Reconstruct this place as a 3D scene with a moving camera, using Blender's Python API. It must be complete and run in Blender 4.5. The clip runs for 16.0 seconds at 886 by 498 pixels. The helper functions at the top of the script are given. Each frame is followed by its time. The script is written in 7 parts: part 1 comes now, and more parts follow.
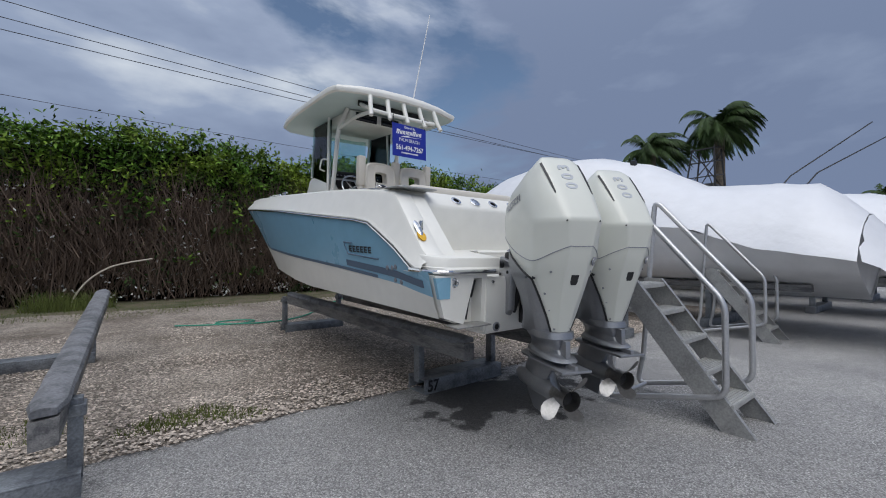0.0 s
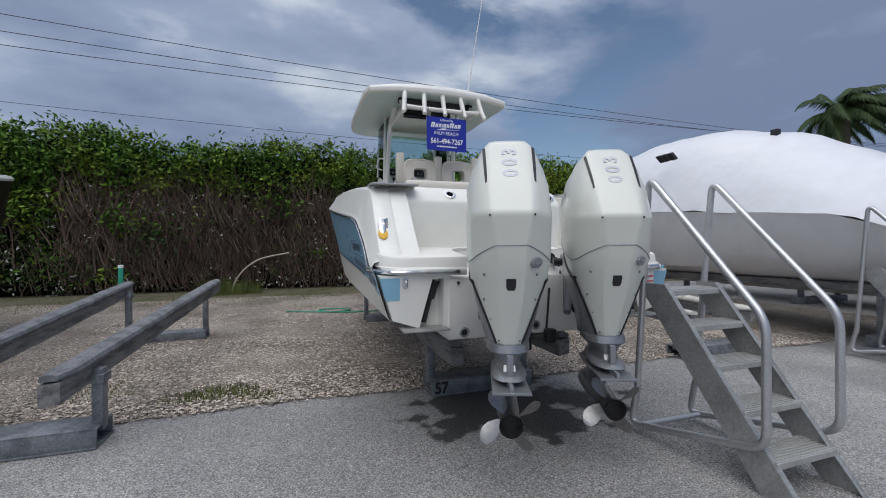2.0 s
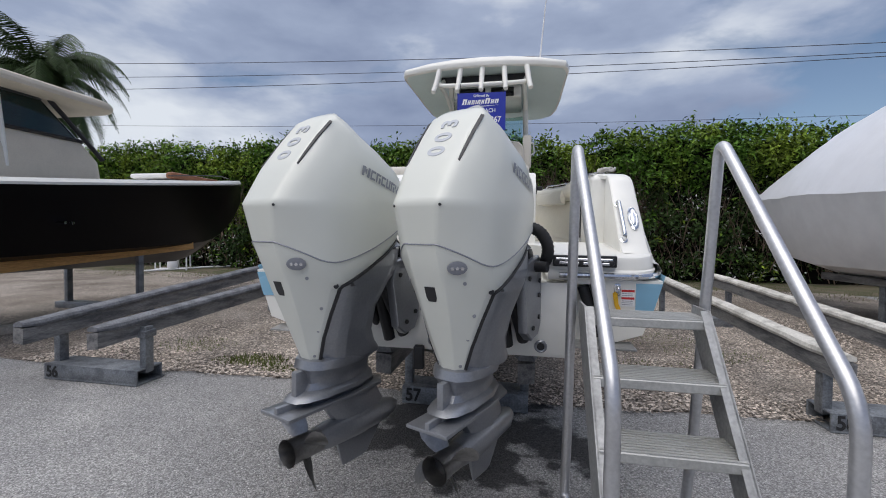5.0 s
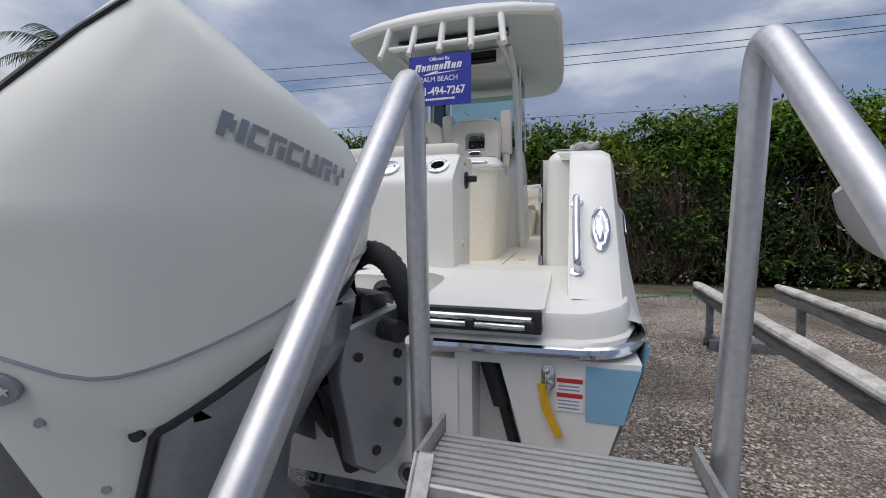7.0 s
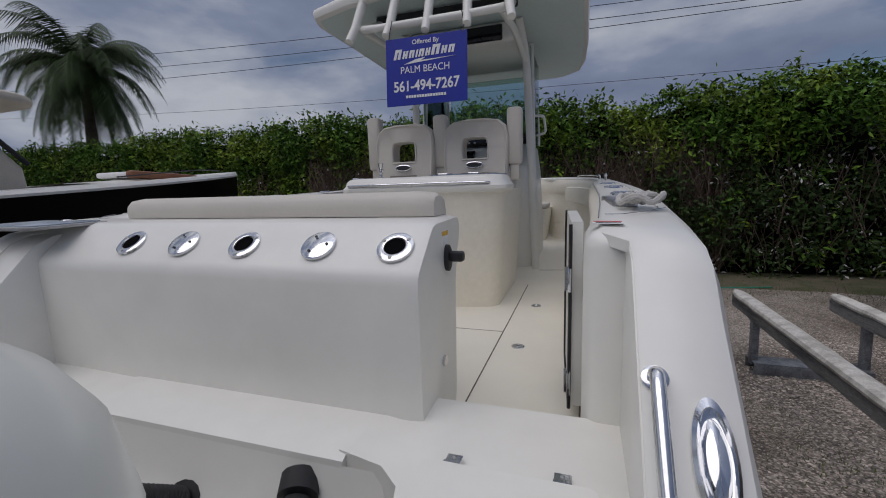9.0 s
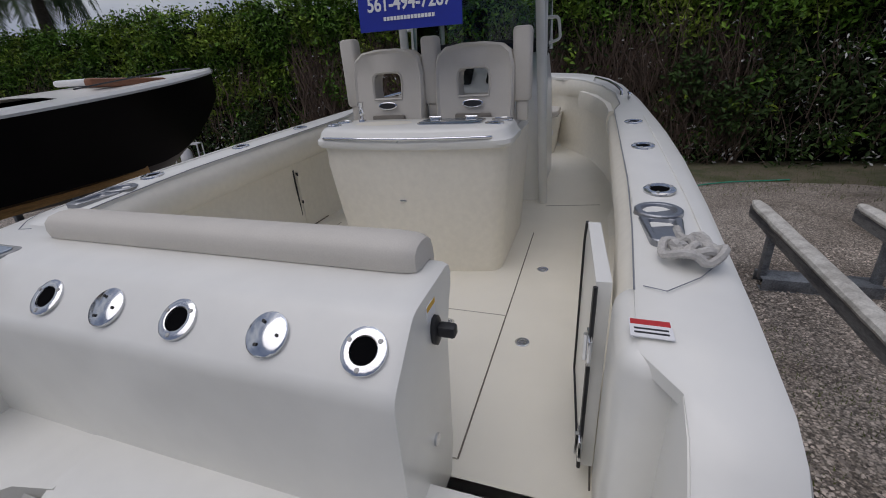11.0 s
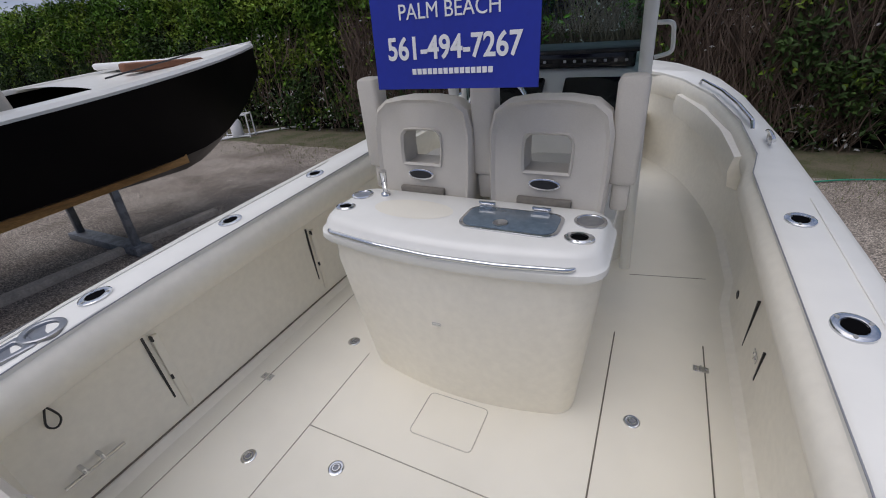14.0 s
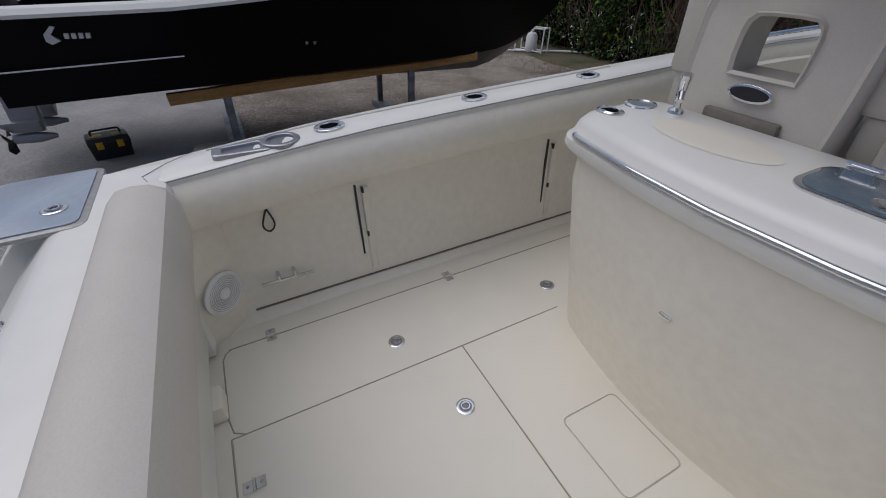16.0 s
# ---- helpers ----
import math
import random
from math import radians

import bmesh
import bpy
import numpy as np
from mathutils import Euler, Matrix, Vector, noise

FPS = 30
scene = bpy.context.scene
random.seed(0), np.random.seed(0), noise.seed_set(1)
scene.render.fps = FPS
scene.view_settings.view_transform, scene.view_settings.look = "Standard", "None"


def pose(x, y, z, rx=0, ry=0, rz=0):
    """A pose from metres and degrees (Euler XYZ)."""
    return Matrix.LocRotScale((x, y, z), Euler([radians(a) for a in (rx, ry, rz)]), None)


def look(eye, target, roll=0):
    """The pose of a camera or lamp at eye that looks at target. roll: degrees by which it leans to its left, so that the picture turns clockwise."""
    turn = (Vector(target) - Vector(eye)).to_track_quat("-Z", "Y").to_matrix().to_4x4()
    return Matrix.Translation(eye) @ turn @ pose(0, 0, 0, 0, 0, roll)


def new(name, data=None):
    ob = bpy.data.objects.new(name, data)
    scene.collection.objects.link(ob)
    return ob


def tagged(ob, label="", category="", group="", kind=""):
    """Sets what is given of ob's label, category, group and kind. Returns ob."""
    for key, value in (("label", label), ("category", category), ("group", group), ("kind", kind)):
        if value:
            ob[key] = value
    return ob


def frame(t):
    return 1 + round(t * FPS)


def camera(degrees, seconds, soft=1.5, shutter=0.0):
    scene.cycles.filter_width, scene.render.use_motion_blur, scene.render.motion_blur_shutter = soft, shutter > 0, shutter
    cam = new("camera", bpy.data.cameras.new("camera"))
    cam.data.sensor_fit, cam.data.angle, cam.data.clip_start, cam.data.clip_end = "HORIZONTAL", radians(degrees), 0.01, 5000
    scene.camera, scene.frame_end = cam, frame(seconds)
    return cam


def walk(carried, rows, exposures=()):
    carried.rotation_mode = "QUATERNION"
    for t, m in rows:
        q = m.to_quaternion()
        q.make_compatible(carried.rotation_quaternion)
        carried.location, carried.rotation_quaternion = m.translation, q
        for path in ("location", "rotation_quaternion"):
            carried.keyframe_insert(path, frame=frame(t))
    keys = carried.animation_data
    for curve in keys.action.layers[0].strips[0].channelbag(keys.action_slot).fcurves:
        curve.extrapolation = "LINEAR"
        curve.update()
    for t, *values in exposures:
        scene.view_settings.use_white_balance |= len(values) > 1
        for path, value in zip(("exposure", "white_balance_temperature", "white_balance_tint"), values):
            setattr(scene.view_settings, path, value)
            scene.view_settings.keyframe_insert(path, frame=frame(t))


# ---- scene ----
cam = camera(93.2, 16.0, 1.0)
PATH = [
    (0, (0.214, 0.161, 1.355), (1.465, 1.721, 1.382), -0.1),
    (0.5, (0.476, -0.027, 1.358), (1.61, 1.621, 1.369), -0.1),
    (1, (0.821, -0.102, 1.379), (1.836, 1.621, 1.377), -0.2),
    (1.5, (1.135, -0.213, 1.391), (1.986, 1.596, 1.384), -0.3),
    (2, (1.446, -0.29, 1.393), (2.098, 1.601, 1.387), -0.3),
    (2.5, (1.81, -0.314, 1.402), (2.245, 1.638, 1.396), -0.1),
    (3, (2.181, -0.395, 1.411), (2.379, 1.595, 1.388), -0.0),
    (3.2, (2.327, -0.416, 1.416), (2.466, 1.579, 1.387), -0.6),
    (5.3, (3.797, 0.139, 1.442), (3.382, 2.094, 1.373), 0.6),
    (5.5, (3.926, 0.248, 1.443), (3.491, 2.199, 1.372), 0.3),
    (6, (4.083, 0.558, 1.459), (3.626, 2.504, 1.38), 0.2),
    (6.5, (4.132, 0.923, 1.482), (3.652, 2.864, 1.407), -0.1),
    (7, (4.162, 1.254, 1.543), (3.577, 3.165, 1.467), -0.0),
    (7.5, (4.1, 1.555, 1.589), (3.476, 3.454, 1.521), 0.0),
    (8, (4.047, 1.777, 1.726), (3.413, 3.672, 1.649), 0.5),
    (8.5, (4.062, 1.917, 1.839), (3.424, 3.806, 1.676), -0.1),
    (9, (4.061, 2.027, 1.941), (3.426, 3.913, 1.738), -0.9),
    (9.5, (4.02, 2.166, 2.06), (3.388, 4.037, 1.741), -1.9),
    (9.7, (4.014, 2.206, 2.071), (3.392, 4.063, 1.668), -1.8),
    (11.8, (3.93, 2.592, 2.438), (3.278, 4.308, 1.643), -2.4),
    (12, (3.906, 2.657, 2.444), (3.224, 4.369, 1.667), -2.2),
    (12.5, (3.85, 2.876, 2.559), (3.089, 4.571, 1.818), -1.6),
    (13, (3.786, 3.005, 2.674), (2.979, 4.645, 1.861), -1.8),
    (13.5, (3.707, 3.134, 2.714), (2.886, 4.744, 1.857), -3.2),
    (14, (3.701, 3.258, 2.7), (2.886, 4.845, 1.796), -3.8),
    (14.5, (3.75, 3.397, 2.674), (2.863, 4.927, 1.741), -1.2),
    (15, (3.679, 3.458, 2.647), (2.49, 4.737, 1.673), -1.9),
    (15.5, (3.561, 3.461, 2.572), (2.23, 4.498, 1.497), -0.5),
    (16, (3.505, 3.503, 2.456), (2.051, 4.285, 1.327), 2.3),
]
walk(cam, [(t, look(eye, target, roll)) for t, eye, target, roll in PATH], [(0, 0.2, 6380, 10.5), (3, 0.25, 6400, 10.5), (5.5, 0.36, 6560, 12.5), (6.5, 0.32, 6540, 12.5), (7.0, 0.2, 6520, 13.0), (7.5, 0.0, 6480, 13.5), (8.0, -0.23, 6460, 14.0), (8.5, -0.43, 6460, 15.0), (9.7, -0.5, 6460, 15.5), (12, -0.34, 6400, 15.5), (13, -0.06, 6440, 15.5), (14.5, 0.0, 6440, 15.5), (15, 0.0, 6440, 15.5), (16, -0.38, 6400, 15.5)])

# ---- sky, sun, exposure ----
SUN_EL, SUN_AZ = 58.0, 205.0
world = bpy.data.worlds.new("world")
scene.world = world
world.use_nodes = True
wn, wl = world.node_tree.nodes, world.node_tree.links
wn.clear()
w_out = wn.new("ShaderNodeOutputWorld")
w_bg = wn.new("ShaderNodeBackground")
w_sky = wn.new("ShaderNodeTexSky")
w_sky.sky_type, w_sky.sun_disc = "NISHITA", False
w_sky.sun_elevation, w_sky.sun_rotation = radians(SUN_EL), radians(SUN_AZ)
w_co = wn.new("ShaderNodeTexCoord")
w_map = wn.new("ShaderNodeMapping")
w_map.inputs["Scale"].default_value = (1.0, 1.0, 2.6)
w_map.inputs["Location"].default_value = (0.35, 0.15, 0.4)
wl.new(w_co.outputs["Generated"], w_map.inputs[0])
w_n1 = wn.new("ShaderNodeTexNoise")
w_n1.inputs["Scale"].default_value, w_n1.inputs["Detail"].default_value, w_n1.inputs["Roughness"].default_value = 1.7, 8, 0.55
w_n1.inputs["Distortion"].default_value = 0.35
w_n2 = wn.new("ShaderNodeTexNoise")
w_n2.inputs["Scale"].default_value, w_n2.inputs["Detail"].default_value = 2.6, 7
wl.new(w_map.outputs[0], w_n1.inputs[0]), wl.new(w_map.outputs[0], w_n2.inputs[0])
w_dim = wn.new("ShaderNodeVectorMath")
w_dim.operation = "SCALE"
w_dim.inputs["Scale"].default_value = 0.085
wl.new(w_sky.outputs[0], w_dim.inputs[0])
w_tone = wn.new("ShaderNodeValToRGB")
w_tone.color_ramp.elements[0].position, w_tone.color_ramp.elements[0].color = 0.36, (0.175, 0.22, 0.33, 1)
w_tone.color_ramp.elements[1].position, w_tone.color_ramp.elements[1].color = 0.73, (0.62, 0.66, 0.71, 1)
w_tone.color_ramp.elements.new(0.55).color = (0.28, 0.335, 0.455, 1)
w_dir = wn.new("ShaderNodeVectorMath")
w_dir.operation = "DOT_PRODUCT"
w_dir.inputs[1].default_value = (-0.85, 0.40, 0.0)
wl.new(w_co.outputs["Generated"], w_dir.inputs[0])
w_lift = wn.new("ShaderNodeMath")
w_lift.operation = "MULTIPLY_ADD"
w_lift.inputs[1].default_value, w_lift.inputs[2].default_value = 0.24, -0.055
wl.new(w_dir.outputs["Value"], w_lift.inputs[0])
w_sum = wn.new("ShaderNodeMath")
wl.new(w_n2.outputs[0], w_sum.inputs[0]), wl.new(w_lift.outputs[0], w_sum.inputs[1])
wl.new(w_sum.outputs[0], w_tone.inputs[0])
w_cov = wn.new("ShaderNodeValToRGB")
w_cov.color_ramp.elements[0].position, w_cov.color_ramp.elements[1].position = 0.33, 0.42
wl.new(w_n1.outputs[0], w_cov.inputs[0])
w_mix = wn.new("ShaderNodeMix")
w_mix.data_type = "RGBA"
wl.new(w_cov.outputs[0], w_mix.inputs["Factor"])
wl.new(w_dim.outputs[0], w_mix.inputs[6]), wl.new(w_tone.outputs[0], w_mix.inputs[7])
# an overcast sky is brighter towards the zenith
w_sep = wn.new("ShaderNodeSeparateXYZ")
wl.new(w_co.outputs["Generated"], w_sep.inputs[0])
w_pow = wn.new("ShaderNodeMath")
w_pow.operation = "POWER"
w_pow.use_clamp = True
w_pow.inputs[1].default_value = 5.0
wl.new(w_sep.outputs["Z"], w_pow.inputs[0])
w_zen = wn.new("ShaderNodeVectorMath")
w_zen.operation = "MULTIPLY_ADD"
w_zen.inputs[1].default_value, w_zen.inputs[2].default_value = (4.0, 3.35, 2.5), (0.90, 0.92, 0.93)
wl.new(w_pow.outputs[0], w_zen.inputs[0])
w_up = wn.new("ShaderNodeVectorMath")
w_up.operation = "MULTIPLY"
wl.new(w_mix.outputs[2], w_up.inputs[0]), wl.new(w_zen.outputs[0], w_up.inputs[1])
wl.new(w_up.outputs[0], w_bg.inputs[0])
w_bg.inputs[1].default_value = 1.0
wl.new(w_bg.outputs[0], w_out.inputs[0])

sun = new("sun", bpy.data.lights.new("sun", "SUN"))
sun.data.energy, sun.data.angle, sun.data.color = 1.35, radians(60), (1.0, 0.96, 0.89)
_az = radians(SUN_AZ)
sun.matrix_world = look((0, 0, 30), (-30 * math.sin(_az) * math.cos(radians(SUN_EL)), -30 * math.cos(_az) * math.cos(radians(SUN_EL)), 30 - 30 * math.sin(radians(SUN_EL))))


# ---- materials ----
def material(name, colour, rough=0.5, metal=0.0, vary=0.12, scale=3.0, grain=60.0, bump=0.1, depth=0.002, second=None, spread=(0.45, 0.62), stretch=(1, 1, 1), coat=0.0, rand=0.0, trans=0.0):
    """Colour with stains at one scale and grain at another, roughness variation and fine relief."""
    m = bpy.data.materials.new(name)
    m.use_nodes = True
    n, l = m.node_tree.nodes, m.node_tree.links
    b = n["Principled BSDF"]
    co = n.new("ShaderNodeTexCoord")
    mp = n.new("ShaderNodeMapping")
    mp.inputs["Scale"].default_value = stretch
    l.new(co.outputs["Object"], mp.inputs[0])
    a = n.new("ShaderNodeTexNoise")
    a.inputs["Scale"].default_value, a.inputs["Detail"].default_value, a.inputs["Roughness"].default_value = scale, 6, 0.6
    g = n.new("ShaderNodeTexNoise")
    g.inputs["Scale"].default_value, g.inputs["Detail"].default_value = grain, 4
    l.new(mp.outputs[0], a.inputs[0]), l.new(mp.outputs[0], g.inputs[0])
    r = n.new("ShaderNodeValToRGB")
    c2 = second or tuple(c * (1 - vary) for c in colour)
    r.color_ramp.elements[0].position, r.color_ramp.elements[0].color = spread[0], (*colour, 1)
    r.color_ramp.elements[1].position, r.color_ramp.elements[1].color = spread[1], (*c2, 1)
    l.new(a.outputs[0], r.inputs[0])
    mx = n.new("ShaderNodeMix")
    mx.data_type, mx.blend_type = "RGBA", "MULTIPLY"
    mx.inputs["Factor"].default_value = 1.0
    gr = n.new("ShaderNodeMapRange")
    gr.inputs["From Min"].default_value, gr.inputs["From Max"].default_value = 0.3, 0.7
    gr.inputs["To Min"].default_value, gr.inputs["To Max"].default_value = 1 - vary, 1 + vary * 0.5
    l.new(g.outputs[0], gr.inputs[0])
    l.new(r.outputs[0], mx.inputs[6]), l.new(gr.outputs[0], mx.inputs[7])
    last = mx.outputs[2]
    if rand:
        oi = n.new("ShaderNodeNewGeometry") if rand < 0 else n.new("ShaderNodeObjectInfo")
        rr = n.new("ShaderNodeMapRange")
        rr.inputs["To Min"].default_value, rr.inputs["To Max"].default_value = 1 - abs(rand), 1 + abs(rand)
        l.new(oi.outputs["Random Per Island" if rand < 0 else "Random"], rr.inputs[0])
        m2 = n.new("ShaderNodeMix")
        m2.data_type, m2.blend_type = "RGBA", "MULTIPLY"
        m2.inputs["Factor"].default_value = 1.0
        l.new(last, m2.inputs[6]), l.new(rr.outputs[0], m2.inputs[7])
        last = m2.outputs[2]
    l.new(last, b.inputs["Base Color"])
    rg = n.new("ShaderNodeMapRange")
    rg.inputs["To Min"].default_value, rg.inputs["To Max"].default_value = max(0.02, rough - 0.08), min(1, rough + 0.1)
    l.new(a.outputs[0], rg.inputs[0])
    l.new(rg.outputs[0], b.inputs["Roughness"])
    b.inputs["Metallic"].default_value = metal
    b.inputs["Coat Weight"].default_value = coat
    b.inputs["Coat Roughness"].default_value = 0.12
    if trans:
        b.inputs["Transmission Weight"].default_value = trans
        b.inputs["IOR"].default_value = 1.1
    if bump:
        bp = n.new("ShaderNodeBump")
        bp.inputs["Strength"].default_value, bp.inputs["Distance"].default_value = bump, depth
        l.new(g.outputs[0], bp.inputs["Height"])
        l.new(bp.outputs[0], b.inputs["Normal"])
    return m


GEL = material("white_gelcoat", (0.80, 0.79, 0.74), 0.34, vary=0.03, scale=1.3, grain=9, bump=0.03, depth=0.004, coat=0.25)
DECK = material("cream_nonskid", (0.80, 0.765, 0.665), 0.62, vary=0.04, scale=2.2, grain=420, bump=0.35, depth=0.0012)
LINER = material("cream_liner", (0.85, 0.81, 0.71), 0.42, vary=0.04, scale=1.6, grain=30, bump=0.03, coat=0.1)
BLUE = material("pale_blue_gelcoat", (0.235, 0.46, 0.62), 0.28, vary=0.05, scale=1.1, grain=8, bump=0.02, coat=0.3)
STRIPE = material("slate_stripe", (0.10, 0.15, 0.22), 0.4, vary=0.05)
COWL = material("pearl_white_paint", (0.69, 0.70, 0.635), 0.33, vary=0.02, scale=1.5, grain=5, bump=0.02, coat=0.35)
EGREY = material("silver_engine_paint", (0.33, 0.34, 0.36), 0.32, 0.7, vary=0.08, scale=5, grain=90, bump=0.05, coat=0.2)
DECAL = material("grey_decal", (0.27, 0.28, 0.31), 0.35, 0.3, vary=0.04)
PALEDECAL = material("pale_grey_decal", (0.50, 0.52, 0.55), 0.35, 0.2, vary=0.04)
BLACK = material("black_plastic", (0.018, 0.018, 0.02), 0.45, vary=0.2, scale=8)
RUBBER = material("black_rubber", (0.025, 0.025, 0.027), 0.7, vary=0.2, scale=12)
PROPS = material("propeller_steel", (0.34, 0.335, 0.33), 0.34, 1.0, vary=0.15, scale=9, grain=50, bump=0.05)
CHROME = material("polished_steel", (0.72, 0.73, 0.75), 0.13, 1.0, vary=0.05, scale=6, grain=50, bump=0.02)
ALU = material("brushed_aluminium", (0.60, 0.60, 0.61), 0.38, 0.85, vary=0.10, scale=4, grain=70, bump=0.08)
TRAY = material("tray_steel", (0.36, 0.37, 0.39), 0.32, 0.9, vary=0.08, scale=8, grain=60, bump=0.05)
ALUDULL = material("weathered_aluminium", (0.44, 0.44, 0.43), 0.5, 0.6, vary=0.2, scale=5, grain=60, bump=0.15)
TREAD = material("ribbed_aluminium", (0.50, 0.50, 0.48), 0.5, 0.5, vary=0.15, scale=6, grain=80, bump=0.2, stretch=(1, 12, 1))
VINYL = material("beige_vinyl", (0.60, 0.565, 0.505), 0.55, vary=0.05, scale=3, grain=260, bump=0.2, depth=0.001)
VINYLD = material("stitching_thread", (0.22, 0.2, 0.17), 0.8)
SIGN = material("blue_sign_board", (0.010, 0.026, 0.33), 0.42, vary=0.06)
WHITE = material("white_print", (0.82, 0.82, 0.82), 0.5, vary=0.02)
REDP = material("red_print", (0.55, 0.03, 0.03), 0.5)
YELL = material("yellow_tag", (0.75, 0.42, 0.02), 0.5, vary=0.15)
HT = material("hardtop_underside", (0.60, 0.70, 0.69), 0.45, vary=0.04, scale=2)
SCREEN = material("dark_screen", (0.008, 0.008, 0.010), 0.12, vary=0.1)
GALV = material("galvanised_steel", (0.27, 0.29, 0.31), 0.5, 0.55, vary=0.3, scale=7, grain=70, bump=0.25, second=(0.17, 0.18, 0.20))
BUNK = material("weathered_bunk_timber", (0.23, 0.225, 0.22), 0.8, vary=0.3, scale=5, grain=45, bump=0.5, depth=0.004, stretch=(3, 0.5, 3), second=(0.11, 0.11, 0.115))
BUNKW = material("pale_bunk_carpet", (0.62, 0.60, 0.55), 0.85, vary=0.18, scale=6, grain=60, bump=0.5, depth=0.004, second=(0.42, 0.40, 0.36))
WOOD = material("raw_orange_timber", (0.58, 0.33, 0.12), 0.7, vary=0.25, scale=4, grain=40, bump=0.3, stretch=(3, 0.4, 3))
# Near-black and almost without sheen, to paint the shade down a tube.
BORE = material("bore_shade_black", (0.003, 0.003, 0.0035), 0.9, bump=0)
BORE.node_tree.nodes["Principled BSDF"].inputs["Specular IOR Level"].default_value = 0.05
PALEW = material("sun_bleached_timber", (0.52, 0.46, 0.38), 0.8, vary=0.2, scale=4, grain=40, bump=0.3)
WRAP = material("white_shrink_wrap", (0.75, 0.76, 0.79), 0.32, vary=0.03, scale=2.0, grain=3.5, bump=0.30, depth=0.05)
WRAPLOW = material("grey_wrapped_hull", (0.74, 0.74, 0.75), 0.35, vary=0.05, scale=2.0, grain=3.5, bump=0.2, depth=0.03)
DARKHULL = material("black_gelcoat", (0.003, 0.003, 0.004), 0.3, vary=0.1, scale=1.2, grain=6, bump=0.02)
DARKHULL.node_tree.nodes["Principled BSDF"].inputs["Specular IOR Level"].default_value = 0.10
TAN = material("tan_upholstery", (0.64, 0.58, 0.48), 0.55, vary=0.06)
BROWN = material("brown_upholstery", (0.26, 0.11, 0.055), 0.5, vary=0.1)
BARK = material("palm_bark", (0.16, 0.13, 0.10), 0.9, vary=0.3, scale=6, grain=30, bump=0.6, depth=0.02, stretch=(1, 1, 4))
TWIG = material("bare_twigs", (0.165, 0.122, 0.094), 0.9, vary=0.25, scale=3, rand=-0.45)
# Two copies of the hedge leaf: one coloured as lit, one as shaded.
LEAF = material("lit_hedge_leaf", (0.070, 0.150, 0.018), 0.5, vary=0.3, scale=0.8, grain=6, bump=0, second=(0.20, 0.28, 0.035), rand=-0.8)
LEAF_SHADED = material("shaded_hedge_leaf", (0.036, 0.068, 0.020), 0.5, vary=0.3, scale=0.8, grain=6, bump=0, second=(0.052, 0.092, 0.025), rand=-0.5)
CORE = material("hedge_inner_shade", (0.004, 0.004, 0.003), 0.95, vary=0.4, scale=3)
FROND = material("palm_frond", (0.050, 0.085, 0.028), 0.5, vary=0.25, scale=1, bump=0, rand=-0.35)
GRASS = material("grass_blade", (0.13, 0.16, 0.045), 0.7, vary=0.3, scale=2, bump=0, rand=-0.4)
GREENP = material("green_plastic", (0.02, 0.30, 0.20), 0.4)
CABLE = material("cable_black", (0.05, 0.055, 0.07), 0.7)
ROPE = material("grey_rope", (0.55, 0.53, 0.50), 0.9, vary=0.2, scale=20, grain=160, bump=0.8, depth=0.003)
for _m in (LEAF, LEAF_SHADED, TWIG, CORE, FROND, GRASS):
    _m.node_tree.nodes["Principled BSDF"].inputs["Specular IOR Level"].default_value = 0.15


def glass_material(name, tint, rough=0.02):
    m = bpy.data.materials.new(name)
    m.use_nodes = True
    n, l = m.node_tree.nodes, m.node_tree.links
    n.clear()
    o = n.new("ShaderNodeOutputMaterial")
    t = n.new("ShaderNodeBsdfTransparent")
    t.inputs[0].default_value = (*tint, 1)
    g = n.new("ShaderNodeBsdfGlossy")
    g.inputs["Roughness"].default_value = rough
    f = n.new("ShaderNodeFresnel")
    f.inputs["IOR"].default_value = 1.45
    x = n.new("ShaderNodeMixShader")
    l.new(f.outputs[0], x.inputs[0]), l.new(t.outputs[0], x.inputs[1]), l.new(g.outputs[0], x.inputs[2])
    l.new(x.outputs[0], o.inputs[0])
    return m


GLASS = glass_material("clear_glazing", (0.72, 0.86, 0.84))


# ---- building helpers ----
def part(name, bm, mat, parent=None, label="", smooth=True, m=None):
    me = bpy.data.meshes.new(name)
    bmesh.ops.recalc_face_normals(bm, faces=bm.faces)
    bm.to_mesh(me)
    bm.free()
    me.materials.append(mat)
    if smooth:
        for p in me.polygons:
            p.use_smooth = True
        me.set_sharp_from_angle(angle=radians(38))
    ob = new(name, me)
    if parent is not None:
        ob.parent = parent
    if m is not None:
        ob.matrix_basis = m
    if label:
        ob["label"] = label
    return ob


def thing(name, m, label, category, group="", kind=""):
    ob = new(name)
    ob.empty_display_size = 0.1
    ob.matrix_basis = m
    return tagged(ob, label, category, group, kind)


def box(bm, x0, x1, y0, y1, z0, z1, bevel=0.0, seg=2, m=None):
    ret = bmesh.ops.create_cube(bm, size=1.0)
    vs = ret["verts"]
    for v in vs:
        v.co = Vector(((x0 + x1) / 2 + v.co.x * (x1 - x0), (y0 + y1) / 2 + v.co.y * (y1 - y0), (z0 + z1) / 2 + v.co.z * (z1 - z0)))
    es = {e for v in vs for e in v.link_edges}
    if bevel:
        r = bmesh.ops.bevel(bm, geom=list(es), offset=bevel, segments=seg, profile=0.5, affect="EDGES")
        vs = list({v for f in r["faces"] for v in f.verts} | {v for v in vs if v.is_valid})
    if m is not None:
        for v in vs:
            v.co = m @ v.co
    return vs


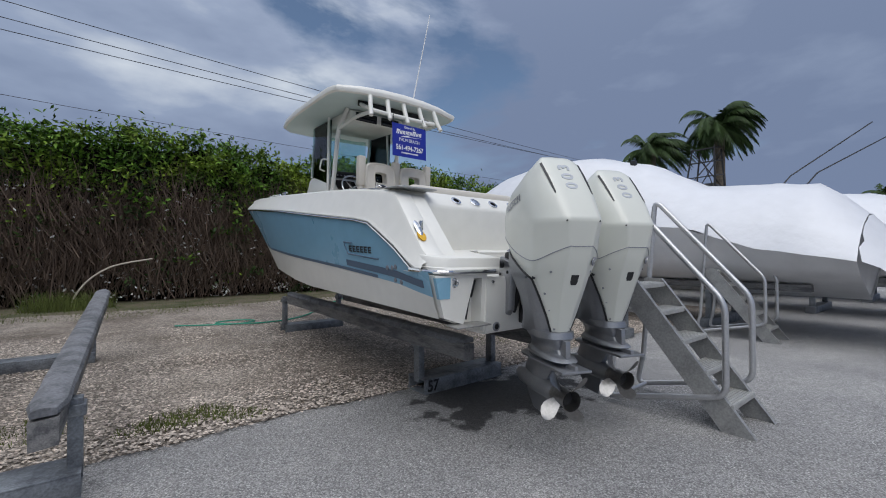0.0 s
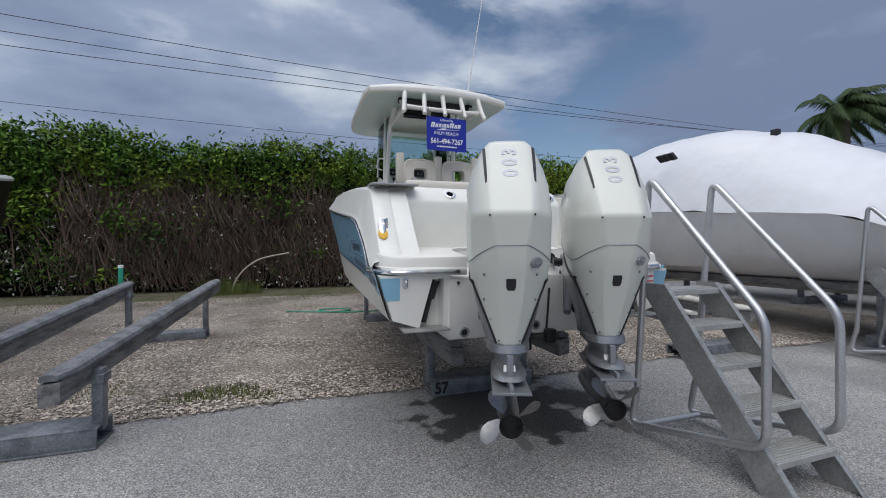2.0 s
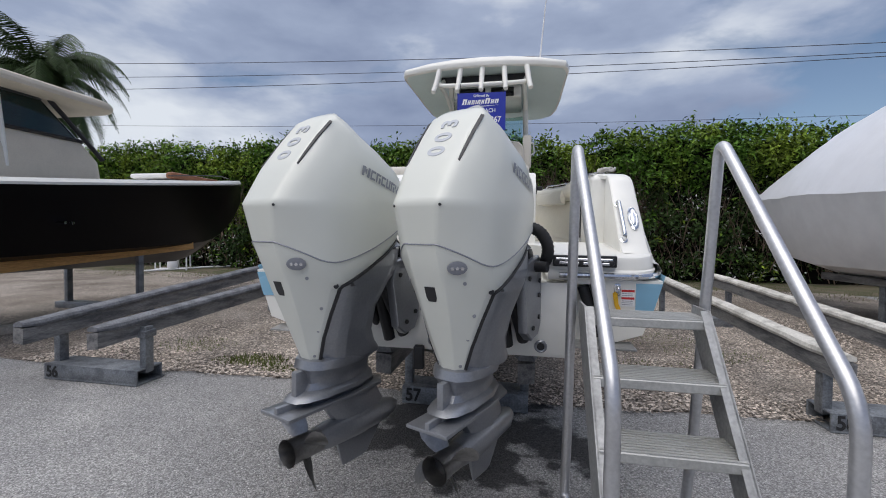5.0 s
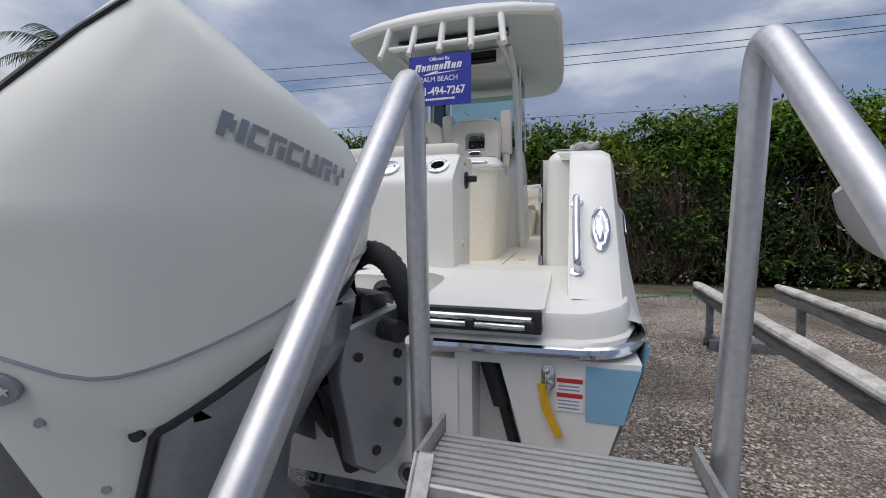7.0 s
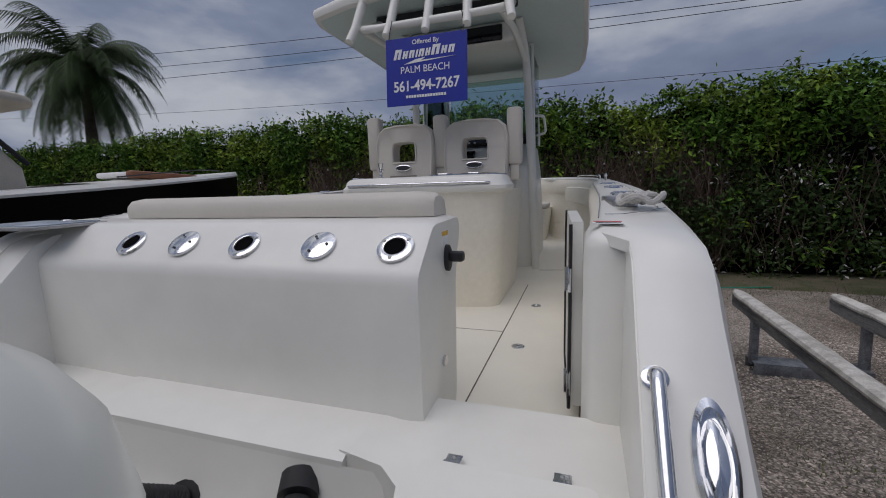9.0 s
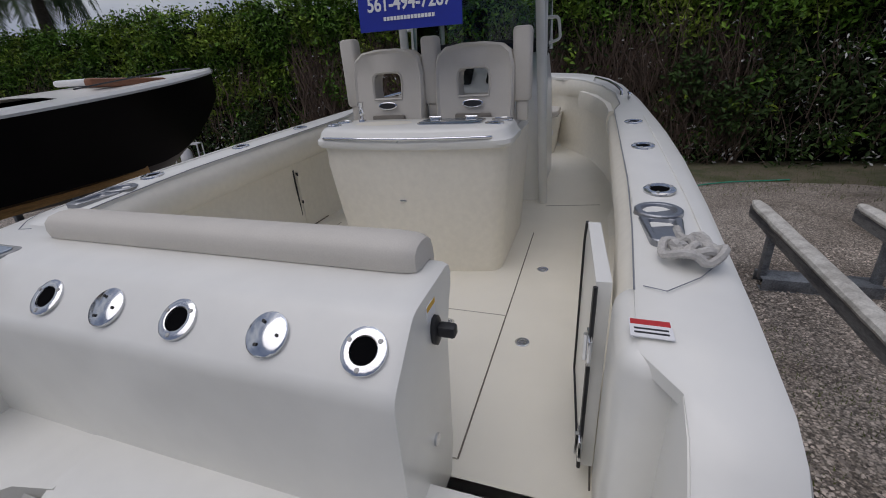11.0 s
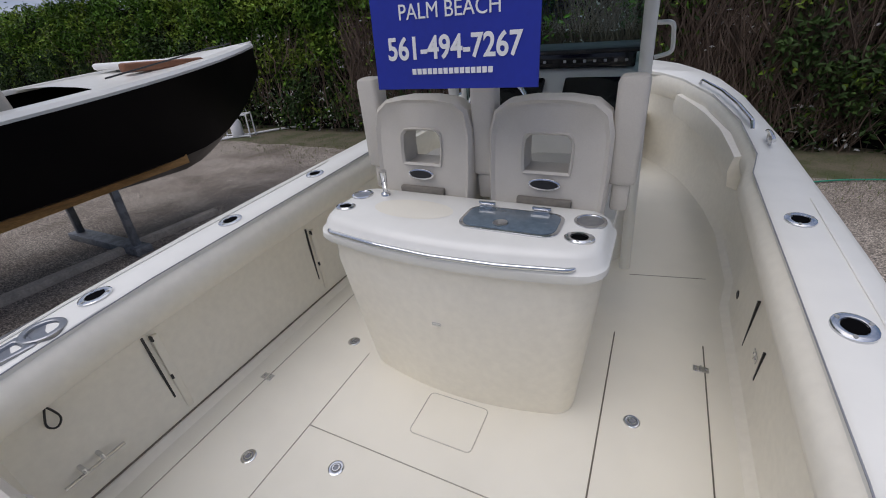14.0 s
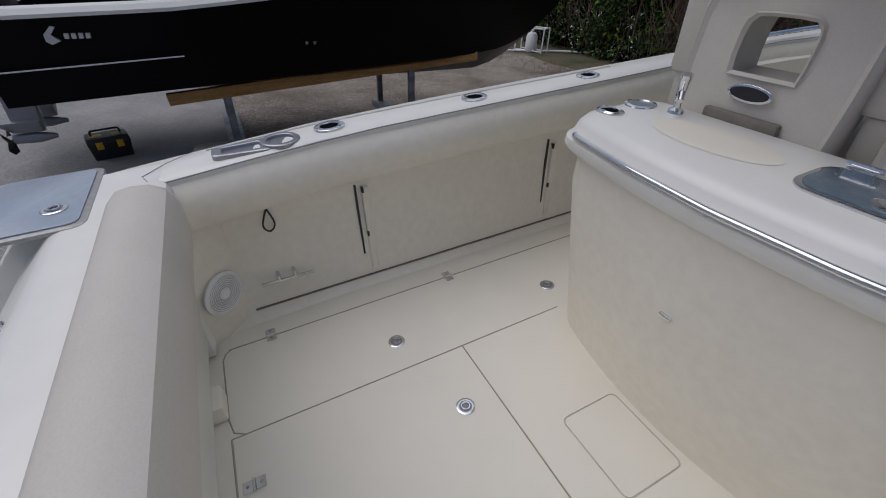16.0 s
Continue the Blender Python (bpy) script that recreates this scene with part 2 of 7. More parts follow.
def boxes(*args, **kw):
    bm = bmesh.new()
    box(bm, *args, **kw)
    return bm


def rings_to(bm, rings, closed=True, caps=(True, True)):
    vr = [[bm.verts.new(p) for p in r] for r in rings]
    n = len(vr[0])
    for a, b in zip(vr, vr[1:]):
        for i in range(n if closed else n - 1):
            j = (i + 1) % n
            q = [a[i], a[j], b[j], b[i]]
            if len({tuple(round(c, 6) for c in v.co) for v in q}) >= 3:
                bm.faces.new(q)
    if caps[0]:
        bm.faces.new(vr[0][::-1])
    if caps[1]:
        bm.faces.new(vr[-1])
    bmesh.ops.remove_doubles(bm, verts=[v for r in vr for v in r], dist=1e-5)
    return bm


def smooth_path(pts, rounds=2):
    """Cut corners twice, which rounds the bends of a tube."""
    p = [Vector(q) for q in pts]
    for _ in range(rounds):
        q = [p[0]]
        for a, b in zip(p, p[1:]):
            q += [a.lerp(b, 0.25), a.lerp(b, 0.75)]
        p = q + [p[-1]]
    return p


def bend(pts, r=0.1, n=5):
    """A line with each inner corner rounded at radius about r."""
    p = [Vector(q) for q in pts]
    out = [p[0]]
    for a, b, c in zip(p, p[1:], p[2:]):
        s = b + (a - b).normalized() * min(r, (a - b).length * 0.45)
        e = b + (c - b).normalized() * min(r, (c - b).length * 0.45)
        for i in range(n + 1):
            t = i / n
            out.append(s * (1 - t) ** 2 + b * 2 * t * (1 - t) + e * t ** 2)
    return out + [p[-1]]


def tube(bm, pts, r, n=10, caps=(True, True)):
    p = [Vector(q) for q in pts]
    rr = r if hasattr(r, "__len__") else [r] * len(p)
    t0 = (p[1] - p[0]).normalized()
    up = Vector((0, 0, 1)) if abs(t0.z) < 0.9 else Vector((1, 0, 0))
    side = t0.cross(up).normalized()
    rings = []
    for i, q in enumerate(p):
        t = (p[min(i + 1, len(p) - 1)] - p[max(i - 1, 0)]).normalized()
        side = (side - t * side.dot(t)).normalized()
        o = t.cross(side)
        rings.append([q + (side * math.cos(k * 2 * math.pi / n) + o * math.sin(k * 2 * math.pi / n)) * rr[i] for k in range(n)])
    return rings_to(bm, rings, True, caps)


def tubes(pts, r, n=10):
    return tube(bmesh.new(), pts, r, n)


def lathe(bm, prof, n=20, m=None):
    rings = [[(m or Matrix()) @ Vector((r * math.cos(k * 2 * math.pi / n), r * math.sin(k * 2 * math.pi / n), z)) for k in range(n)] for r, z in prof]
    return rings_to(bm, rings, True, (prof[0][0] > 1e-4, prof[-1][0] > 1e-4))


def rrect(hx, hy, r, n=5, cx=0, cy=0):
    """Outline of a rounded rectangle, counter-clockwise."""
    out = []
    for sx, sy, a0 in ((1, 1, 0), (-1, 1, 90), (-1, -1, 180), (1, -1, 270)):
        for i in range(n + 1):
            a = radians(a0 + 90 * i / n)
            out.append((cx + sx * (hx - r) + r * math.cos(a), cy + sy * (hy - r) + r * math.sin(a)))
    return out


def slab(bm, outline, z0, z1, round_=0.0, m=None):
    """A plate over a 2D outline with softened rims."""
    cx, cy = sum(p[0] for p in outline) / len(outline), sum(p[1] for p in outline) / len(outline)
    m = m or Matrix()

    def ring(z, inset):
        out = []
        for x, y in outline:
            d = math.hypot(x - cx, y - cy) or 1
            out.append(m @ Vector((x - (x - cx) / d * inset, y - (y - cy) / d * inset, z)))
        return out
    if round_:
        q = round_ * 0.3
        rs = [ring(z0, round_), ring(z0 + q, q), ring(z0 + round_, 0), ring(z1 - round_, 0), ring(z1 - q, q), ring(z1, round_)]
    else:
        rs = [ring(z0, 0), ring(z1, 0)]
    return rings_to(bm, rs)


def interp(table, x):
    xs = [r[0] for r in table]
    if x <= xs[0]:
        return table[0][1]
    for (a, va), (b, vb) in zip(table, table[1:]):
        if x <= b:
            return va + (vb - va) * (x - a) / (b - a)
    return table[-1][1]


def lettering(text, size, m, mat, parent, name="lettering", depth=0.001, bold=0.0, shear=0.0, align="CENTER", label="", squeeze=1.0):
    cu = bpy.data.curves.new("text", "FONT")
    cu.body, cu.size, cu.extrude, cu.align_x, cu.shear, cu.offset = text, size, depth, align, shear, bold
    tmp = new("text", cu)
    dg = bpy.context.evaluated_depsgraph_get()
    me = bpy.data.meshes.new_from_object(tmp.evaluated_get(dg))
    bpy.data.objects.remove(tmp)
    bpy.data.curves.remove(cu)
    me.materials.clear()
    me.materials.append(mat)
    me.transform(m @ Matrix.Diagonal((squeeze, 1, 1, 1)))
    ob = new(name, me)
    ob.parent = parent
    if label:
        ob["label"] = label
    return ob


def grid_mesh(name, xs, ys, zf, mat, parent=None):
    verts = [(x, y, zf(x, y)) for y in ys for x in xs]
    n = len(xs)
    faces = [(j * n + i, j * n + i + 1, (j + 1) * n + i + 1, (j + 1) * n + i) for j in range(len(ys) - 1) for i in range(n - 1)]
    me = bpy.data.meshes.new(name)
    me.from_pydata(verts, [], faces)
    me.materials.append(mat)
    for p in me.polygons:
        p.use_smooth = True
    ob = new(name, me)
    ob.parent = parent
    return ob

# ---- ground ----
def ground_material():
    m = material("worn_asphalt", (0.37, 0.365, 0.36), 0.85, vary=0.34, scale=0.55, grain=95, bump=0.8, depth=0.006, second=(0.50, 0.49, 0.475))
    n, l = m.node_tree.nodes, m.node_tree.links
    b = n["Principled BSDF"]
    src = b.inputs["Base Color"].links[0].from_socket
    co = n.new("ShaderNodeTexCoord")
    # pale chips in the wearing course
    vo = n.new("ShaderNodeTexVoronoi")
    vo.inputs["Scale"].default_value = 36
    l.new(co.outputs["Object"], vo.inputs[0])
    cr = n.new("ShaderNodeValToRGB")
    cr.color_ramp.elements[0].position, cr.color_ramp.elements[0].color = 0.12, (1, 1, 1, 1)
    cr.color_ramp.elements[1].position, cr.color_ramp.elements[1].color = 0.26, (0, 0, 0, 1)
    l.new(vo.outputs["Distance"], cr.inputs[0])
    n3 = n.new("ShaderNodeTexNoise")
    n3.inputs["Scale"].default_value = 3.0
    l.new(co.outputs["Object"], n3.inputs[0])
    mu = n.new("ShaderNodeMath")
    mu.operation = "MULTIPLY"
    l.new(cr.outputs[0], mu.inputs[0]), l.new(n3.outputs[0], mu.inputs[1])
    m1 = n.new("ShaderNodeMix")
    m1.data_type = "RGBA"
    m1.inputs[7].default_value = (0.80, 0.79, 0.77, 1)
    l.new(mu.outputs[0], m1.inputs["Factor"]), l.new(src, m1.inputs[6])
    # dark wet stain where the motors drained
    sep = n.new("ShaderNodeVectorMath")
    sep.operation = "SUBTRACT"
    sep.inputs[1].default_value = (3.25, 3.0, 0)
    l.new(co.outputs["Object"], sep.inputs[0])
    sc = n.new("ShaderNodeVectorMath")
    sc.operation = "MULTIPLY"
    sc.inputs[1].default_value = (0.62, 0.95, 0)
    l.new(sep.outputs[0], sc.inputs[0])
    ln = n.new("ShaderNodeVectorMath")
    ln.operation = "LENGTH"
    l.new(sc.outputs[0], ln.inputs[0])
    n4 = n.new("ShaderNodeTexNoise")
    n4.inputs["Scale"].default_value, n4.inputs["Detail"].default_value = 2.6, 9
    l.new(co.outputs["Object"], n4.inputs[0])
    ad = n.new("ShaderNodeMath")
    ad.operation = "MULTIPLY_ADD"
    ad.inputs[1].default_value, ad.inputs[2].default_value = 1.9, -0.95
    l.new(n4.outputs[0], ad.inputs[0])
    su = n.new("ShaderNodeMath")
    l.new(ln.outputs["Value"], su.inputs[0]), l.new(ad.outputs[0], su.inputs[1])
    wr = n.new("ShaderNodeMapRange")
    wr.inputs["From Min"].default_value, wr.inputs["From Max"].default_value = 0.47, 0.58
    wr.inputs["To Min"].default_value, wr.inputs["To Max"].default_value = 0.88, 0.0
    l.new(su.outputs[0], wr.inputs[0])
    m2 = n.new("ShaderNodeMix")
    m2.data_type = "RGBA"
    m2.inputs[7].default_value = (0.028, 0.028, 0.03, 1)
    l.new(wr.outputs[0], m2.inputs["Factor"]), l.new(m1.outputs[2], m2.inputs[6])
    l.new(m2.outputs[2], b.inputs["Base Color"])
    return m


ASPHALT = ground_material()
GRAVEL = material("crushed_shell_gravel", (0.50, 0.435, 0.37), 0.9, vary=0.35, scale=0.7, grain=38, bump=0.9, depth=0.02, second=(0.25, 0.205, 0.165), spread=(0.4, 0.66))


def pebbled(m, scale, amount, gap=0.45):
    """Mottle a ground material stone by stone."""
    n, l = m.node_tree.nodes, m.node_tree.links
    p = n["Principled BSDF"]
    src = p.inputs["Base Color"].links[0].from_socket
    co = n.new("ShaderNodeTexCoord")
    vo = n.new("ShaderNodeTexVoronoi")
    vo.inputs["Scale"].default_value = scale
    l.new(co.outputs["Object"], vo.inputs[0])
    sp = n.new("ShaderNodeSeparateColor")
    l.new(vo.outputs["Color"], sp.inputs[0])
    mr = n.new("ShaderNodeMapRange")
    mr.inputs["To Min"].default_value, mr.inputs["To Max"].default_value = 1 - amount, 1 + amount * 0.75
    l.new(sp.outputs[0], mr.inputs[0])
    ed = n.new("ShaderNodeMapRange")
    ed.inputs["From Min"].default_value, ed.inputs["From Max"].default_value = 0.25, 0.75
    ed.inputs["To Min"].default_value, ed.inputs["To Max"].default_value = 1.0, gap
    l.new(vo.outputs["Distance"], ed.inputs[0])
    mm = n.new("ShaderNodeMath")
    mm.operation = "MULTIPLY"
    l.new(mr.outputs[0], mm.inputs[0]), l.new(ed.outputs[0], mm.inputs[1])
    mx = n.new("ShaderNodeMix")
    mx.data_type, mx.blend_type = "RGBA", "MULTIPLY"
    mx.inputs["Factor"].default_value = 1.0
    l.new(src, mx.inputs[6]), l.new(mm.outputs[0], mx.inputs[7])
    l.new(mx.outputs[2], p.inputs["Base Color"])
    bp = n.new("ShaderNodeBump")
    bp.invert = True
    bp.inputs["Strength"].default_value, bp.inputs["Distance"].default_value = 0.6, 0.010
    l.new(vo.outputs["Distance"], bp.inputs["Height"])
    l.new(bp.outputs[0], p.inputs["Normal"])


pebbled(GRAVEL, 58, 0.65, 0.40)
pebbled(ASPHALT, 105, 0.45, 0.6)
STONE = material("gravel_stone", (0.46, 0.40, 0.345), 0.85, vary=0.25, scale=9, rand=-0.75, bump=0)
DIRT = material("grassy_dirt", (0.135, 0.115, 0.075), 0.95, vary=0.35, scale=1.5, grain=40, bump=0.8, depth=0.02, second=(0.075, 0.085, 0.035))

_g = [-900, -300, -100, -40, -20, -10, -5, 0, 5, 10, 20, 40, 100, 300, 900]
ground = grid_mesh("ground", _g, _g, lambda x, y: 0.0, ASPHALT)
tagged(ground, "worn grey asphalt yard with pale chips and damp stains", "ground", kind="structure")


def edge_y(x):
    return 3.70 + 0.06 * math.sin(x * 1.3) + 0.05 * noise.noise((x * 2.3, 0, 0))


def gravel_bed():
    xs = [-14 + 0.25 * i for i in range(105)]
    rows = 40
    verts, faces = [], []
    for j in range(rows + 1):
        t = j / rows
        for x in xs:
            y = edge_y(x) * (1 - t) + 13.2 * t
            verts.append((x, y, 0.004 + (0.022 + 0.018 * noise.noise((x * 0.9, y * 0.9, 3))) * min(1, t * 14)))
    n = len(xs)
    faces = [(j * n + i, j * n + i + 1, (j + 1) * n + i + 1, (j + 1) * n + i) for j in range(rows) for i in range(n - 1)]
    me = bpy.data.meshes.new("gravel_bed")
    me.from_pydata(verts, [], faces)
    me.materials.append(GRAVEL)
    for p in me.polygons:
        p.use_smooth = True
    return tagged(new("ground_gravel", me), "pale crushed shell gravel bed with bare patches", "gravel", kind="structure")


gravel_bed()
dirt = grid_mesh("ground_verge", [-40 + 2 * i for i in range(41)], [12.6, 13.0, 14, 15, 17, 20, 40], lambda x, y: 0.012 + (0.04 if y > 12.8 else -0.004) + 0.02 * noise.noise((x, y, 0)), DIRT)
tagged(dirt, "strip of dry grass and dirt along the hedge", "verge", kind="structure")


def scatter_stones(name, count, area, smin, smax, mat, zf):
    rng = np.random.default_rng(5)
    base = np.array([(1, 0, 0), (-1, 0, 0), (0, 1, 0), (0, -1, 0), (0, 0, 0.7), (0, 0, -0.5)], float)
    tri = np.array([(0, 2, 4), (2, 1, 4), (1, 3, 4), (3, 0, 4), (2, 0, 5), (1, 2, 5), (3, 1, 5), (0, 3, 5)])
    V, F, k = [], [], 0
    while k < count:
        x, y = rng.uniform(area[0], area[1]), area[2] + (area[3] - area[2]) * rng.random() ** 1.5
        if y < edge_y(x) - 0.10 * rng.random() ** 2:
            continue
        a = rng.uniform(0, 6.28)
        s = rng.uniform(smin, smax) * np.array([1, rng.uniform(0.55, 0.9), rng.uniform(0.4, 0.7)])
        p = (base + rng.uniform(-0.25, 0.25, base.shape)) * s
        q = np.stack([p[:, 0] * np.cos(a) - p[:, 1] * np.sin(a) + x, p[:, 0] * np.sin(a) + p[:, 1] * np.cos(a) + y, p[:, 2] + zf], 1)
        V.append(q)
        F.append(tri + 6 * k)
        k += 1
    me = bpy.data.meshes.new(name)
    me.from_pydata(np.concatenate(V).tolist(), [], np.concatenate(F).tolist())
    me.materials.append(mat)
    return tagged(new(name, me), "loose pale shell stones scattered over the yard", "gravel", kind="stuff")


scatter_stones("gravel_stones", 62000, (-1.8, 8.5, 3.5, 9.5), 0.008, 0.022, STONE, 0.026)


def grass_tuft(cx, cy, r, count, h, seed):
    rng = np.random.default_rng(seed)
    V, F = [], []
    for k in range(count):
        a, d = rng.uniform(0, 6.28), r * rng.random() ** 0.6
        x, y = cx + d * math.cos(a) * 1.5, cy + d * math.sin(a)
        b, hh = rng.uniform(0, 6.28), h * rng.uniform(0.4, 1)
        dx, dy, wv = math.cos(b) * 0.005, math.sin(b) * 0.005, rng.uniform(-0.5, 0.5, 2) * hh
        V += [(x - dx, y - dy, 0.02), (x + dx, y + dy, 0.02), (x + wv[0], y + wv[1], 0.02 + hh)]
        F.append((3 * k, 3 * k + 1, 3 * k + 2))
    me = bpy.data.meshes.new("grass_tuft")
    me.from_pydata(V, [], F)
    me.materials.append(GRASS)
    return tagged(new("grass_tuft", me), "low tuft of yellowish green grass in the gravel", "grass", kind="stuff")


for i, (gx, gy, gr, gc, gh) in enumerate([(0.75, 4.15, 0.22, 500, 0.07), (1.1, 3.95, 0.14, 200, 0.05), (0.45, 4.1, 0.15, 180, 0.05), (-0.4, 4.6, 0.35, 350, 0.05), (5.2, 6.3, 0.5, 500, 0.05), (5.9, 5.6, 0.4, 350, 0.05), (-0.5, 13.6, 0.6, 1500, 0.55), (5.0, 4.8, 0.4, 250, 0.05), (0.5, 12.8, 1.6, 1800, 0.10), (-4, 13, 2.2, 2200, 0.1), (5, 13.2, 2.2, 1800, 0.1), (10, 13.2, 2.2, 1800, 0.1), (-9, 13.2, 2.2, 2000, 0.1)]):
    grass_tuft(gx, gy, gr, gc, gh, i)

# ---- the centre console boat ----
# local frame: u to starboard, v towards the bow, w up from the cockpit sole
BX, BY, BZ, BOW_UP = 3.137, 2.8, 1.235, 3.1
B = pose(BX, BY, BZ, BOW_UP, 0, 0)
HR = [(-0.36, 1.225), (-0.15, 1.225), (0.1, 1.22), (0.3, 1.224), (0.5, 1.235), (1.0, 1.255), (1.7, 1.285), (2.2, 1.285), (3.15, 1.265), (4.2, 1.20), (4.8, 1.11), (5.2, 1.0), (5.6, 0.82), (5.9, 0.58), (6.08, 0.32), (6.15, 0.01)]
WR = [(-0.36, 0.02), (-0.17, 0.025), (0.07, 0.16), (0.48, 0.355), (0.7, 0.385), (1.5, 0.437), (2.56, 0.506), (4, 0.57), (5, 0.605), (6.15, 0.66)]
HC = [(-0.36, 1.12), (2.5, 1.12), (3.6, 1.0), (4.5, 0.76), (5.2, 0.48), (5.8, 0.18), (6.15, 0.005)]
WC = [(-0.36, -0.31), (2, -0.34), (3.6, -0.26), (4.6, -0.12), (5.4, 0.10), (6.15, 0.52)]
WK = [(-0.36, -0.50), (1, -0.60), (3, -0.66), (4.4, -0.58), (5.2, -0.33), (5.8, 0.08), (6.15, 0.53)]
WB = [(-0.36, -0.155), (0.085, -0.108), (1.09, -0.066), (2, -0.04), (3.6, 0.01), (4.6, 0.08), (5.5, 0.22), (6.15, 0.57)]
WT = [(-0.28, 0.13), (-0.2, 0.185), (0.15, 0.562), (0.18, 0.59), (0.24, 0.617), (0.35, 0.633), (0.5, 0.645), (1.05, 0.684), (1.63, 0.70), (2.2, 0.712), (3, 0.735), (4.5, 0.765), (6.15, 0.80)]
HI = [(-0.3, 1.02), (0.16, 1.02), (0.3, 1.015), (0.32, 0.955), (1.0, 0.985), (2.3, 0.985), (2.65, 0.985), (2.9, 1.03), (3.5, 1.02), (4.2, 0.92), (4.8, 0.74), (5.2, 0.52), (5.45, 0.25), (5.55, 0.01)]
STN = [-0.36, -0.3, -0.17, -0.05, 0.07, 0.2, 0.34, 0.48, 0.7, 1.0, 1.5, 2.0, 2.3, 2.5, 2.65, 2.78, 2.9, 3.2, 3.5, 3.9, 4.2, 4.5, 4.8, 5.1, 5.35, 5.6, 5.8, 5.95, 6.05, 6.11, 6.15]
boat = thing("boat", B, "pale blue and white centre console motor boat on a stand", "boat")


def hull_h(v, w):
    """Half breadth of the topside at height w."""
    c, r, wc, wr = interp(HC, v), interp(HR, v), interp(WC, v), interp(WR, v)
    t = max(0.0, min(1.0, (w - wc) / max(0.01, wr - wc)))
    return c + (r - c) * t ** 0.85


def strip(rows_of):
    """Both sides of a band that runs along the hull."""
    bm = bmesh.new()
    for s in (-1, 1):
        rings_to(bm, [[(s * u, v, w) for u, w in rows_of(v)] for v in STN], False, (False, False))
    return bm


def bottom_rows(v):
    wc, wb = interp(WC, v), interp(WB, v)
    hc = interp(HC, v)
    return [(0, interp(WK, v)), (hc * 0.5, (interp(WK, v) + wc) / 2 - 0.01), (hc - 0.05, wc - 0.012), (hc, wc), (hull_h(v, (wc + wb) / 2), (wc + wb) / 2), (hull_h(v, wb), wb)]


def side_rows(v):
    wb, wr = interp(WB, v), interp(WR, v)
    return [(hull_h(v, wb + (wr - wb) * k / 4), wb + (wr - wb) * k / 4) for k in range(5)]


part("hull_bottom", strip(bottom_rows), GEL, boat, "white hull bottom")
part("topside", strip(side_rows), BLUE, boat, "pale blue topside")


def stripe_bm(off0, off1, v0, v1, s, proud=0.004):
    bm = bmesh.new()
    vs = [v0] + [v for v in STN if v0 < v < v1] + [v1]
    if s:
        rings_to(bm, [[(s * (hull_h(v, interp(WB, v) + o) + proud), v, interp(WB, v) + o) for o in (off0, off1)] for v in vs], False, (False, False))
    return bm


for side in (-1, 1):
    part("boot_stripe", stripe_bm(0.0, 0.028, 0.4, 6.05, side), STRIPE, boat, "dark slate boot stripe")
    part("accent_stripe", stripe_bm(0.045, 0.10, -0.28, 0.95, side), STRIPE, boat, "grey accent stripe")


def cap_rows(v):
    wr, wt, hr = interp(WR, v), interp(WT, v), interp(HR, v)
    ho, hi = hr - interp([(-0.3, 0.05), (0, 0.05), (1, 0.06), (3, 0.085)], v), interp(HI, v)
    hi = min(hi, max(0.004, ho - 0.1))
    return [(hr, wr), (hr + 0.004, wr + 0.02), (hr - 0.012, wr + 0.05), (ho + 0.005, wt - 0.05), (ho - 0.008, wt - 0.015), (ho - 0.035, wt), (hi + 0.012, wt + 0.004), (hi, wt - 0.004), (hi, wt - 0.03)]


def cap():
    bm = bmesh.new()
    vs = [-0.28, -0.24, -0.2, -0.1, 0.0, 0.1, 0.15, 0.18, 0.24, 0.32, 0.4] + [v for v in STN if v > 0.47]
    for s in (-1, 1):
        rings_to(bm, [[(s * u, v, w) for u, w in cap_rows(v)] for v in vs], False, (False, False))
    return bm


part("gunwale_cap", cap(), GEL, boat, "white gunwale cap")


def rub_rail():
    bm = bmesh.new()
    for s in (-1, 1):
        pts = [(s * (interp(HR, v) + 0.004), v, interp(WR, v)) for v in STN if v > (-0.2 if s < 0 else 0.3)]
        tube(bm, pts, 0.010, 8)
    return bm


part("rub_rail", rub_rail(), RUBBER, boat, "black rub rail")


def rub_insert():
    bm = bmesh.new()
    for s in (-1, 1):
        tube(bm, [(s * (interp(HR, v) + 0.012), v, interp(WR, v)) for v in STN if v > (-0.2 if s < 0 else 0.3)], 0.007, 6)
    return bm


part("rail_insert", rub_insert(), CHROME, boat, "thin steel rail insert")


def liner():
    """Inner sides of the cockpit: coaming, recessed wall, and a narrow toe ledge."""
    bm = bmesh.new()
    vs = [0.49, 0.7, 1.0, 1.5, 2.0, 2.3, 2.5, 2.65, 2.78, 2.9, 3.2, 3.5, 3.9, 4.2, 4.5, 4.8, 5.0, 5.2, 5.35, 5.45, 5.54]
    for s in (-1, 1):
        rows = []
        for v in vs:
            hi, wt = interp(HI, v), interp(WT, v)
            k = min(1.0, hi / 0.95)
            wl_ = 1.071 if v < 2.6 else hi + 0.088 * k
            rows.append([(s * max(0.004, min(u, hull_h(v, w) - 0.03)), v, w) for u, w in ((hi, wt - 0.02), (hi - 0.028 * k, wt - 0.05), (hi - 0.036 * k, wt - 0.10), (hi - 0.02 * k, wt - 0.155), (hi + 0.03 * k, wt - 0.195), (wl_ - 0.004, wt - 0.212), (wl_, 0.35), (wl_ - 0.012 * k, 0.06), (wl_ - 0.028 * k, 0.02), (hi + 0.02 * k, -0.002))])
        rings_to(bm, rows, False, (False, False))
    return bm


part("cockpit_liner", liner(), LINER, boat, "cream cockpit sides")


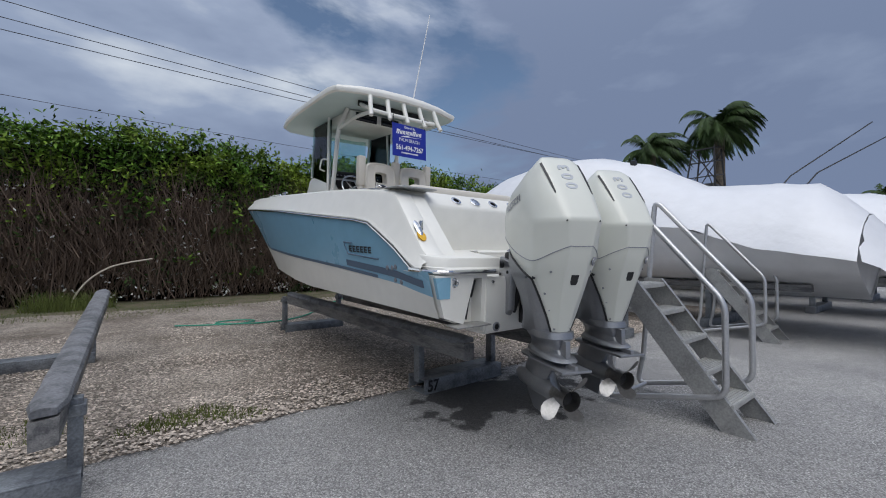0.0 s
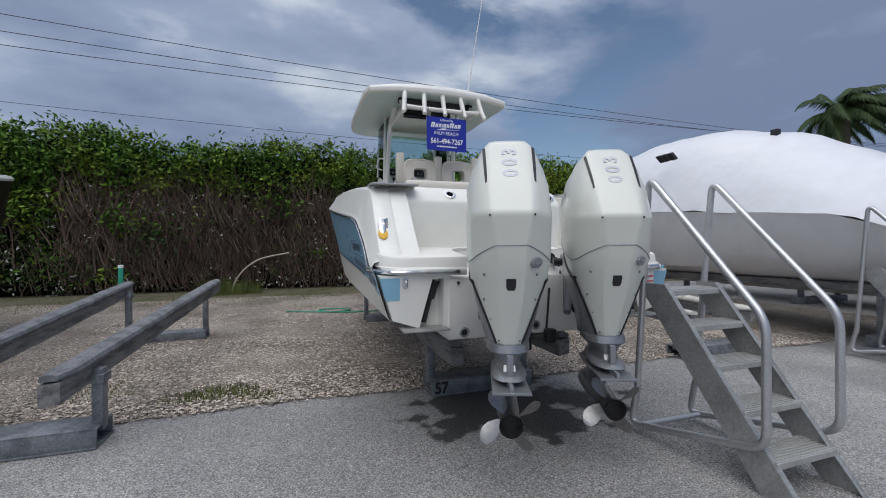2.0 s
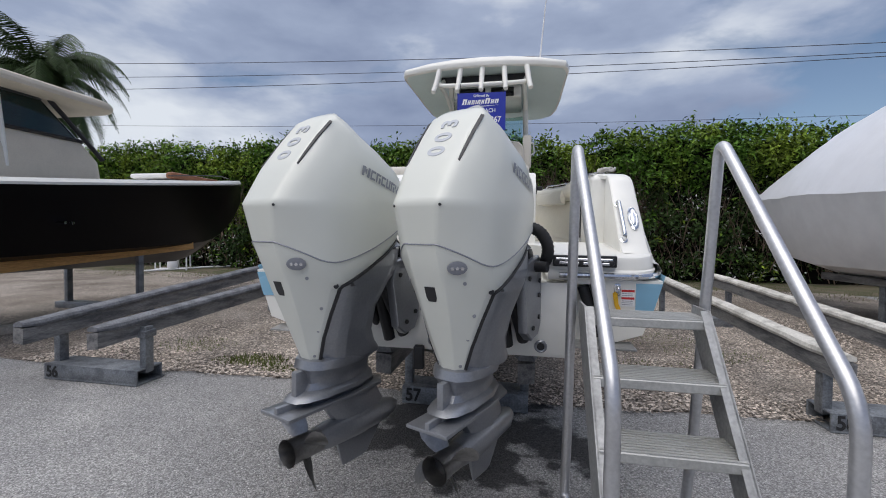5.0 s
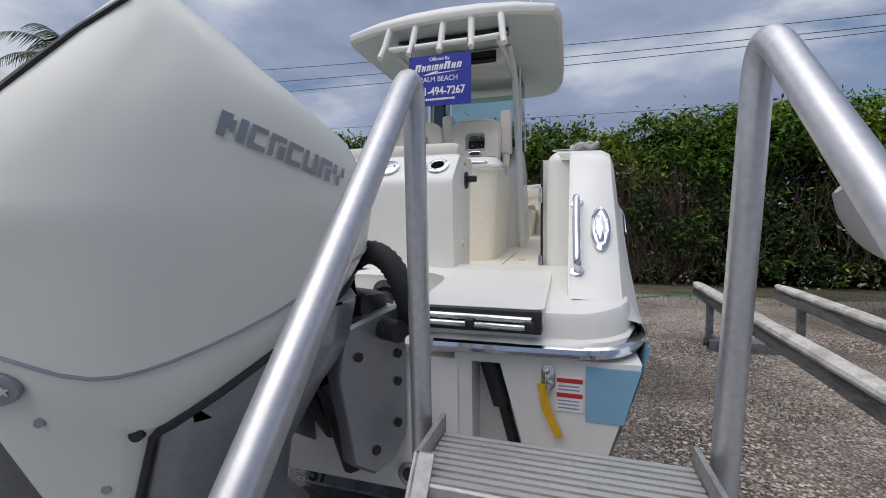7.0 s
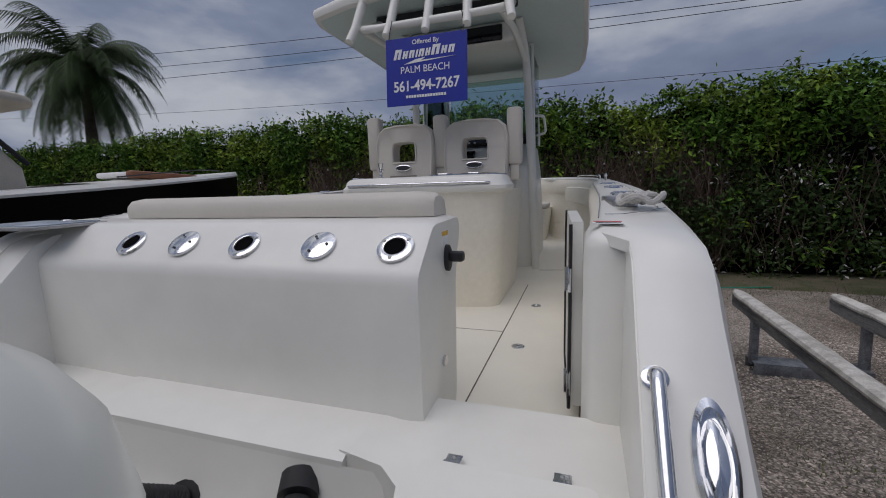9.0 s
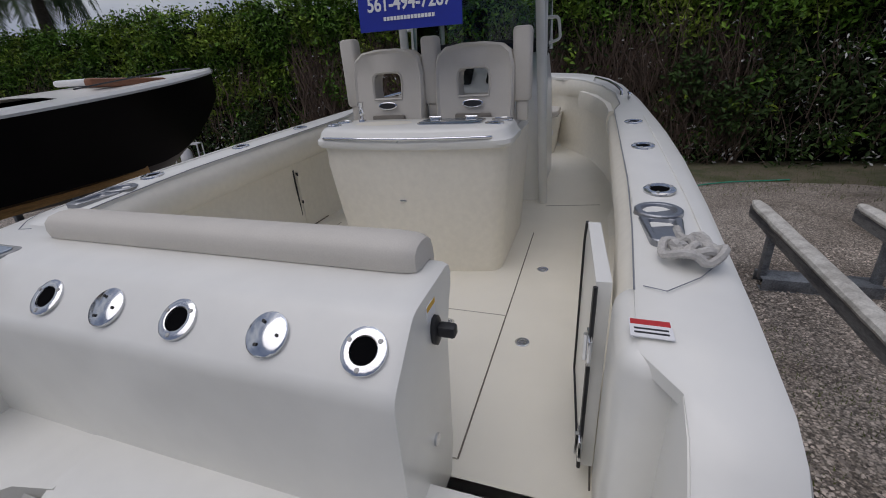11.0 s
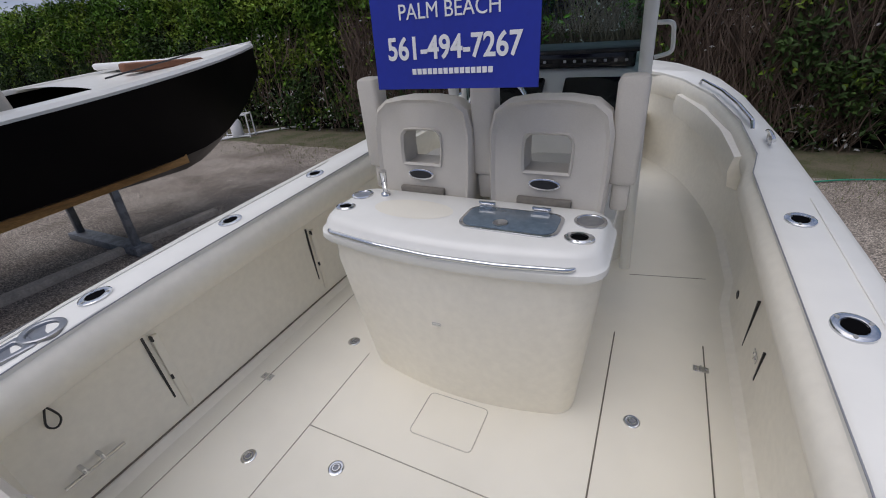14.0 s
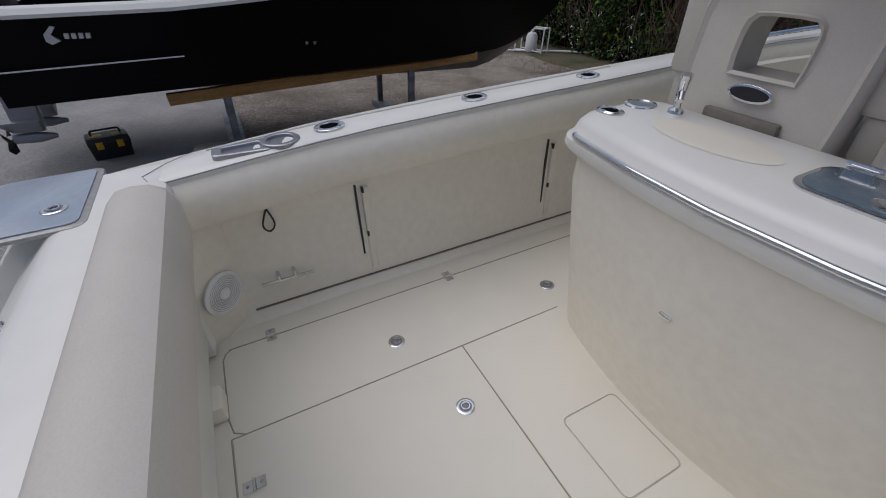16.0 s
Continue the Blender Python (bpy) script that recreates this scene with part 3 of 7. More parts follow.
def sole():
    bm = bmesh.new()
    vs = [0.44, 0.7, 1.0, 1.5, 2.0, 2.3, 2.65, 2.9, 3.5, 4, 4.5, 4.8, 5.0, 5.2, 5.35, 5.5]
    rings_to(bm, [[(min(interp(HI, v) + 0.05, hull_h(v, 0.0) - 0.02) * k, v, 0.0) for k in (-1, -0.5, 0, 0.5, 1)] for v in vs], False, (False, False))
    return bm


part("cockpit_sole", sole(), DECK, boat, "cream non-skid cockpit sole")


def bench():
    prof = [(0.19, 0.02), (0.18, 0.14), (0.178, 0.50), (0.182, 0.525), (0.195, 0.544), (0.29, 0.631), (0.307, 0.643), (0.33, 0.649), (0.525, 0.652), (0.545, 0.645), (0.555, 0.62), (0.55, 0.585), (0.53, 0.55), (0.50, 0.45), (0.48, 0.10), (0.45, 0.0)]
    bm = bmesh.new()
    us = [(-1.10, 0.0), (-0.9, 0.0), (0.50, 0.0), (0.53, 0.006), (0.545, 0.025)]
    rings = []
    cy, cz = 0.4, 0.35
    for u, d in us:
        rings.append([(u, y + (cy - y) * d, z + (cz - z) * d) for y, z in prof])
    rings_to(bm, rings)
    return bm


part("transom_bench", bench(), GEL, boat, "white moulded transom bench")


def cushion():
    """Long rounded bolster on the bench."""
    bm = bmesh.new()
    prof = [(0.448, 0.653), (0.443, 0.68), (0.447, 0.705), (0.465, 0.722), (0.50, 0.728), (0.54, 0.724), (0.572, 0.705), (0.588, 0.66), (0.588, 0.58), (0.575, 0.555), (0.558, 0.56), (0.557, 0.653)]
    rings = []
    for u, k in ((-0.81, 0.55), (-0.805, 0.82), (-0.785, 0.96), (-0.75, 1.0), (0.0, 1.0), (0.43, 1.0), (0.475, 0.96), (0.495, 0.82), (0.50, 0.55)):
        rings.append([(u, 0.515 + (y - 0.515) * k, 0.65 + (z - 0.65) * (k if z > 0.66 else 1)) for y, z in prof])
    rings_to(bm, rings)
    return bm


part("bench_bolster", cushion(), VINYL, boat, "long beige vinyl bolster")


def quarter(s):
    """Sloping quarter block that ends the gunwale; the port one is the wide base of the bait well."""
    bm = bmesh.new()
    inner = 1.015 if s > 0 else 0.88
    # sloping outer fin
    pr = [(-0.27, 0.10), (-0.24, 0.135), (-0.19, 0.187), (0.15, 0.553), (0.18, 0.582), (0.24, 0.609), (0.35, 0.625), (0.56 if s > 0 else 0.485, 0.641), (0.56 if s > 0 else 0.485, 0.02), (-0.28, 0.02)]
    rings = []
    for f, ins in ((0.0, 0.012), (0.02, 0.0), (0.94, 0.0), (1.0, 0.015)):
        ring = []
        for y, z in pr:
            outer = 1.10
            u = inner + (outer - inner) * f
            ring.append((s * u, y + ins * (1 if y < 0 else -0.2), z - ins if z > 0.1 else z))
        rings.append(ring)
    rings_to(bm, rings)
    if s > 0:
        box(bm, 0.925, 1.10, 0.285, 0.56, 0.0, 0.632, 0.05, 5)
    return bm


part("quarter_moulding", quarter(1), GEL, boat, "white sloping starboard quarter")
part("quarter_moulding", quarter(-1), GEL, boat, "white sloping port quarter")


def platform():
    """Swim platform with a motor well cut into its middle; it falls a little towards the stern."""
    bm = bmesh.new()

    def top_of(v):
        return 0.154 + 0.075 * min(0.0, v)
    for s in (-1, 1):
        o = [(s * x, y) for x, y in ((0.60, -0.425), (0.9, -0.425), (1.06, -0.415), (1.13, -0.385), (1.18, -0.33), (1.205, -0.25), (1.214, -0.1), (1.195, 0.02), (1.165, 0.30), (0.40, 0.30), (0.40, 0.02), (0.52, -0.005), (0.575, -0.05), (0.60, -0.14))]
        if s < 0:
            o = o[::-1]
        rings = []
        for h, k in ((0.0, 1.5), (0.06, 0.0), (0.16, -1.2), (0.30, -1.4), (0.40, -0.4), (0.44, 1.2), (0.85, 1.9), (0.95, 2.5), (1.0, 4.2)):
            ring = []
            for x, y in o:
                out_ = 0.0 if (y > 0.25 or abs(x) < 0.605) else 1.0
                px, py = x - math.copysign(0.010 * k, x) * out_ * (1 if abs(x) > 1.1 else 0.0), y + 0.010 * k * out_ * (1 if y < -0.3 else 0)
                ring.append((px, py, -0.005 + (top_of(y) + 0.005) * h))
            rings.append(ring)
        rings_to(bm, rings)
    prof = ((0.30, 0.0), (0.30, 0.154), (0.03, 0.154), (0.0, 0.14), (-0.01, 0.0))
    rings_to(bm, [[(-0.42, y, z) for y, z in prof], [(0.42, y, z) for y, z in prof]])
    return bm


part("swim_platform", platform(), GEL, boat, "white swim platform with rounded corners")


def motor_well():
    bm = bmesh.new()
    prof = [(0.0, 0.13), (-0.02, 0.03), (-0.07, -0.05), (-0.16, -0.09), (-0.30, -0.10), (-0.31, -0.03), (-0.40, -0.03), (-0.415, -0.07), (-0.42, -0.43), (-0.405, -0.455), (-0.2, -0.46), (-0.2, -0.14), (0.02, -0.12)]
    rings_to(bm, [[(u, y, z) for y, z in prof] for u in (-0.72, -0.6, 0.6, 0.72)])
    return bm


part("motor_well", motor_well(), GEL, boat, "white motor well and transom bracket")
for s in (-1, 1):
    bm = bmesh.new()
    # outer transom panel, with a slanting pocket for the trim tab ram
    rings_to(bm, [[(s * u, y, z) for u, z in ((0.93, -0.36), (1.11, -0.30), (1.20, -0.004), (0.84, -0.004), (0.84, -0.03))] for y in (-0.405, -0.25)])
    rings_to(bm, [[(s * u, y, z) for u, z in ((0.71, -0.44), (0.76, -0.42), (0.76, -0.03), (0.84, -0.03), (0.84, -0.004), (0.71, -0.004))] for y in (-0.405, -0.25)])
    rings_to(bm, [[(s * u, y, z) for u, z in ((0.71, -0.44), (1.05, -0.33), (1.05, -0.02), (0.71, -0.02))] for y in (-0.30, -0.25)])
    part("transom", bm, GEL, boat, "white transom panel", smooth=False)
    bm = bmesh.new()
    rings_to(bm, [[(s * u, y, z) for u, z in ((1.065, -0.165), (1.158, -0.165), (1.198, -0.018), (1.065, -0.018))] for y in (-0.409, -0.38)])
    part("topside_return", bm, BLUE, boat, "pale blue corner of the hull side", smooth=False)
    bm = bmesh.new()
    tube(bm, smooth_path([(s * 0.66, -0.438, 0.022), (s * 1.05, -0.432, 0.022), (s * 1.14, -0.40, 0.022), (s * 1.205, -0.30, 0.022), (s * 1.235, -0.15, 0.024)], 2), 0.016, 8)
    part("platform_rail", bm, CHROME, boat, "polished steel rub strip")


# ---- leaning post cabinet behind the seats ----
post = thing("leaning_post", B, "cream moulded leaning post cabinet with sink and tackle top", "cabinet")


def bowed(hu, va, vf, r, bow, w):
    """Rounded outline whose aft side swells outwards."""
    o = rrect(hu, (vf - va) / 2, r, 5, 0, (va + vf) / 2)
    aft = [(-(hu - r) + 2 * (hu - r) * k / 14, va) for k in range(1, 14)]
    o = o[:18] + aft + o[18:]
    return [(x - 0.025, y - (bow * (1 - (x / hu) ** 2) if y < (va + vf) / 2 else 0), w) for x, y in o]


def cabinet_body():
    bm = bmesh.new()
    return rings_to(bm, [bowed(hu, va, 2.45, r, 0.075, w) for w, hu, va, r in ((0.0, 0.462, 1.715, 0.06), (0.03, 0.467, 1.71, 0.06), (0.35, 0.490, 1.672, 0.065), (0.60, 0.508, 1.645, 0.07), (0.66, 0.506, 1.648, 0.07), (0.70, 0.512, 1.638, 0.07))])


part("cabinet_body", cabinet_body(), LINER, post, "cream cabinet body")


def cabinet_top():
    bm = bmesh.new()
    return rings_to(bm, [bowed(0.515 + e, 1.632 - e, 1.955 + e, 0.07, 0.065, w) for w, e in ((0.695, -0.012), (0.70, 0.012), (0.715, 0.02), (0.735, 0.018), (0.745, 0.008), (0.775, -0.002), (0.79, -0.014), (0.797, -0.035))])


part("worktop", cabinet_top(), GEL, post, "white moulded worktop")
part("grab_rail", tubes(bend([(-0.485, 1.65, 0.742), (-0.485, 1.598, 0.752), (-0.25, 1.558, 0.754), (-0.03, 1.545, 0.754), (0.2, 1.558, 0.754), (0.42, 1.598, 0.752), (0.42, 1.65, 0.742)], 0.03), 0.008), CHROME, post, "stainless grab rail")


# ---- helm seats ----
def helm_chair(u0):
    st = thing("helm_chair", B @ pose(u0, 0, 0), "beige vinyl helm seat with a window in its back", "seat", "helm seats on the leaning post")
    bm = bmesh.new()
    # backrest: a rounded frame with an opening
    out = [(0.205, 0.72), (0.212, 0.9), (0.212, 1.04), (0.195, 1.11), (0.15, 1.145), (0.06, 1.158), (-0.06, 1.158), (-0.15, 1.145), (-0.195, 1.11), (-0.212, 1.04), (-0.212, 0.9), (-0.205, 0.72)]
    inn = [(0.085, 0.90), (0.09, 0.94), (0.09, 1.0), (0.085, 1.025), (0.07, 1.04), (0.03, 1.043), (-0.03, 1.043), (-0.07, 1.04), (-0.085, 1.025), (-0.09, 1.0), (-0.09, 0.94), (-0.085, 0.90)]
    cyc = []
    for k, (y, o_in, i_in) in enumerate(((1.955, 0.02, -0.008), (1.945, 0.008, 0.0), (1.96, -0.002, 0.004), (2.03, 0.0, 0.008), (2.06, 0.012, 0.0), (2.065, 0.03, -0.006))):
        cyc.append((y, o_in, i_in))
    def sc(pts, d, y):
        return [(x * (1 - d / 0.2), y + (z - 0.72) * 0.10, z - (d if z > 1.0 else 0)) for x, z in pts]
    rings = [sc(out, o, y) for y, o, _ in cyc]
    outer = [[bm.verts.new(p) for p in r] for r in rings]
    inner = [[bm.verts.new((x * (1 + i / 0.09), y + (z - 0.72) * 0.10, z + (i if z > 0.95 else -i))) for x, z in inn] for y, _, i in cyc]
    n = len(out)
    for rr in (outer, inner):
        for a, b in zip(rr, rr[1:]):
            for i in range(n - 1):
                bm.faces.new([a[i], a[i + 1], b[i + 1], b[i]])
            bm.faces.new([a[n - 1], a[0], b[0], b[n - 1]])
    for k in (0, -1):
        for i in range(n - 1):
            bm.faces.new([outer[k][i], outer[k][i + 1], inner[k][i + 1], inner[k][i]])
        bm.faces.new([outer[k][n - 1], outer[k][0], inner[k][0], inner[k][n - 1]])
    part("backrest", bm, VINYL, st)
    bm = bmesh.new()
    slab(bm, rrect(0.20, 0.24, 0.06, 4, 0, 2.25), 0.70, 0.82, 0.03)
    part("seat_cushion", bm, VINYL, st)
    bm = bmesh.new()
    slab(bm, [(0.058 * math.cos(a * math.pi / 10), 0.022 * math.sin(a * math.pi / 10)) for a in range(20)], 0, 0.006, 0.002, m=pose(0, 1.956, 0.866, 84, 0, 0))
    bd = part("badge", bm, CHROME, st, "oval chrome badge")
    bm = bmesh.new()
    slab(bm, [(0.05 * math.cos(a * math.pi / 10), 0.016 * math.sin(a * math.pi / 10)) for a in range(20)], 0.006, 0.0075, 0, m=pose(0, 1.956, 0.866, 84, 0, 0))
    part("badge_inlay", bm, BLACK, bd, "dark inlay")
    part("pocket", boxes(-0.10, 0.10, 1.94, 1.965, 0.775, 0.815, 0.008), VINYLD, st, "dark storage slot")
    return st


helm_chair(-0.255)
helm_chair(0.245)
for u0, w1 in ((-0.50, 1.225), (-0.005, 1.207), (0.495, 1.217)):
    ar = thing("seat_armrest", B @ pose(u0, 0, 0), "upright folded beige vinyl armrest beside the helm seats", "armrest", "folded armrests")
    bm = bmesh.new()
    slab(bm, rrect(0.047, 0.045, 0.02, 4, 0, 2.05), 0.86, w1, 0.02)
    part("armrest_pad", bm, VINYL, ar)
    part("armrest_hinge", boxes(-0.03, 0.03, 2.02, 2.08, 0.76, 0.87, 0.012), VINYL, ar)

# ---- console with its hard top ----
con = thing("helm_console", B, "white helm console with dark screens and a windscreen", "console")


def console_body():
    bm = bmesh.new()
    rings = []
    for w, hu, va, vf in ((0.0, 0.50, 2.95, 4.1), (0.5, 0.49, 2.95, 4.05), (0.80, 0.48, 2.95, 3.98), (0.86, 0.48, 2.98, 3.95), (1.06, 0.46, 3.20, 3.88), (1.10, 0.45, 3.26, 3.82)):
        rings.append([(x, y, w) for x, y in rrect(hu, (vf - va) / 2, 0.08, 5, 0, (va + vf) / 2)])
    rings_to(bm, rings)
    return bm


part("console_body", console_body(), GEL, con)
dash = pose(0, 2.985, 0.87, 42, 0, 0)
for u0, du in ((-0.20, 0.16), (0.235, 0.16)):
    bm = bmesh.new()
    slab(bm, rrect(du, 0.105, 0.012, 3, u0, 0.13), 0.006, 0.026, 0.004, m=dash)
    part("chart_display", bm, SCREEN, con, "dark chart display")
part("switch_panel", boxes(-0.43, 0.43, 3.20, 3.23, 1.085, 1.165, 0.008, m=None), SCREEN, con, "black switch panel")
for k in range(14):
    u0 = -0.36 + 0.055 * k + (0.03 if k > 6 else -0.03)
    part("switch", boxes(u0 - 0.008, u0 + 0.008, 3.192, 3.202, 1.115, 1.13, 0.002, 1), ALU, con)
part("brow", boxes(-0.46, 0.46, 3.19, 3.6, 1.16, 1.185, 0.01), BLACK, con, "black dash brow")
bm = bmesh.new()
rings_to(bm, [[(x, y, z) for x, y in ((-0.44, 3.72), (-0.30, 3.80), (0.30, 3.80), (0.44, 3.72), (0.44, 3.728), (0.30, 3.808), (-0.30, 3.808), (-0.44, 3.728))] for z in (1.10, 1.80)])
ws = part("windscreen", bm, GLASS, con, "tinted windscreen")
ws.visible_shadow = False
for s in (-1, 1):
    bm = bmesh.new()
    rings_to(bm, [[(s * (0.475 + d), y, z) for y, z in ((3.0, 0.95), (3.70, 1.12), (3.66, 1.84), (3.0, 1.86))] for d in (0, 0.006)])
    sg = part("side_glass", bm, GLASS, con, "tinted side glass")
    sg.visible_shadow = False
    part("glass_frame", tubes([(s * 0.478, 3.70, 1.10), (s * 0.465, 3.68, 1.5), (s * 0.45, 3.6, 1.88)], 0.016, 8), GEL, con)
    part("side_handle", tubes(bend([(s * 0.50, 3.05, 1.30), (s * 0.585, 3.06, 1.30), (s * 0.60, 3.1, 1.16), (s * 0.52, 3.1, 1.14)], 0.03), 0.011, 8), GEL, con, "white grab handle")
wheel = bmesh.new()
tube(wheel, [(-0.22 + 0.17 * math.cos(a * math.pi / 12), 2.80 + 0.07 * math.sin(a * math.pi / 12), 0.93 + 0.155 * math.sin(a * math.pi / 12)) for a in range(25)], 0.012, 8)
for a in (0.3, 2.4, 4.5):
    tube(wheel, [(-0.22, 2.86, 0.92), (-0.22 + 0.17 * math.cos(a), 2.80 + 0.07 * math.sin(a), 0.93 + 0.155 * math.sin(a))], 0.008, 6)
tube(wheel, [(-0.22, 2.86, 0.92), (-0.22, 3.0, 0.86)], 0.03, 10)
part("steering_wheel", wheel, CHROME, con, "polished steering wheel")

top = thing("hard_top", B, "white hard top on painted tube legs with rod holders", "hard top")


def roof_outline(e=0.0):
    o = [(0.905, 2.02), (0.93, 2.12), (0.93, 2.6), (0.93, 3.2), (0.91, 3.6), (0.855, 3.88), (0.70, 4.05), (0.3, 4.13)]
    r = [(0.88, 1.965), (0.6, 1.90), (0.3, 1.875)]
    pts = [(x, y) for x, y in o] + [(-x, y) for x, y in o[::-1]] + [(-x, y) for x, y in r] + [(0, 1.87)] + [(x, y) for x, y in r[::-1]]
    return [(x * (1 - e), 3.1 + (y - 3.1) * (1 - e * 0.8)) for x, y in pts]


def crown(x, y):
    return 0.055 * (1 - (x / 0.93) ** 2) - 0.04 * max(0, (y - 2.9)) - 0.075 * (y - 1.9) + 0.02 * math.sin((y - 1.9) * 1.2)


def roof_shell():
    bm = bmesh.new()
    rings = []
    for z, e in ((-0.012, 0.03), (0.0, 0.0), (0.03, -0.008), (0.055, 0.0), (0.07, 0.03), (0.085, 0.15), (0.09, 0.6)):
        rings.append([(x, y, 1.915 + crown(x, y) * (1 if z > 0.06 else 0.55) + z) for x, y in roof_outline(e)])
    rings_to(bm, rings, True, (False, True))
    return bm


part("roof_shell", roof_shell(), GEL, top, "white moulded roof shell")
bm = bmesh.new()
rings_to(bm, [[(x, y, 1.915 + crown(x, y) * 0.55 + z) for x, y in roof_outline(e)] for z, e in ((-0.012, 0.03), (0.0, 0.10), (0.012, 0.6))], True, (False, True))
part("roof_lining", bm, HT, top, "pale aqua underside")
part("electronics_box", boxes(-0.42, 0.42, 2.55, 3.45, 1.78, 1.93, 0.04, 3), GEL, top, "white overhead electronics box")
part("radio_panel", boxes(-0.34, -0.02, 2.53, 2.56, 1.79, 1.90, 0.01), SCREEN, top, "black panel")
part("radio_panel", boxes(0.05, 0.33, 2.53, 2.56, 1.79, 1.90, 0.01), SCREEN, top, "black panel")
part("speaker_bar", boxes(-0.50, 0.50, 2.15, 2.19, 1.86, 1.93, 0.01), BLACK, top, "black mesh bar")
for s in (-1, 1):
    part("leg", tubes(bend([(s * 0.535, 2.90, 0.0), (s * 0.50, 2.86, 0.9), (s * 0.475, 2.78, 1.70), (s * 0.45, 2.55, 1.93)], 0.12), 0.030, 12), GEL, top, "white painted tube leg")
    part("leg", tubes(bend([(s * 0.535, 3.02, 0.0), (s * 0.50, 3.02, 1.0), (s * 0.475, 3.1, 1.93)], 0.12), 0.022, 10), GEL, top, "white painted tube leg")
    part("brace", tubes(bend([(s * 0.475, 2.78, 1.68), (s * 0.46, 2.3, 1.76), (s * 0.45, 1.88, 1.745)], 0.1), 0.024, 10), GEL, top)
part("rack_rail", tubes(bend([(-0.47, 2.2, 1.90), (-0.47, 1.86, 1.75), (-0.3, 1.835, 1.735), (0.3, 1.835, 1.735), (0.47, 1.86, 1.75), (0.47, 2.2, 1.90)], 0.06), 0.024, 10), GEL, top, "white rack tube")
for u0 in (-0.50, -0.25, 0.0, 0.25, 0.50):
    bm = bmesh.new()
    tube(bm, [(u0 * 1.04, 1.79, 1.665), (u0, 1.845, 1.76), (u0 * 0.95, 1.915, 1.93)], [0.026, 0.028, 0.03], 10)
    part("rod_holder", bm, GEL, top, "white rod holder tube")
bm = bmesh.new()
lathe(bm, [(0.045, 1.99), (0.045, 2.02), (0.035, 2.05), (0.05, 2.07), (0.055, 2.12), (0.04, 2.15), (0.0, 2.155)], 14, Matrix.Translation((-0.30, 3.6, 0.02)))
part("anchor_light", bm, GEL, top)
part("whip_antenna", tubes([(0.62, 2.7, 1.98), (0.64, 2.64, 2.3), (0.74, 2.42, 3.5)], [0.014, 0.010, 0.006], 6), WHITE, top, "thin white whip antenna")

# ---- hanging dealer sign ----
sign = thing("hanging_sign", B @ pose(0.008, 1.757, 1.431, -4, 0, 2.0), "blue dealer sign board with white lettering", "sign")
part("board", boxes(-0.256, 0.256, -0.003, 0.003, -0.20, 0.20, 0.001, 1), SIGN, sign)
SG = pose(0, -0.0045, 0, 90, 0, 0)
lettering("Offered By", 0.038, SG @ pose(0, 0.155, 0), WHITE, sign, bold=0.0003)
lettering("PALM BEACH", 0.058, SG @ pose(-0.005, -0.01, 0), WHITE, sign, squeeze=0.92)
lettering("561-494-7267", 0.086, SG @ pose(0, -0.115, 0), WHITE, sign, bold=0.0018, squeeze=0.86)
# brand mark as plain slanted blocks, and the web line as a row of bars
def sign_shape(name, pts):
    bm = bmesh.new()
    rings_to(bm, [[(a, yy, b) for a, b in pts] for yy in (-0.0062, -0.0035)])
    part(name, bm, WHITE, sign, smooth=False)


x0 = -0.205
for k, wd in enumerate((0.05, 0.036, 0.036, 0.014, 0.036, 0.032, 0.055, 0.038, 0.04)):
    h, zz = 0.058 if k in (0, 6) else 0.044, 0.075 + k * 0.001
    for a0, a1 in ((0.0, 0.34), (0.52, 0.86)) if wd > 0.02 else ((0.0, 0.8),):
        sign_shape("logo_block", [(x0 + a0 * wd, zz), (x0 + a1 * wd, zz), (x0 + a1 * wd + h * 0.25, zz + h), (x0 + a0 * wd + h * 0.25, zz + h)])
    if wd > 0.02:
        b0, b1 = ((0.72, 1.0), (0.38, 0.62))[k % 2]
        sign_shape("logo_block", [(x0 + 0.34 * wd + h * 0.25 * b0, zz + h * b0), (x0 + 0.52 * wd + h * 0.25 * b0, zz + h * b0), (x0 + 0.52 * wd + h * 0.25 * b1, zz + h * b1), (x0 + 0.34 * wd + h * 0.25 * b1, zz + h * b1)])
    x0 += wd + 0.006
sign_shape("logo_wave", [(-0.14, 0.042), (-0.06, 0.066), (0.0, 0.073), (-0.03, 0.058), (0.19, 0.064), (-0.02, 0.05)])
for k in range(15):
    x0 = -0.128 + 0.0172 * k
    sign_shape("web_line_bar", [(x0, -0.158), (x0 + 0.013, -0.158), (x0 + 0.013, -0.142), (x0, -0.142)])
for s in (-1, 1):
    part("tie", tubes([(s * 0.235, -0.006, 0.185), (s * 0.235, 0.01, 0.24), (s * 0.22, 0.02, 0.32)], 0.003, 5), BLACK, sign)


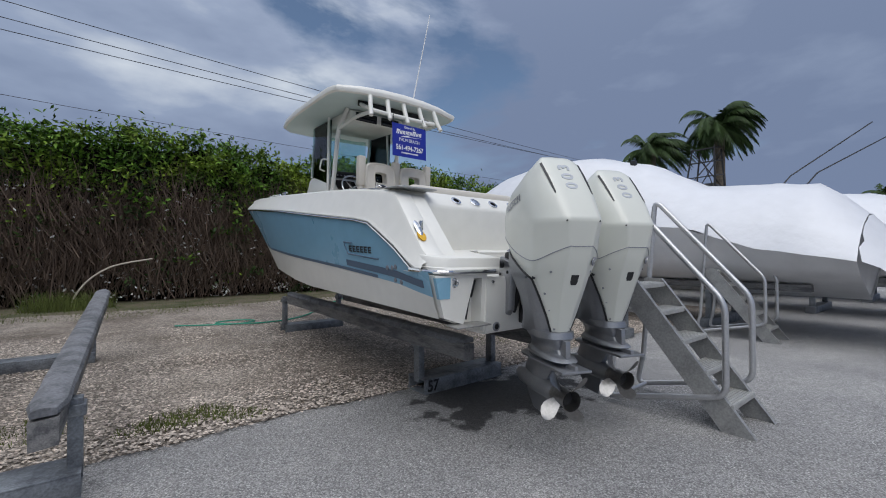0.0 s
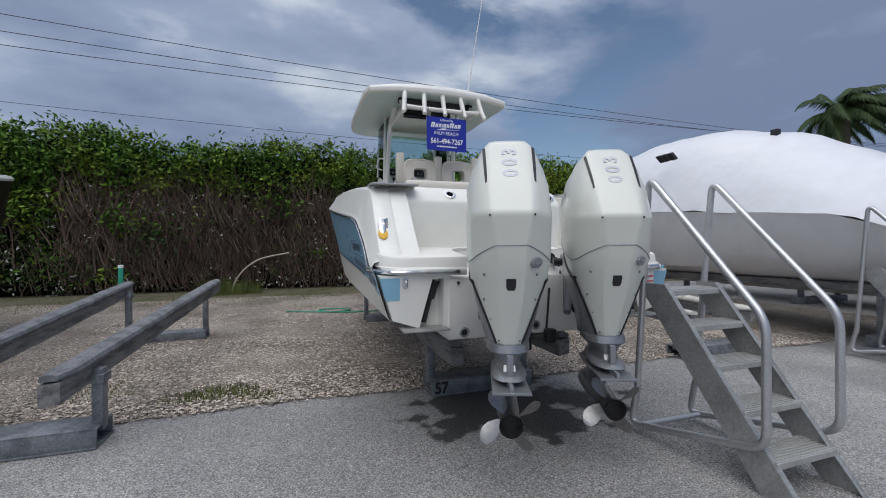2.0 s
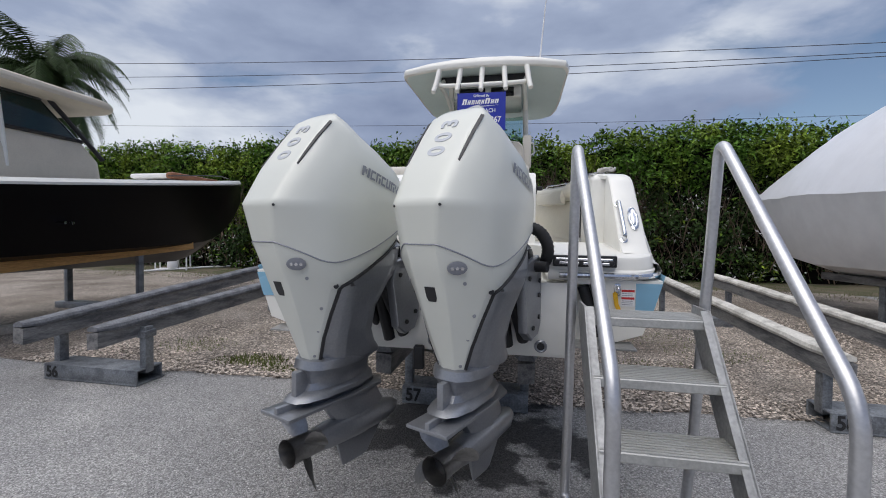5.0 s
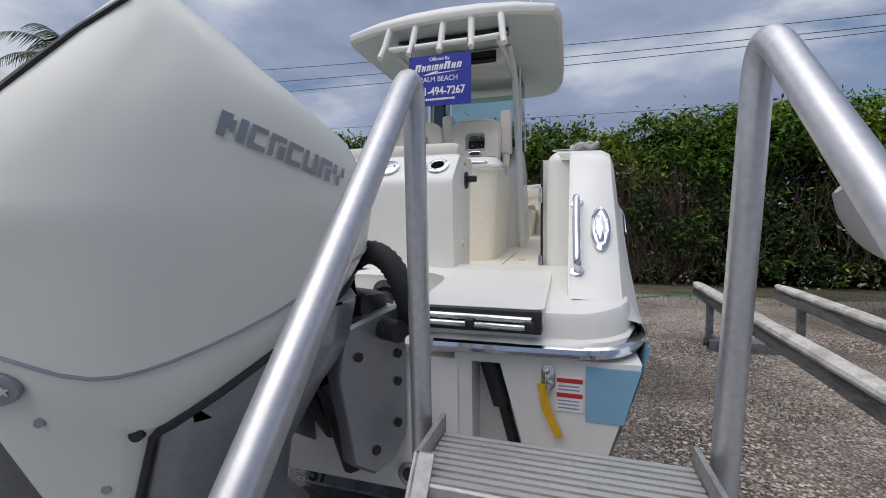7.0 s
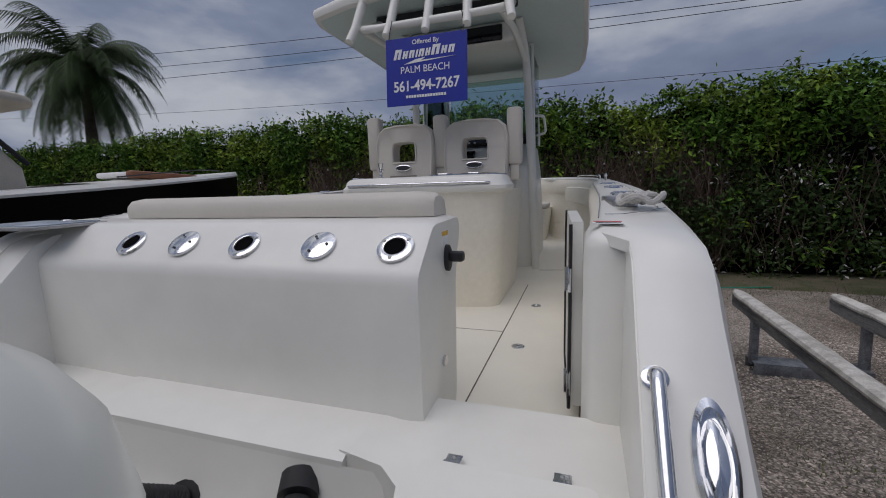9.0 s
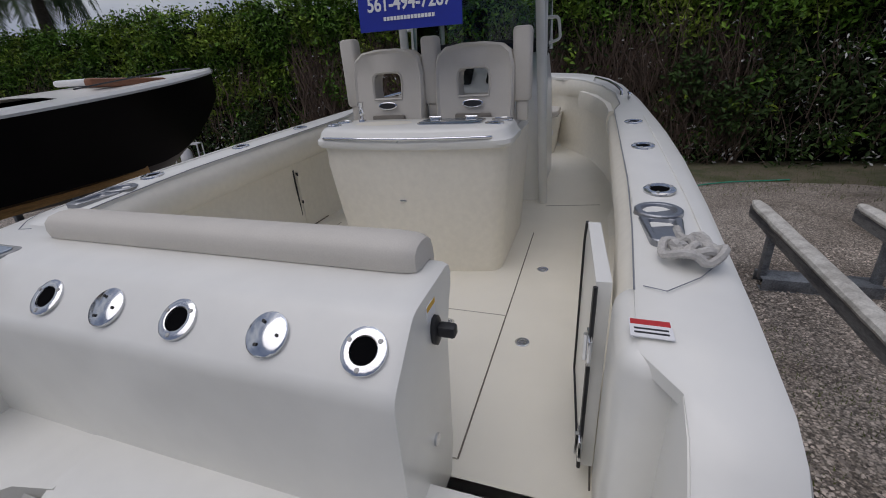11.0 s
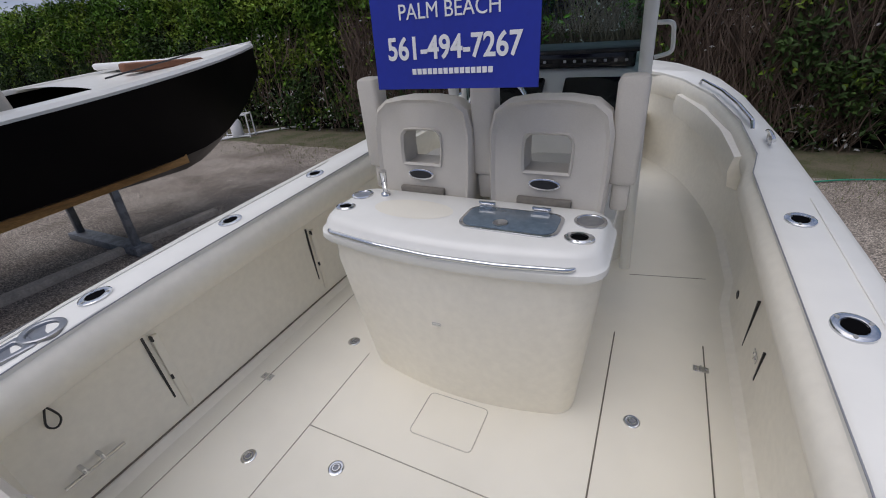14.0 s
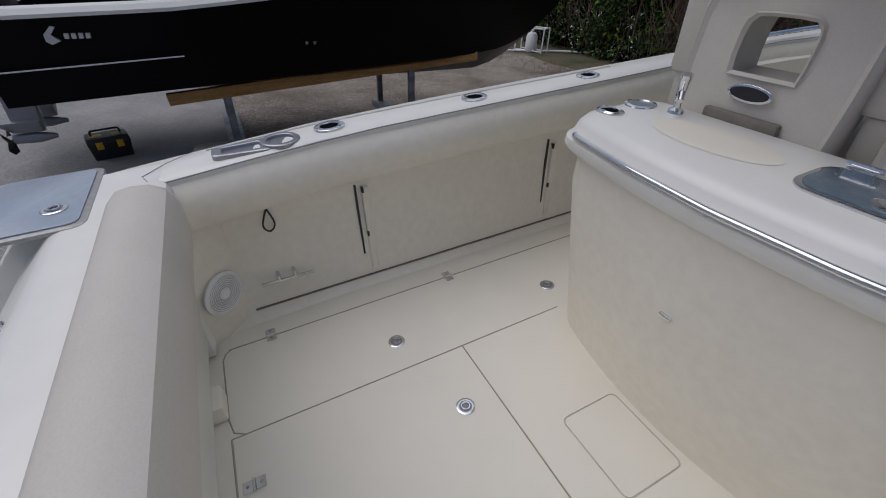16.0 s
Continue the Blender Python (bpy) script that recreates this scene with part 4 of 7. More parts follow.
# ---- outboard motors ----
def outboard(px, py, turn):
    e = thing("outboard_motor", pose(px, py, 0, 0, 0, turn), "large white four-stroke outboard motor with silver gearcase", "outboard motor", "pair of outboards on the transom")

    def ring(half):
        return list(half) + [(-x, y, z) for x, y, z in half[-2:0:-1]]

    def fine(half):
        """A smooth run of points through a half outline."""
        p = [Vector(q) for q in half]
        p = [Vector((-p[1].x, p[1].y, p[1].z))] + p + [Vector((-p[-2].x, p[-2].y, p[-2].z))]
        out = []
        for i in range(1, len(p) - 2):
            a, b, c, d = p[i - 1:i + 3]
            for t in (0, 1 / 3, 2 / 3):
                out.append(b + (c - a) * (t - 2 * t * t + t ** 3) * 0.5 + (c - b) * (3 * t * t - 2 * t ** 3) + (d - b) * (t ** 3 - t * t) * 0.5)
        return [tuple(q) for q in out] + [tuple(p[-2])]

    def facets(bm, width=0.010):
        """Soften the creases between the flat panels."""
        bmesh.ops.recalc_face_normals(bm, faces=bm.faces)
        bmesh.ops.bevel(bm, geom=[d for d in bm.edges if len(d.link_faces) == 2 and d.calc_face_angle() > 0.20], offset=width, segments=2, profile=0.5, affect="EDGES", clamp_overlap=True)
        return bm
    # half outlines run from the middle of the rear round the starboard side to the front
    SEAM = [(0, -0.655, 1.405), (0.055, -0.655, 1.405), (0.088, -0.650, 1.403), (0.165, -0.575, 1.362), (0.220, -0.485, 1.320), (0.236, -0.38, 1.326), (0.234, -0.20, 1.380), (0.211, -0.01, 1.462), (0.152, 0.11, 1.505), (0, 0.15, 1.52)]
    BENT = [(0, -0.688, 1.572), (0.068, -0.688, 1.572), (0.118, -0.680, 1.570), (0.185, -0.600, 1.570), (0.230, -0.495, 1.575), (0.243, -0.38, 1.580), (0.240, -0.20, 1.600), (0.214, 0.0, 1.60), (0.155, 0.125, 1.60), (0, 0.165, 1.60)]
    HIGH = [(0, -0.595, 1.735), (0.080, -0.595, 1.735), (0.130, -0.584, 1.733), (0.182, -0.525, 1.733), (0.216, -0.44, 1.740), (0.233, -0.36, 1.745), (0.234, -0.20, 1.735), (0.206, -0.01, 1.72), (0.148, 0.105, 1.70), (0, 0.14, 1.70)]
    BROW = [(0, -0.478, 1.888), (0.090, -0.478, 1.888), (0.136, -0.473, 1.878), (0.172, -0.437, 1.866), (0.192, -0.385, 1.857), (0.209, -0.32, 1.850), (0.213, -0.19, 1.830), (0.187, -0.03, 1.79), (0.132, 0.07, 1.765), (0, 0.10, 1.76)]
    RIDGE = [(0, -0.402, 1.985), (0.098, -0.402, 1.983), (0.139, -0.396, 1.966), (0.152, -0.372, 1.956), (0.162, -0.342, 1.947), (0.172, -0.29, 1.930), (0.171, -0.18, 1.885), (0.15, -0.07, 1.845), (0.09, 0.02, 1.815), (0, 0.05, 1.805)]
    CREST = [(0, -0.348, 2.020), (0.096, -0.348, 2.016), (0.121, -0.340, 2.000), (0.127, -0.322, 1.990), (0.128, -0.302, 1.982), (0.127, -0.26, 1.962), (0.117, -0.17, 1.917), (0.10, -0.09, 1.877), (0.06, -0.02, 1.847), (0, 0.0, 1.838)]
    INNER = [(x * 0.45, -0.22 + (y + 0.22) * 0.45, 1.952 + (z - 1.935) * 0.45) for x, y, z in CREST]
    def between(a, b, t):
        return [tuple(u + (v - u) * t for u, v in zip(p, q)) for p, q in zip(a, b)]
    levels = [SEAM, between(SEAM, BENT, 0.5), between(SEAM, BENT, 0.88), BENT, between(BENT, HIGH, 0.12), between(BENT, HIGH, 0.5), HIGH, between(HIGH, BROW, 0.5), BROW, between(BROW, RIDGE, 0.6), RIDGE, between(RIDGE, CREST, 0.6), CREST, INNER]
    bm = rings_to(bmesh.new(), [ring(fine(r)) for r in levels])
    cowl = part("upper_cowl", bm, COWL, e, "glossy pearl white top cowl")
    cowl.data.set_sharp_from_angle(angle=radians(60))
    # lower cowl: a band under the seam and a wedge that narrows to a point above the gearcase
    BAND = [(0, -0.602, 1.27), (0.050, -0.602, 1.27), (0.080, -0.597, 1.27), (0.155, -0.525, 1.250), (0.207, -0.445, 1.225), (0.219, -0.385, 1.215), (0.220, -0.25, 1.272), (0.197, -0.06, 1.362), (0.115, 0.09, 1.430), (0, 0.13, 1.45)]
    rows = [[(x, y, z - 0.003) for x, y, z in SEAM], BAND]
    for z, yr, xs_, ys_ in ((1.19, -0.572, (0.047, 0.075, 0.143, 0.190, 0.201), (-0.568, -0.503, -0.440, -0.405)), (1.07, -0.524, (0.041, 0.064, 0.114, 0.146, 0.154), (-0.520, -0.473, -0.438, -0.416)), (0.95, -0.477, (0.032, 0.049, 0.080, 0.102, 0.108), (-0.474, -0.450, -0.432, -0.419)), (0.84, -0.434, (0.022, 0.034, 0.051, 0.063, 0.067), (-0.432, -0.421, -0.413, -0.405)), (0.785, -0.413, (0.015, 0.023, 0.034, 0.042, 0.045), (-0.412, -0.406, -0.40, -0.396))):
        back = max(ys_) + 0.03
        rows.append([(0, yr, z), (xs_[0], yr, z)] + [(x, y, z) for x, y in zip(xs_[1:], ys_)] + [(xs_[4] * k, back, z) for k in (0.9, 0.65, 0.3, 0)])
    lc = part("lower_cowl", facets(rings_to(bmesh.new(), [ring(fine(r) if k < 2 else [q for a, b in zip(r, r[1:]) for q in (a, tuple(u + (v - u) / 3 for u, v in zip(a, b)), tuple(u + (v - u) * 2 / 3 for u, v in zip(a, b)))] + [r[-1]]) for k, r in enumerate(rows)]), 0.007), COWL, e, "pearl white lower cowl tapering to a point")
    lc.data.set_sharp_from_angle(angle=radians(60))
    # dark gasket round the silver mid section
    for s in (-1, 1):
        line = [(s * (x + 0.002), y, z - 0.006) for x, y, z in fine(BAND)[24:16:-1]] + [(s * 0.221, -0.375, 1.211), (s * 0.216, -0.395, 1.203)] + [(s * (r[5][0] + 0.004), r[5][1] + 0.004, r[5][2]) for r in rows[2:]]
        part("gasket", tubes(line, 0.0085, 6), BLACK, e, "black rubber gasket")
    seam_line = [(x * 1.002, y * 1.001, z - 0.001) for x, y, z in ring(fine(SEAM))]
    part("cowl_seam", tubes(seam_line + seam_line[:1], 0.0032, 5), DECAL, e, "thin dark cowl seam")
    mid = []
    for z, yb, yf, wg, hw in ((1.44, 0.02, 0.12, 0.06, 0.10), (1.37, -0.06, 0.10, 0.18, 0.186), (1.28, -0.235, 0.06, 0.205, 0.209), (1.225, -0.35, 0.02, 0.206, 0.211), (1.19, -0.395, -0.02, 0.196, 0.212), (1.07, -0.405, -0.09, 0.150, 0.190), (0.95, -0.408, -0.09, 0.105, 0.158), (0.88, -0.40, -0.05, 0.08, 0.138), (0.84, -0.395, -0.01, 0.065, 0.126), (0.81, -0.39, 0.0, 0.06, 0.12)):
        o = [(0, yb + 0.02), (wg, yb), (hw - (hw - wg) * 0.3, yb + 0.05), (hw, yb + 0.10 if hw - wg > 0.008 else yb + 0.02), (hw, yf - 0.10), (hw * 0.86, yf - 0.03), (hw * 0.4, yf), (0, yf)]
        mid.append(ring([(x, y, z) for x, y in o]))
    ms = part("mid_section", facets(rings_to(bmesh.new(), mid), 0.006), EGREY, e, "silver mid section")
    ms.data.set_sharp_from_angle(angle=radians(60))
    low = []
    for z, yb, yf, hw in ((0.845, -0.42, -0.02, 0.118), (0.835, -0.45, 0.0, 0.128), (0.795, -0.462, 0.02, 0.128), (0.785, -0.455, 0.02, 0.120), (0.765, -0.44, 0.0, 0.090), (0.72, -0.43, -0.01, 0.072), (0.69, -0.45, 0.0, 0.076), (0.675, -0.50, 0.02, 0.098), (0.655, -0.53, 0.03, 0.102), (0.64, -0.50, 0.03, 0.075), (0.60, -0.36, 0.05, 0.050), (0.54, -0.31, 0.08, 0.044), (0.49, -0.27, 0.11, 0.052), (0.45, -0.25, 0.13, 0.042)):
        o = [(0, yb), (hw * 0.45, yb + 0.006), (hw * 0.8, yb + 0.05), (hw, yb + 0.15), (hw * 0.95, yf - 0.2), (hw * 0.5, yf - 0.05), (0, yf)]
        low.append(ring([(x, y, z) for x, y in o]))
    part("drive_housing", rings_to(bmesh.new(), low), EGREY, e, "silver drive housing")
    part("anode_strut", boxes(-0.018, 0.018, -0.50, -0.42, 0.62, 0.79, 0.006), EGREY, e, "narrow strut above the plate")
    bm = bmesh.new()
    slab(bm, [(0.0, 0.10), (0.08, 0.02), (0.10, -0.2), (0.105, -0.60), (-0.105, -0.60), (-0.10, -0.2), (-0.08, 0.02)], 0.605, 0.622, 0.004)
    box(bm, -0.012, 0.012, -0.595, -0.34, 0.615, 0.652, 0.005)
    part("cavitation_plate", bm, EGREY, e, "silver flat plate above the propeller")
    bm = bmesh.new()
    tube(bm, [(0, 0.24, 0.415), (0, 0.20, 0.415), (0, 0.12, 0.415), (0, -0.1, 0.415), (0, -0.3, 0.415), (0, -0.36, 0.415)], [0.012, 0.04, 0.064, 0.074, 0.068, 0.06], 14)
    rings_to(bm, [[(x, y, 0.36) for x, y in ((0.018, 0.02), (0.0, 0.12), (-0.018, 0.02), (-0.01, -0.24), (0.01, -0.24))], [(x * 0.5, y * 0.7 - 0.08, 0.21) for x, y in ((0.018, 0.02), (0.0, 0.10), (-0.018, 0.02), (-0.01, -0.16), (0.01, -0.16))]])
    part("gearcase", bm, EGREY, e, "silver torpedo gearcase with skeg")
    prop = bmesh.new()
    tube(prop, [(0, -0.355, 0.415), (0, -0.44, 0.415), (0, -0.52, 0.415), (0, -0.535, 0.415)], [0.060, 0.058, 0.060, 0.066], 18, (True, False))
    tube(prop, [(0, -0.535, 0.415), (0, -0.50, 0.415), (0, -0.42, 0.415)], [0.062, 0.055, 0.052], 18, (False, False))
    pr = part("propeller", prop, PROPS, e, "polished steel propeller")
    for k in range(4):
        bl = bmesh.new()
        a0 = radians(22 + 90 * k)
        rr = []
        for r, tw, ch in ((0.05, 62, 0.07), (0.09, 50, 0.105), (0.13, 40, 0.125), (0.165, 33, 0.11), (0.188, 30, 0.06), (0.195, 28, 0.02)):
            t = radians(tw)
            ring = []
            for cx, th in ((-1, 0), (-0.4, 0.005), (0.4, 0.005), (1, 0), (0.4, -0.003), (-0.4, -0.003)):
                tang, ax = cx * ch * 0.42 * math.cos(t) + 0.25 * (r - 0.05), cx * ch / 2 * math.sin(t) - th
                x, z = r * math.cos(a0) - tang * math.sin(a0), r * math.sin(a0) + tang * math.cos(a0)
                ring.append((x, -0.44 - ax - 0.12 * (r - 0.05), 0.415 + z))
            rr.append(ring)
        part("blade", rings_to(bl, rr), PROPS, pr)
    bm = bmesh.new()
    tube(bm, [(0, -0.455, 0.415), (0, -0.42, 0.415)], 0.0535, 18)
    part("hub_cavity", bm, BLACK, pr, "dark exhaust hub")
    # badges, slots, plugs
    bm = bmesh.new()
    rings_to(bm, [[(x, -0.655 + 0.392 * (1.405 - z) - d, z) for x, z in ((-0.026, 1.225), (0.026, 1.225), (0.026, 1.178), (0.018, 1.160), (-0.018, 1.160), (-0.026, 1.178))] for d in (-0.02, 0.0035)])
    part("water_slot", bm, BLACK, e, "black indicator slot", smooth=False)
    bm = bmesh.new()
    ml = Matrix.Translation((0.132, -0.581, 1.312)) @ Euler((radians(106), 0, radians(43))).to_matrix().to_4x4()
    slab(bm, [(0.042 * math.cos(a * math.pi / 10), 0.029 * math.sin(a * math.pi / 10)) for a in range(20)], 0, 0.010, 0.003, m=ml)
    bd = part("badge", bm, DECAL, e, "oval grey engine badge")
    for dx in (-0.02, 0, 0.02):
        bm = bmesh.new()
        slab(bm, [(dx + (0.011 if a % 2 == 0 else 0.005) * math.sin(a * math.pi / 5), (0.011 if a % 2 == 0 else 0.005) * math.cos(a * math.pi / 5)) for a in range(10)], 0.010, 0.012, 0, m=ml)
        part("star", bm, CHROME, bd, "raised silver star")
    for s in (-1, 1):
        for y, z, r, x in ((-0.535, 1.245, 0.008, 0.142), (-0.425, 1.205, 0.012, 0.206), (-0.455, 1.10, 0.008, 0.142), (-0.44, 0.99, 0.008, 0.104), (-0.425, 0.86, 0.007, 0.058), (-0.679, 1.560, 0.006, 0.113)):
            bm = bmesh.new()
            d = Vector((0.75 * s, -0.66, 0.0)) if z < 1.5 else Vector((0.3 * s, -0.95, 0))
            c = Vector((s * x, y, z))
            tube(bm, [c - d * 0.025, c + d * 0.004], r, 10)
            part("screw_plug", bm, BLACK if r > 0.011 or r < 0.0065 else EGREY, e)
        # long vent recess beside the ridge
        v = bmesh.new()
        rings_to(v, [[(s * (x + a), y - 0.002, z + b + 0.002) for a, b in ((-0.005 * w, 0.004), (0.007 * w, -0.003), (0.004 * w, -0.012), (-0.012, -0.006))] for x, y, z, w in ((0.1335, -0.575, 1.745, 0.3), (0.1345, -0.53, 1.806, 0.9), (0.1365, -0.473, 1.879, 1.2), (0.139, -0.400, 1.962, 1.4))])
        part("vent", v, BLACK, e, "dark vent slot")
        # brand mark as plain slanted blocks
        for k, wd in enumerate((0.050, 0.034, 0.034, 0.034, 0.034, 0.034, 0.034)):
            y0 = -0.305 + sum((0.056, 0.040, 0.040, 0.040, 0.040, 0.040, 0.040)[:k])

            def side_x(y, z):
                col = lambda tab: interp([(p[1], p[0]) for p in fine(tab)[11:26]], y)
                lev = lambda tab: interp([(p[1], p[2]) for p in fine(tab)[11:26]], y)
                za, zb_ = lev(BENT), lev(HIGH)
                k = max(0.0, min(1.3, (z - za) / (zb_ - za)))
                return col(BENT) + (col(HIGH) - col(BENT)) * k
            z0, hgt = 1.722 - 0.25 * (y0 + 0.305), 0.046
            mk = bmesh.new()
            post_ = ((0, 0), (0.30, 0), (0.30, 1), (0, 1))
            right_ = ((0.70, 0), (1, 0), (1, 1), (0.70, 1))
            top_, foot_ = ((0.30, 0.76), (1, 0.76), (1, 1), (0.30, 1)), ((0.30, 0), (1, 0), (1, 0.24), (0.30, 0.24))
            bars = [[post_, ((0.30, 0.45), (0.42, 0.45), (0.42, 1), (0.30, 1)), ((0.42, 0.3), (0.58, 0.3), (0.58, 0.8), (0.42, 0.8)), right_], [post_, top_, foot_], [post_, top_, ((0.6, 0), (1, 0), (1, 0.6), (0.6, 0.6))], [post_, top_, foot_], [post_, foot_, ((0.70, 0.24), (1, 0.24), (1, 1), (0.70, 1))], [post_, top_, ((0.6, 0), (1, 0), (1, 0.6), (0.6, 0.6))], [((0.35, 0), (0.65, 0), (0.65, 0.5), (0.35, 0.5)), ((0, 0.5), (0.3, 0.5), (0.3, 1), (0, 1)), ((0.7, 0.5), (1, 0.5), (1, 1), (0.7, 1))]][k]
            if s < 0:
                bars = [tuple((1 - a, b) for a, b in bar) for bar in bars]
            for bar in bars:
                q4 = []
                for a, b in bar:
                    y, z = y0 + a * wd + 0.014 * b, z0 - 0.25 * a * wd + b * hgt
                    q4.append((s * (side_x(y, z) + 0.005), y, z))
                mk.faces.new([mk.verts.new(p) for p in q4])
            part("brand_mark", mk, DECAL, e, "grey brand block", smooth=False)
    for k, ch in enumerate("300"):
        lettering(ch, 0.115, pose(0, -0.479, 1.888) @ Euler((radians(53), 0, 0)).to_matrix().to_4x4() @ pose(0.040, 0.055 - 0.086 * k, 0.0005, 0, 0, 90), PALEDECAL, e, "numeral", bold=0.003, label="pale grey numeral", squeeze=1.0, depth=0.002)
    # clamp bracket, steering ram and rigging
    for s in (-1, 1):
        bm = bmesh.new()
        prof = [(0.02, 1.30), (0.20, 1.34), (0.235, 1.28), (0.235, 0.96), (0.20, 0.90), (0.12, 0.88), (0.05, 0.93), (0.03, 1.05), (0.0, 1.18)]
        rings_to(bm, [[(s * x, 0.13 + (y - 0.13) * k, 1.1 + (z - 1.1) * k) for y, z in prof] for x, k in ((0.125, 1.0), (0.168, 1.0), (0.176, 0.96))])
        cb = part("clamp_bracket", bm, EGREY, e, "silver clamp bracket")
        for y, z in ((0.19, 1.27), (0.20, 1.20), (0.20, 1.12), (0.20, 1.00), (0.12, 0.95), (0.06, 1.22)):
            part("bracket_bolt", tubes([(s * 0.165, y, z), (s * 0.183, y, z)], 0.013, 8), BLACK, cb)
        part("trim_ram", tubes([(s * 0.09, 0.20, 0.86), (s * 0.09, 0.02, 1.16)], 0.034, 12), BLACK, e, "black trim ram")
    part("swivel_bracket", boxes(-0.15, 0.15, 0.09, 0.20, 1.02, 1.38, 0.03), BLACK, e, "black swivel bracket")
    part("tilt_ram", tubes([(0, 0.18, 0.82), (0, 0.08, 1.12)], 0.035, 10), BLACK, e)
    part("steering_ram", tubes([(-0.24, 0.15, 1.28), (0.24, 0.15, 1.28)], 0.03, 10), BLACK, e, "black steering ram")
    part("tie_bar", boxes(-0.10, 0.10, 0.02, 0.2, 1.22, 1.30, 0.02), BLACK, e)
    return e


ENGINE_TURN = -23.5
for s in (-1, 1):
    outboard(BX + s * 0.35 - 0.038, 2.236, ENGINE_TURN)


# ---- rigging hoses ----
def hose(pts, r, label):
    h = thing("rigging_hose", Matrix(), label, "hose", "rigging hoses behind the motors")
    p = bend(pts, 0.16, 8)
    q = []
    for a, b in zip(p, p[1:]):
        k = max(1, int((b - a).length / 0.007))
        q += [a.lerp(b, i / k) for i in range(k)]
    part("corrugated_tube", tubes(q, [r * (1.0 if i % 2 else 0.90) for i in range(len(q))], 12), RUBBER, h)
    part("cuff", tubes([p[-1], p[-1] + (p[-1] - p[-2]).normalized() * 0.05], r * 1.35, 14), RUBBER, h)
    return h


hose([(BX + u, BY + v, BZ + w) for u, v, w in ((0.35, -0.42, 0.17), (0.40, -0.45, 0.22), (0.48, -0.48, 0.262), (0.555, -0.505, 0.235), (0.60, -0.50, 0.15), (0.585, -0.42, 0.05), (0.47, -0.26, -0.01), (0.36, -0.12, 0.02), (0.325, -0.045, 0.06))], 0.034, "black corrugated rigging hose looping to the motor")
hose([(2.95, 2.42, 1.33), (3.06, 2.46, 1.38), (3.14, 2.58, 1.34), (3.12, 2.74, 1.22)], 0.036, "black corrugated rigging hose between the motors")


# ---- boarding stairs ----
def stairs(m, treads=5):
    s = thing("boarding_stairs", m, "aluminium boarding stairs with tube handrails", "stairs", "portable boarding stairs")
    for x in (-0.258, 0.258):
        bm = bmesh.new()
        rings_to(bm, [[(x + d, y, z) for y, z in ((0.0, 0.0), (0.22, 0.0), (1.05, 1.04), (1.05, 1.125), (0.87, 1.125))] for d in (-0.005, 0.005)])
        inner = -1 if x > 0 else 1
        rings_to(bm, [[(x, 0.0, 0.0), (x + inner * 0.035, 0.0, 0.0), (x + inner * 0.035, 0.006, 0.0), (x, 0.006, 0.0)], [(x, 0.87, 1.125), (x + inner * 0.035, 0.87, 1.125), (x + inner * 0.035, 0.876, 1.125), (x, 0.876, 1.125)]])
        part("stringer", bm, ALUDULL, s, "aluminium channel side plate", smooth=False)
    for k in range(treads):
        z, y = 0.218 * (k + 1), 0.14 + 0.175 * k
        bm = bmesh.new()
        box(bm, -0.252, 0.252, y, y + 0.20, z - 0.045, z - 0.005, 0.004, 1)
        for j in range(9):
            yy = y + 0.004 + 0.0218 * j
            box(bm, -0.250, 0.250, yy, yy + 0.0135, z - 0.007, z)
        part("tread", bm, TREAD, s, "ribbed aluminium tread", smooth=False)
    for x, xt, xf in ((-0.305, -0.300, -0.272), (0.28, 0.318, 0.365)):
        bm = bmesh.new()
        tube(bm, bend([(x, 1.08, 0.30), (xt, 0.965, 1.895), (xf, 0.185, 0.985), (xf, 0.185, 0.27), (x, 1.14, 0.05), (x, 1.08, 0.34)], 0.10, 8), 0.024, 12)
        part("handrail", bm, ALU, s, "bent aluminium tube handrail")
    part("cross_tube", tubes([(-0.32, 1.05, 0.07), (0.32, 1.05, 0.07)], 0.02, 10), ALU, s)
    return s


stairs(pose(4.142, 1.12, 0))
stairs(pose(8.35, 1.9, 0))


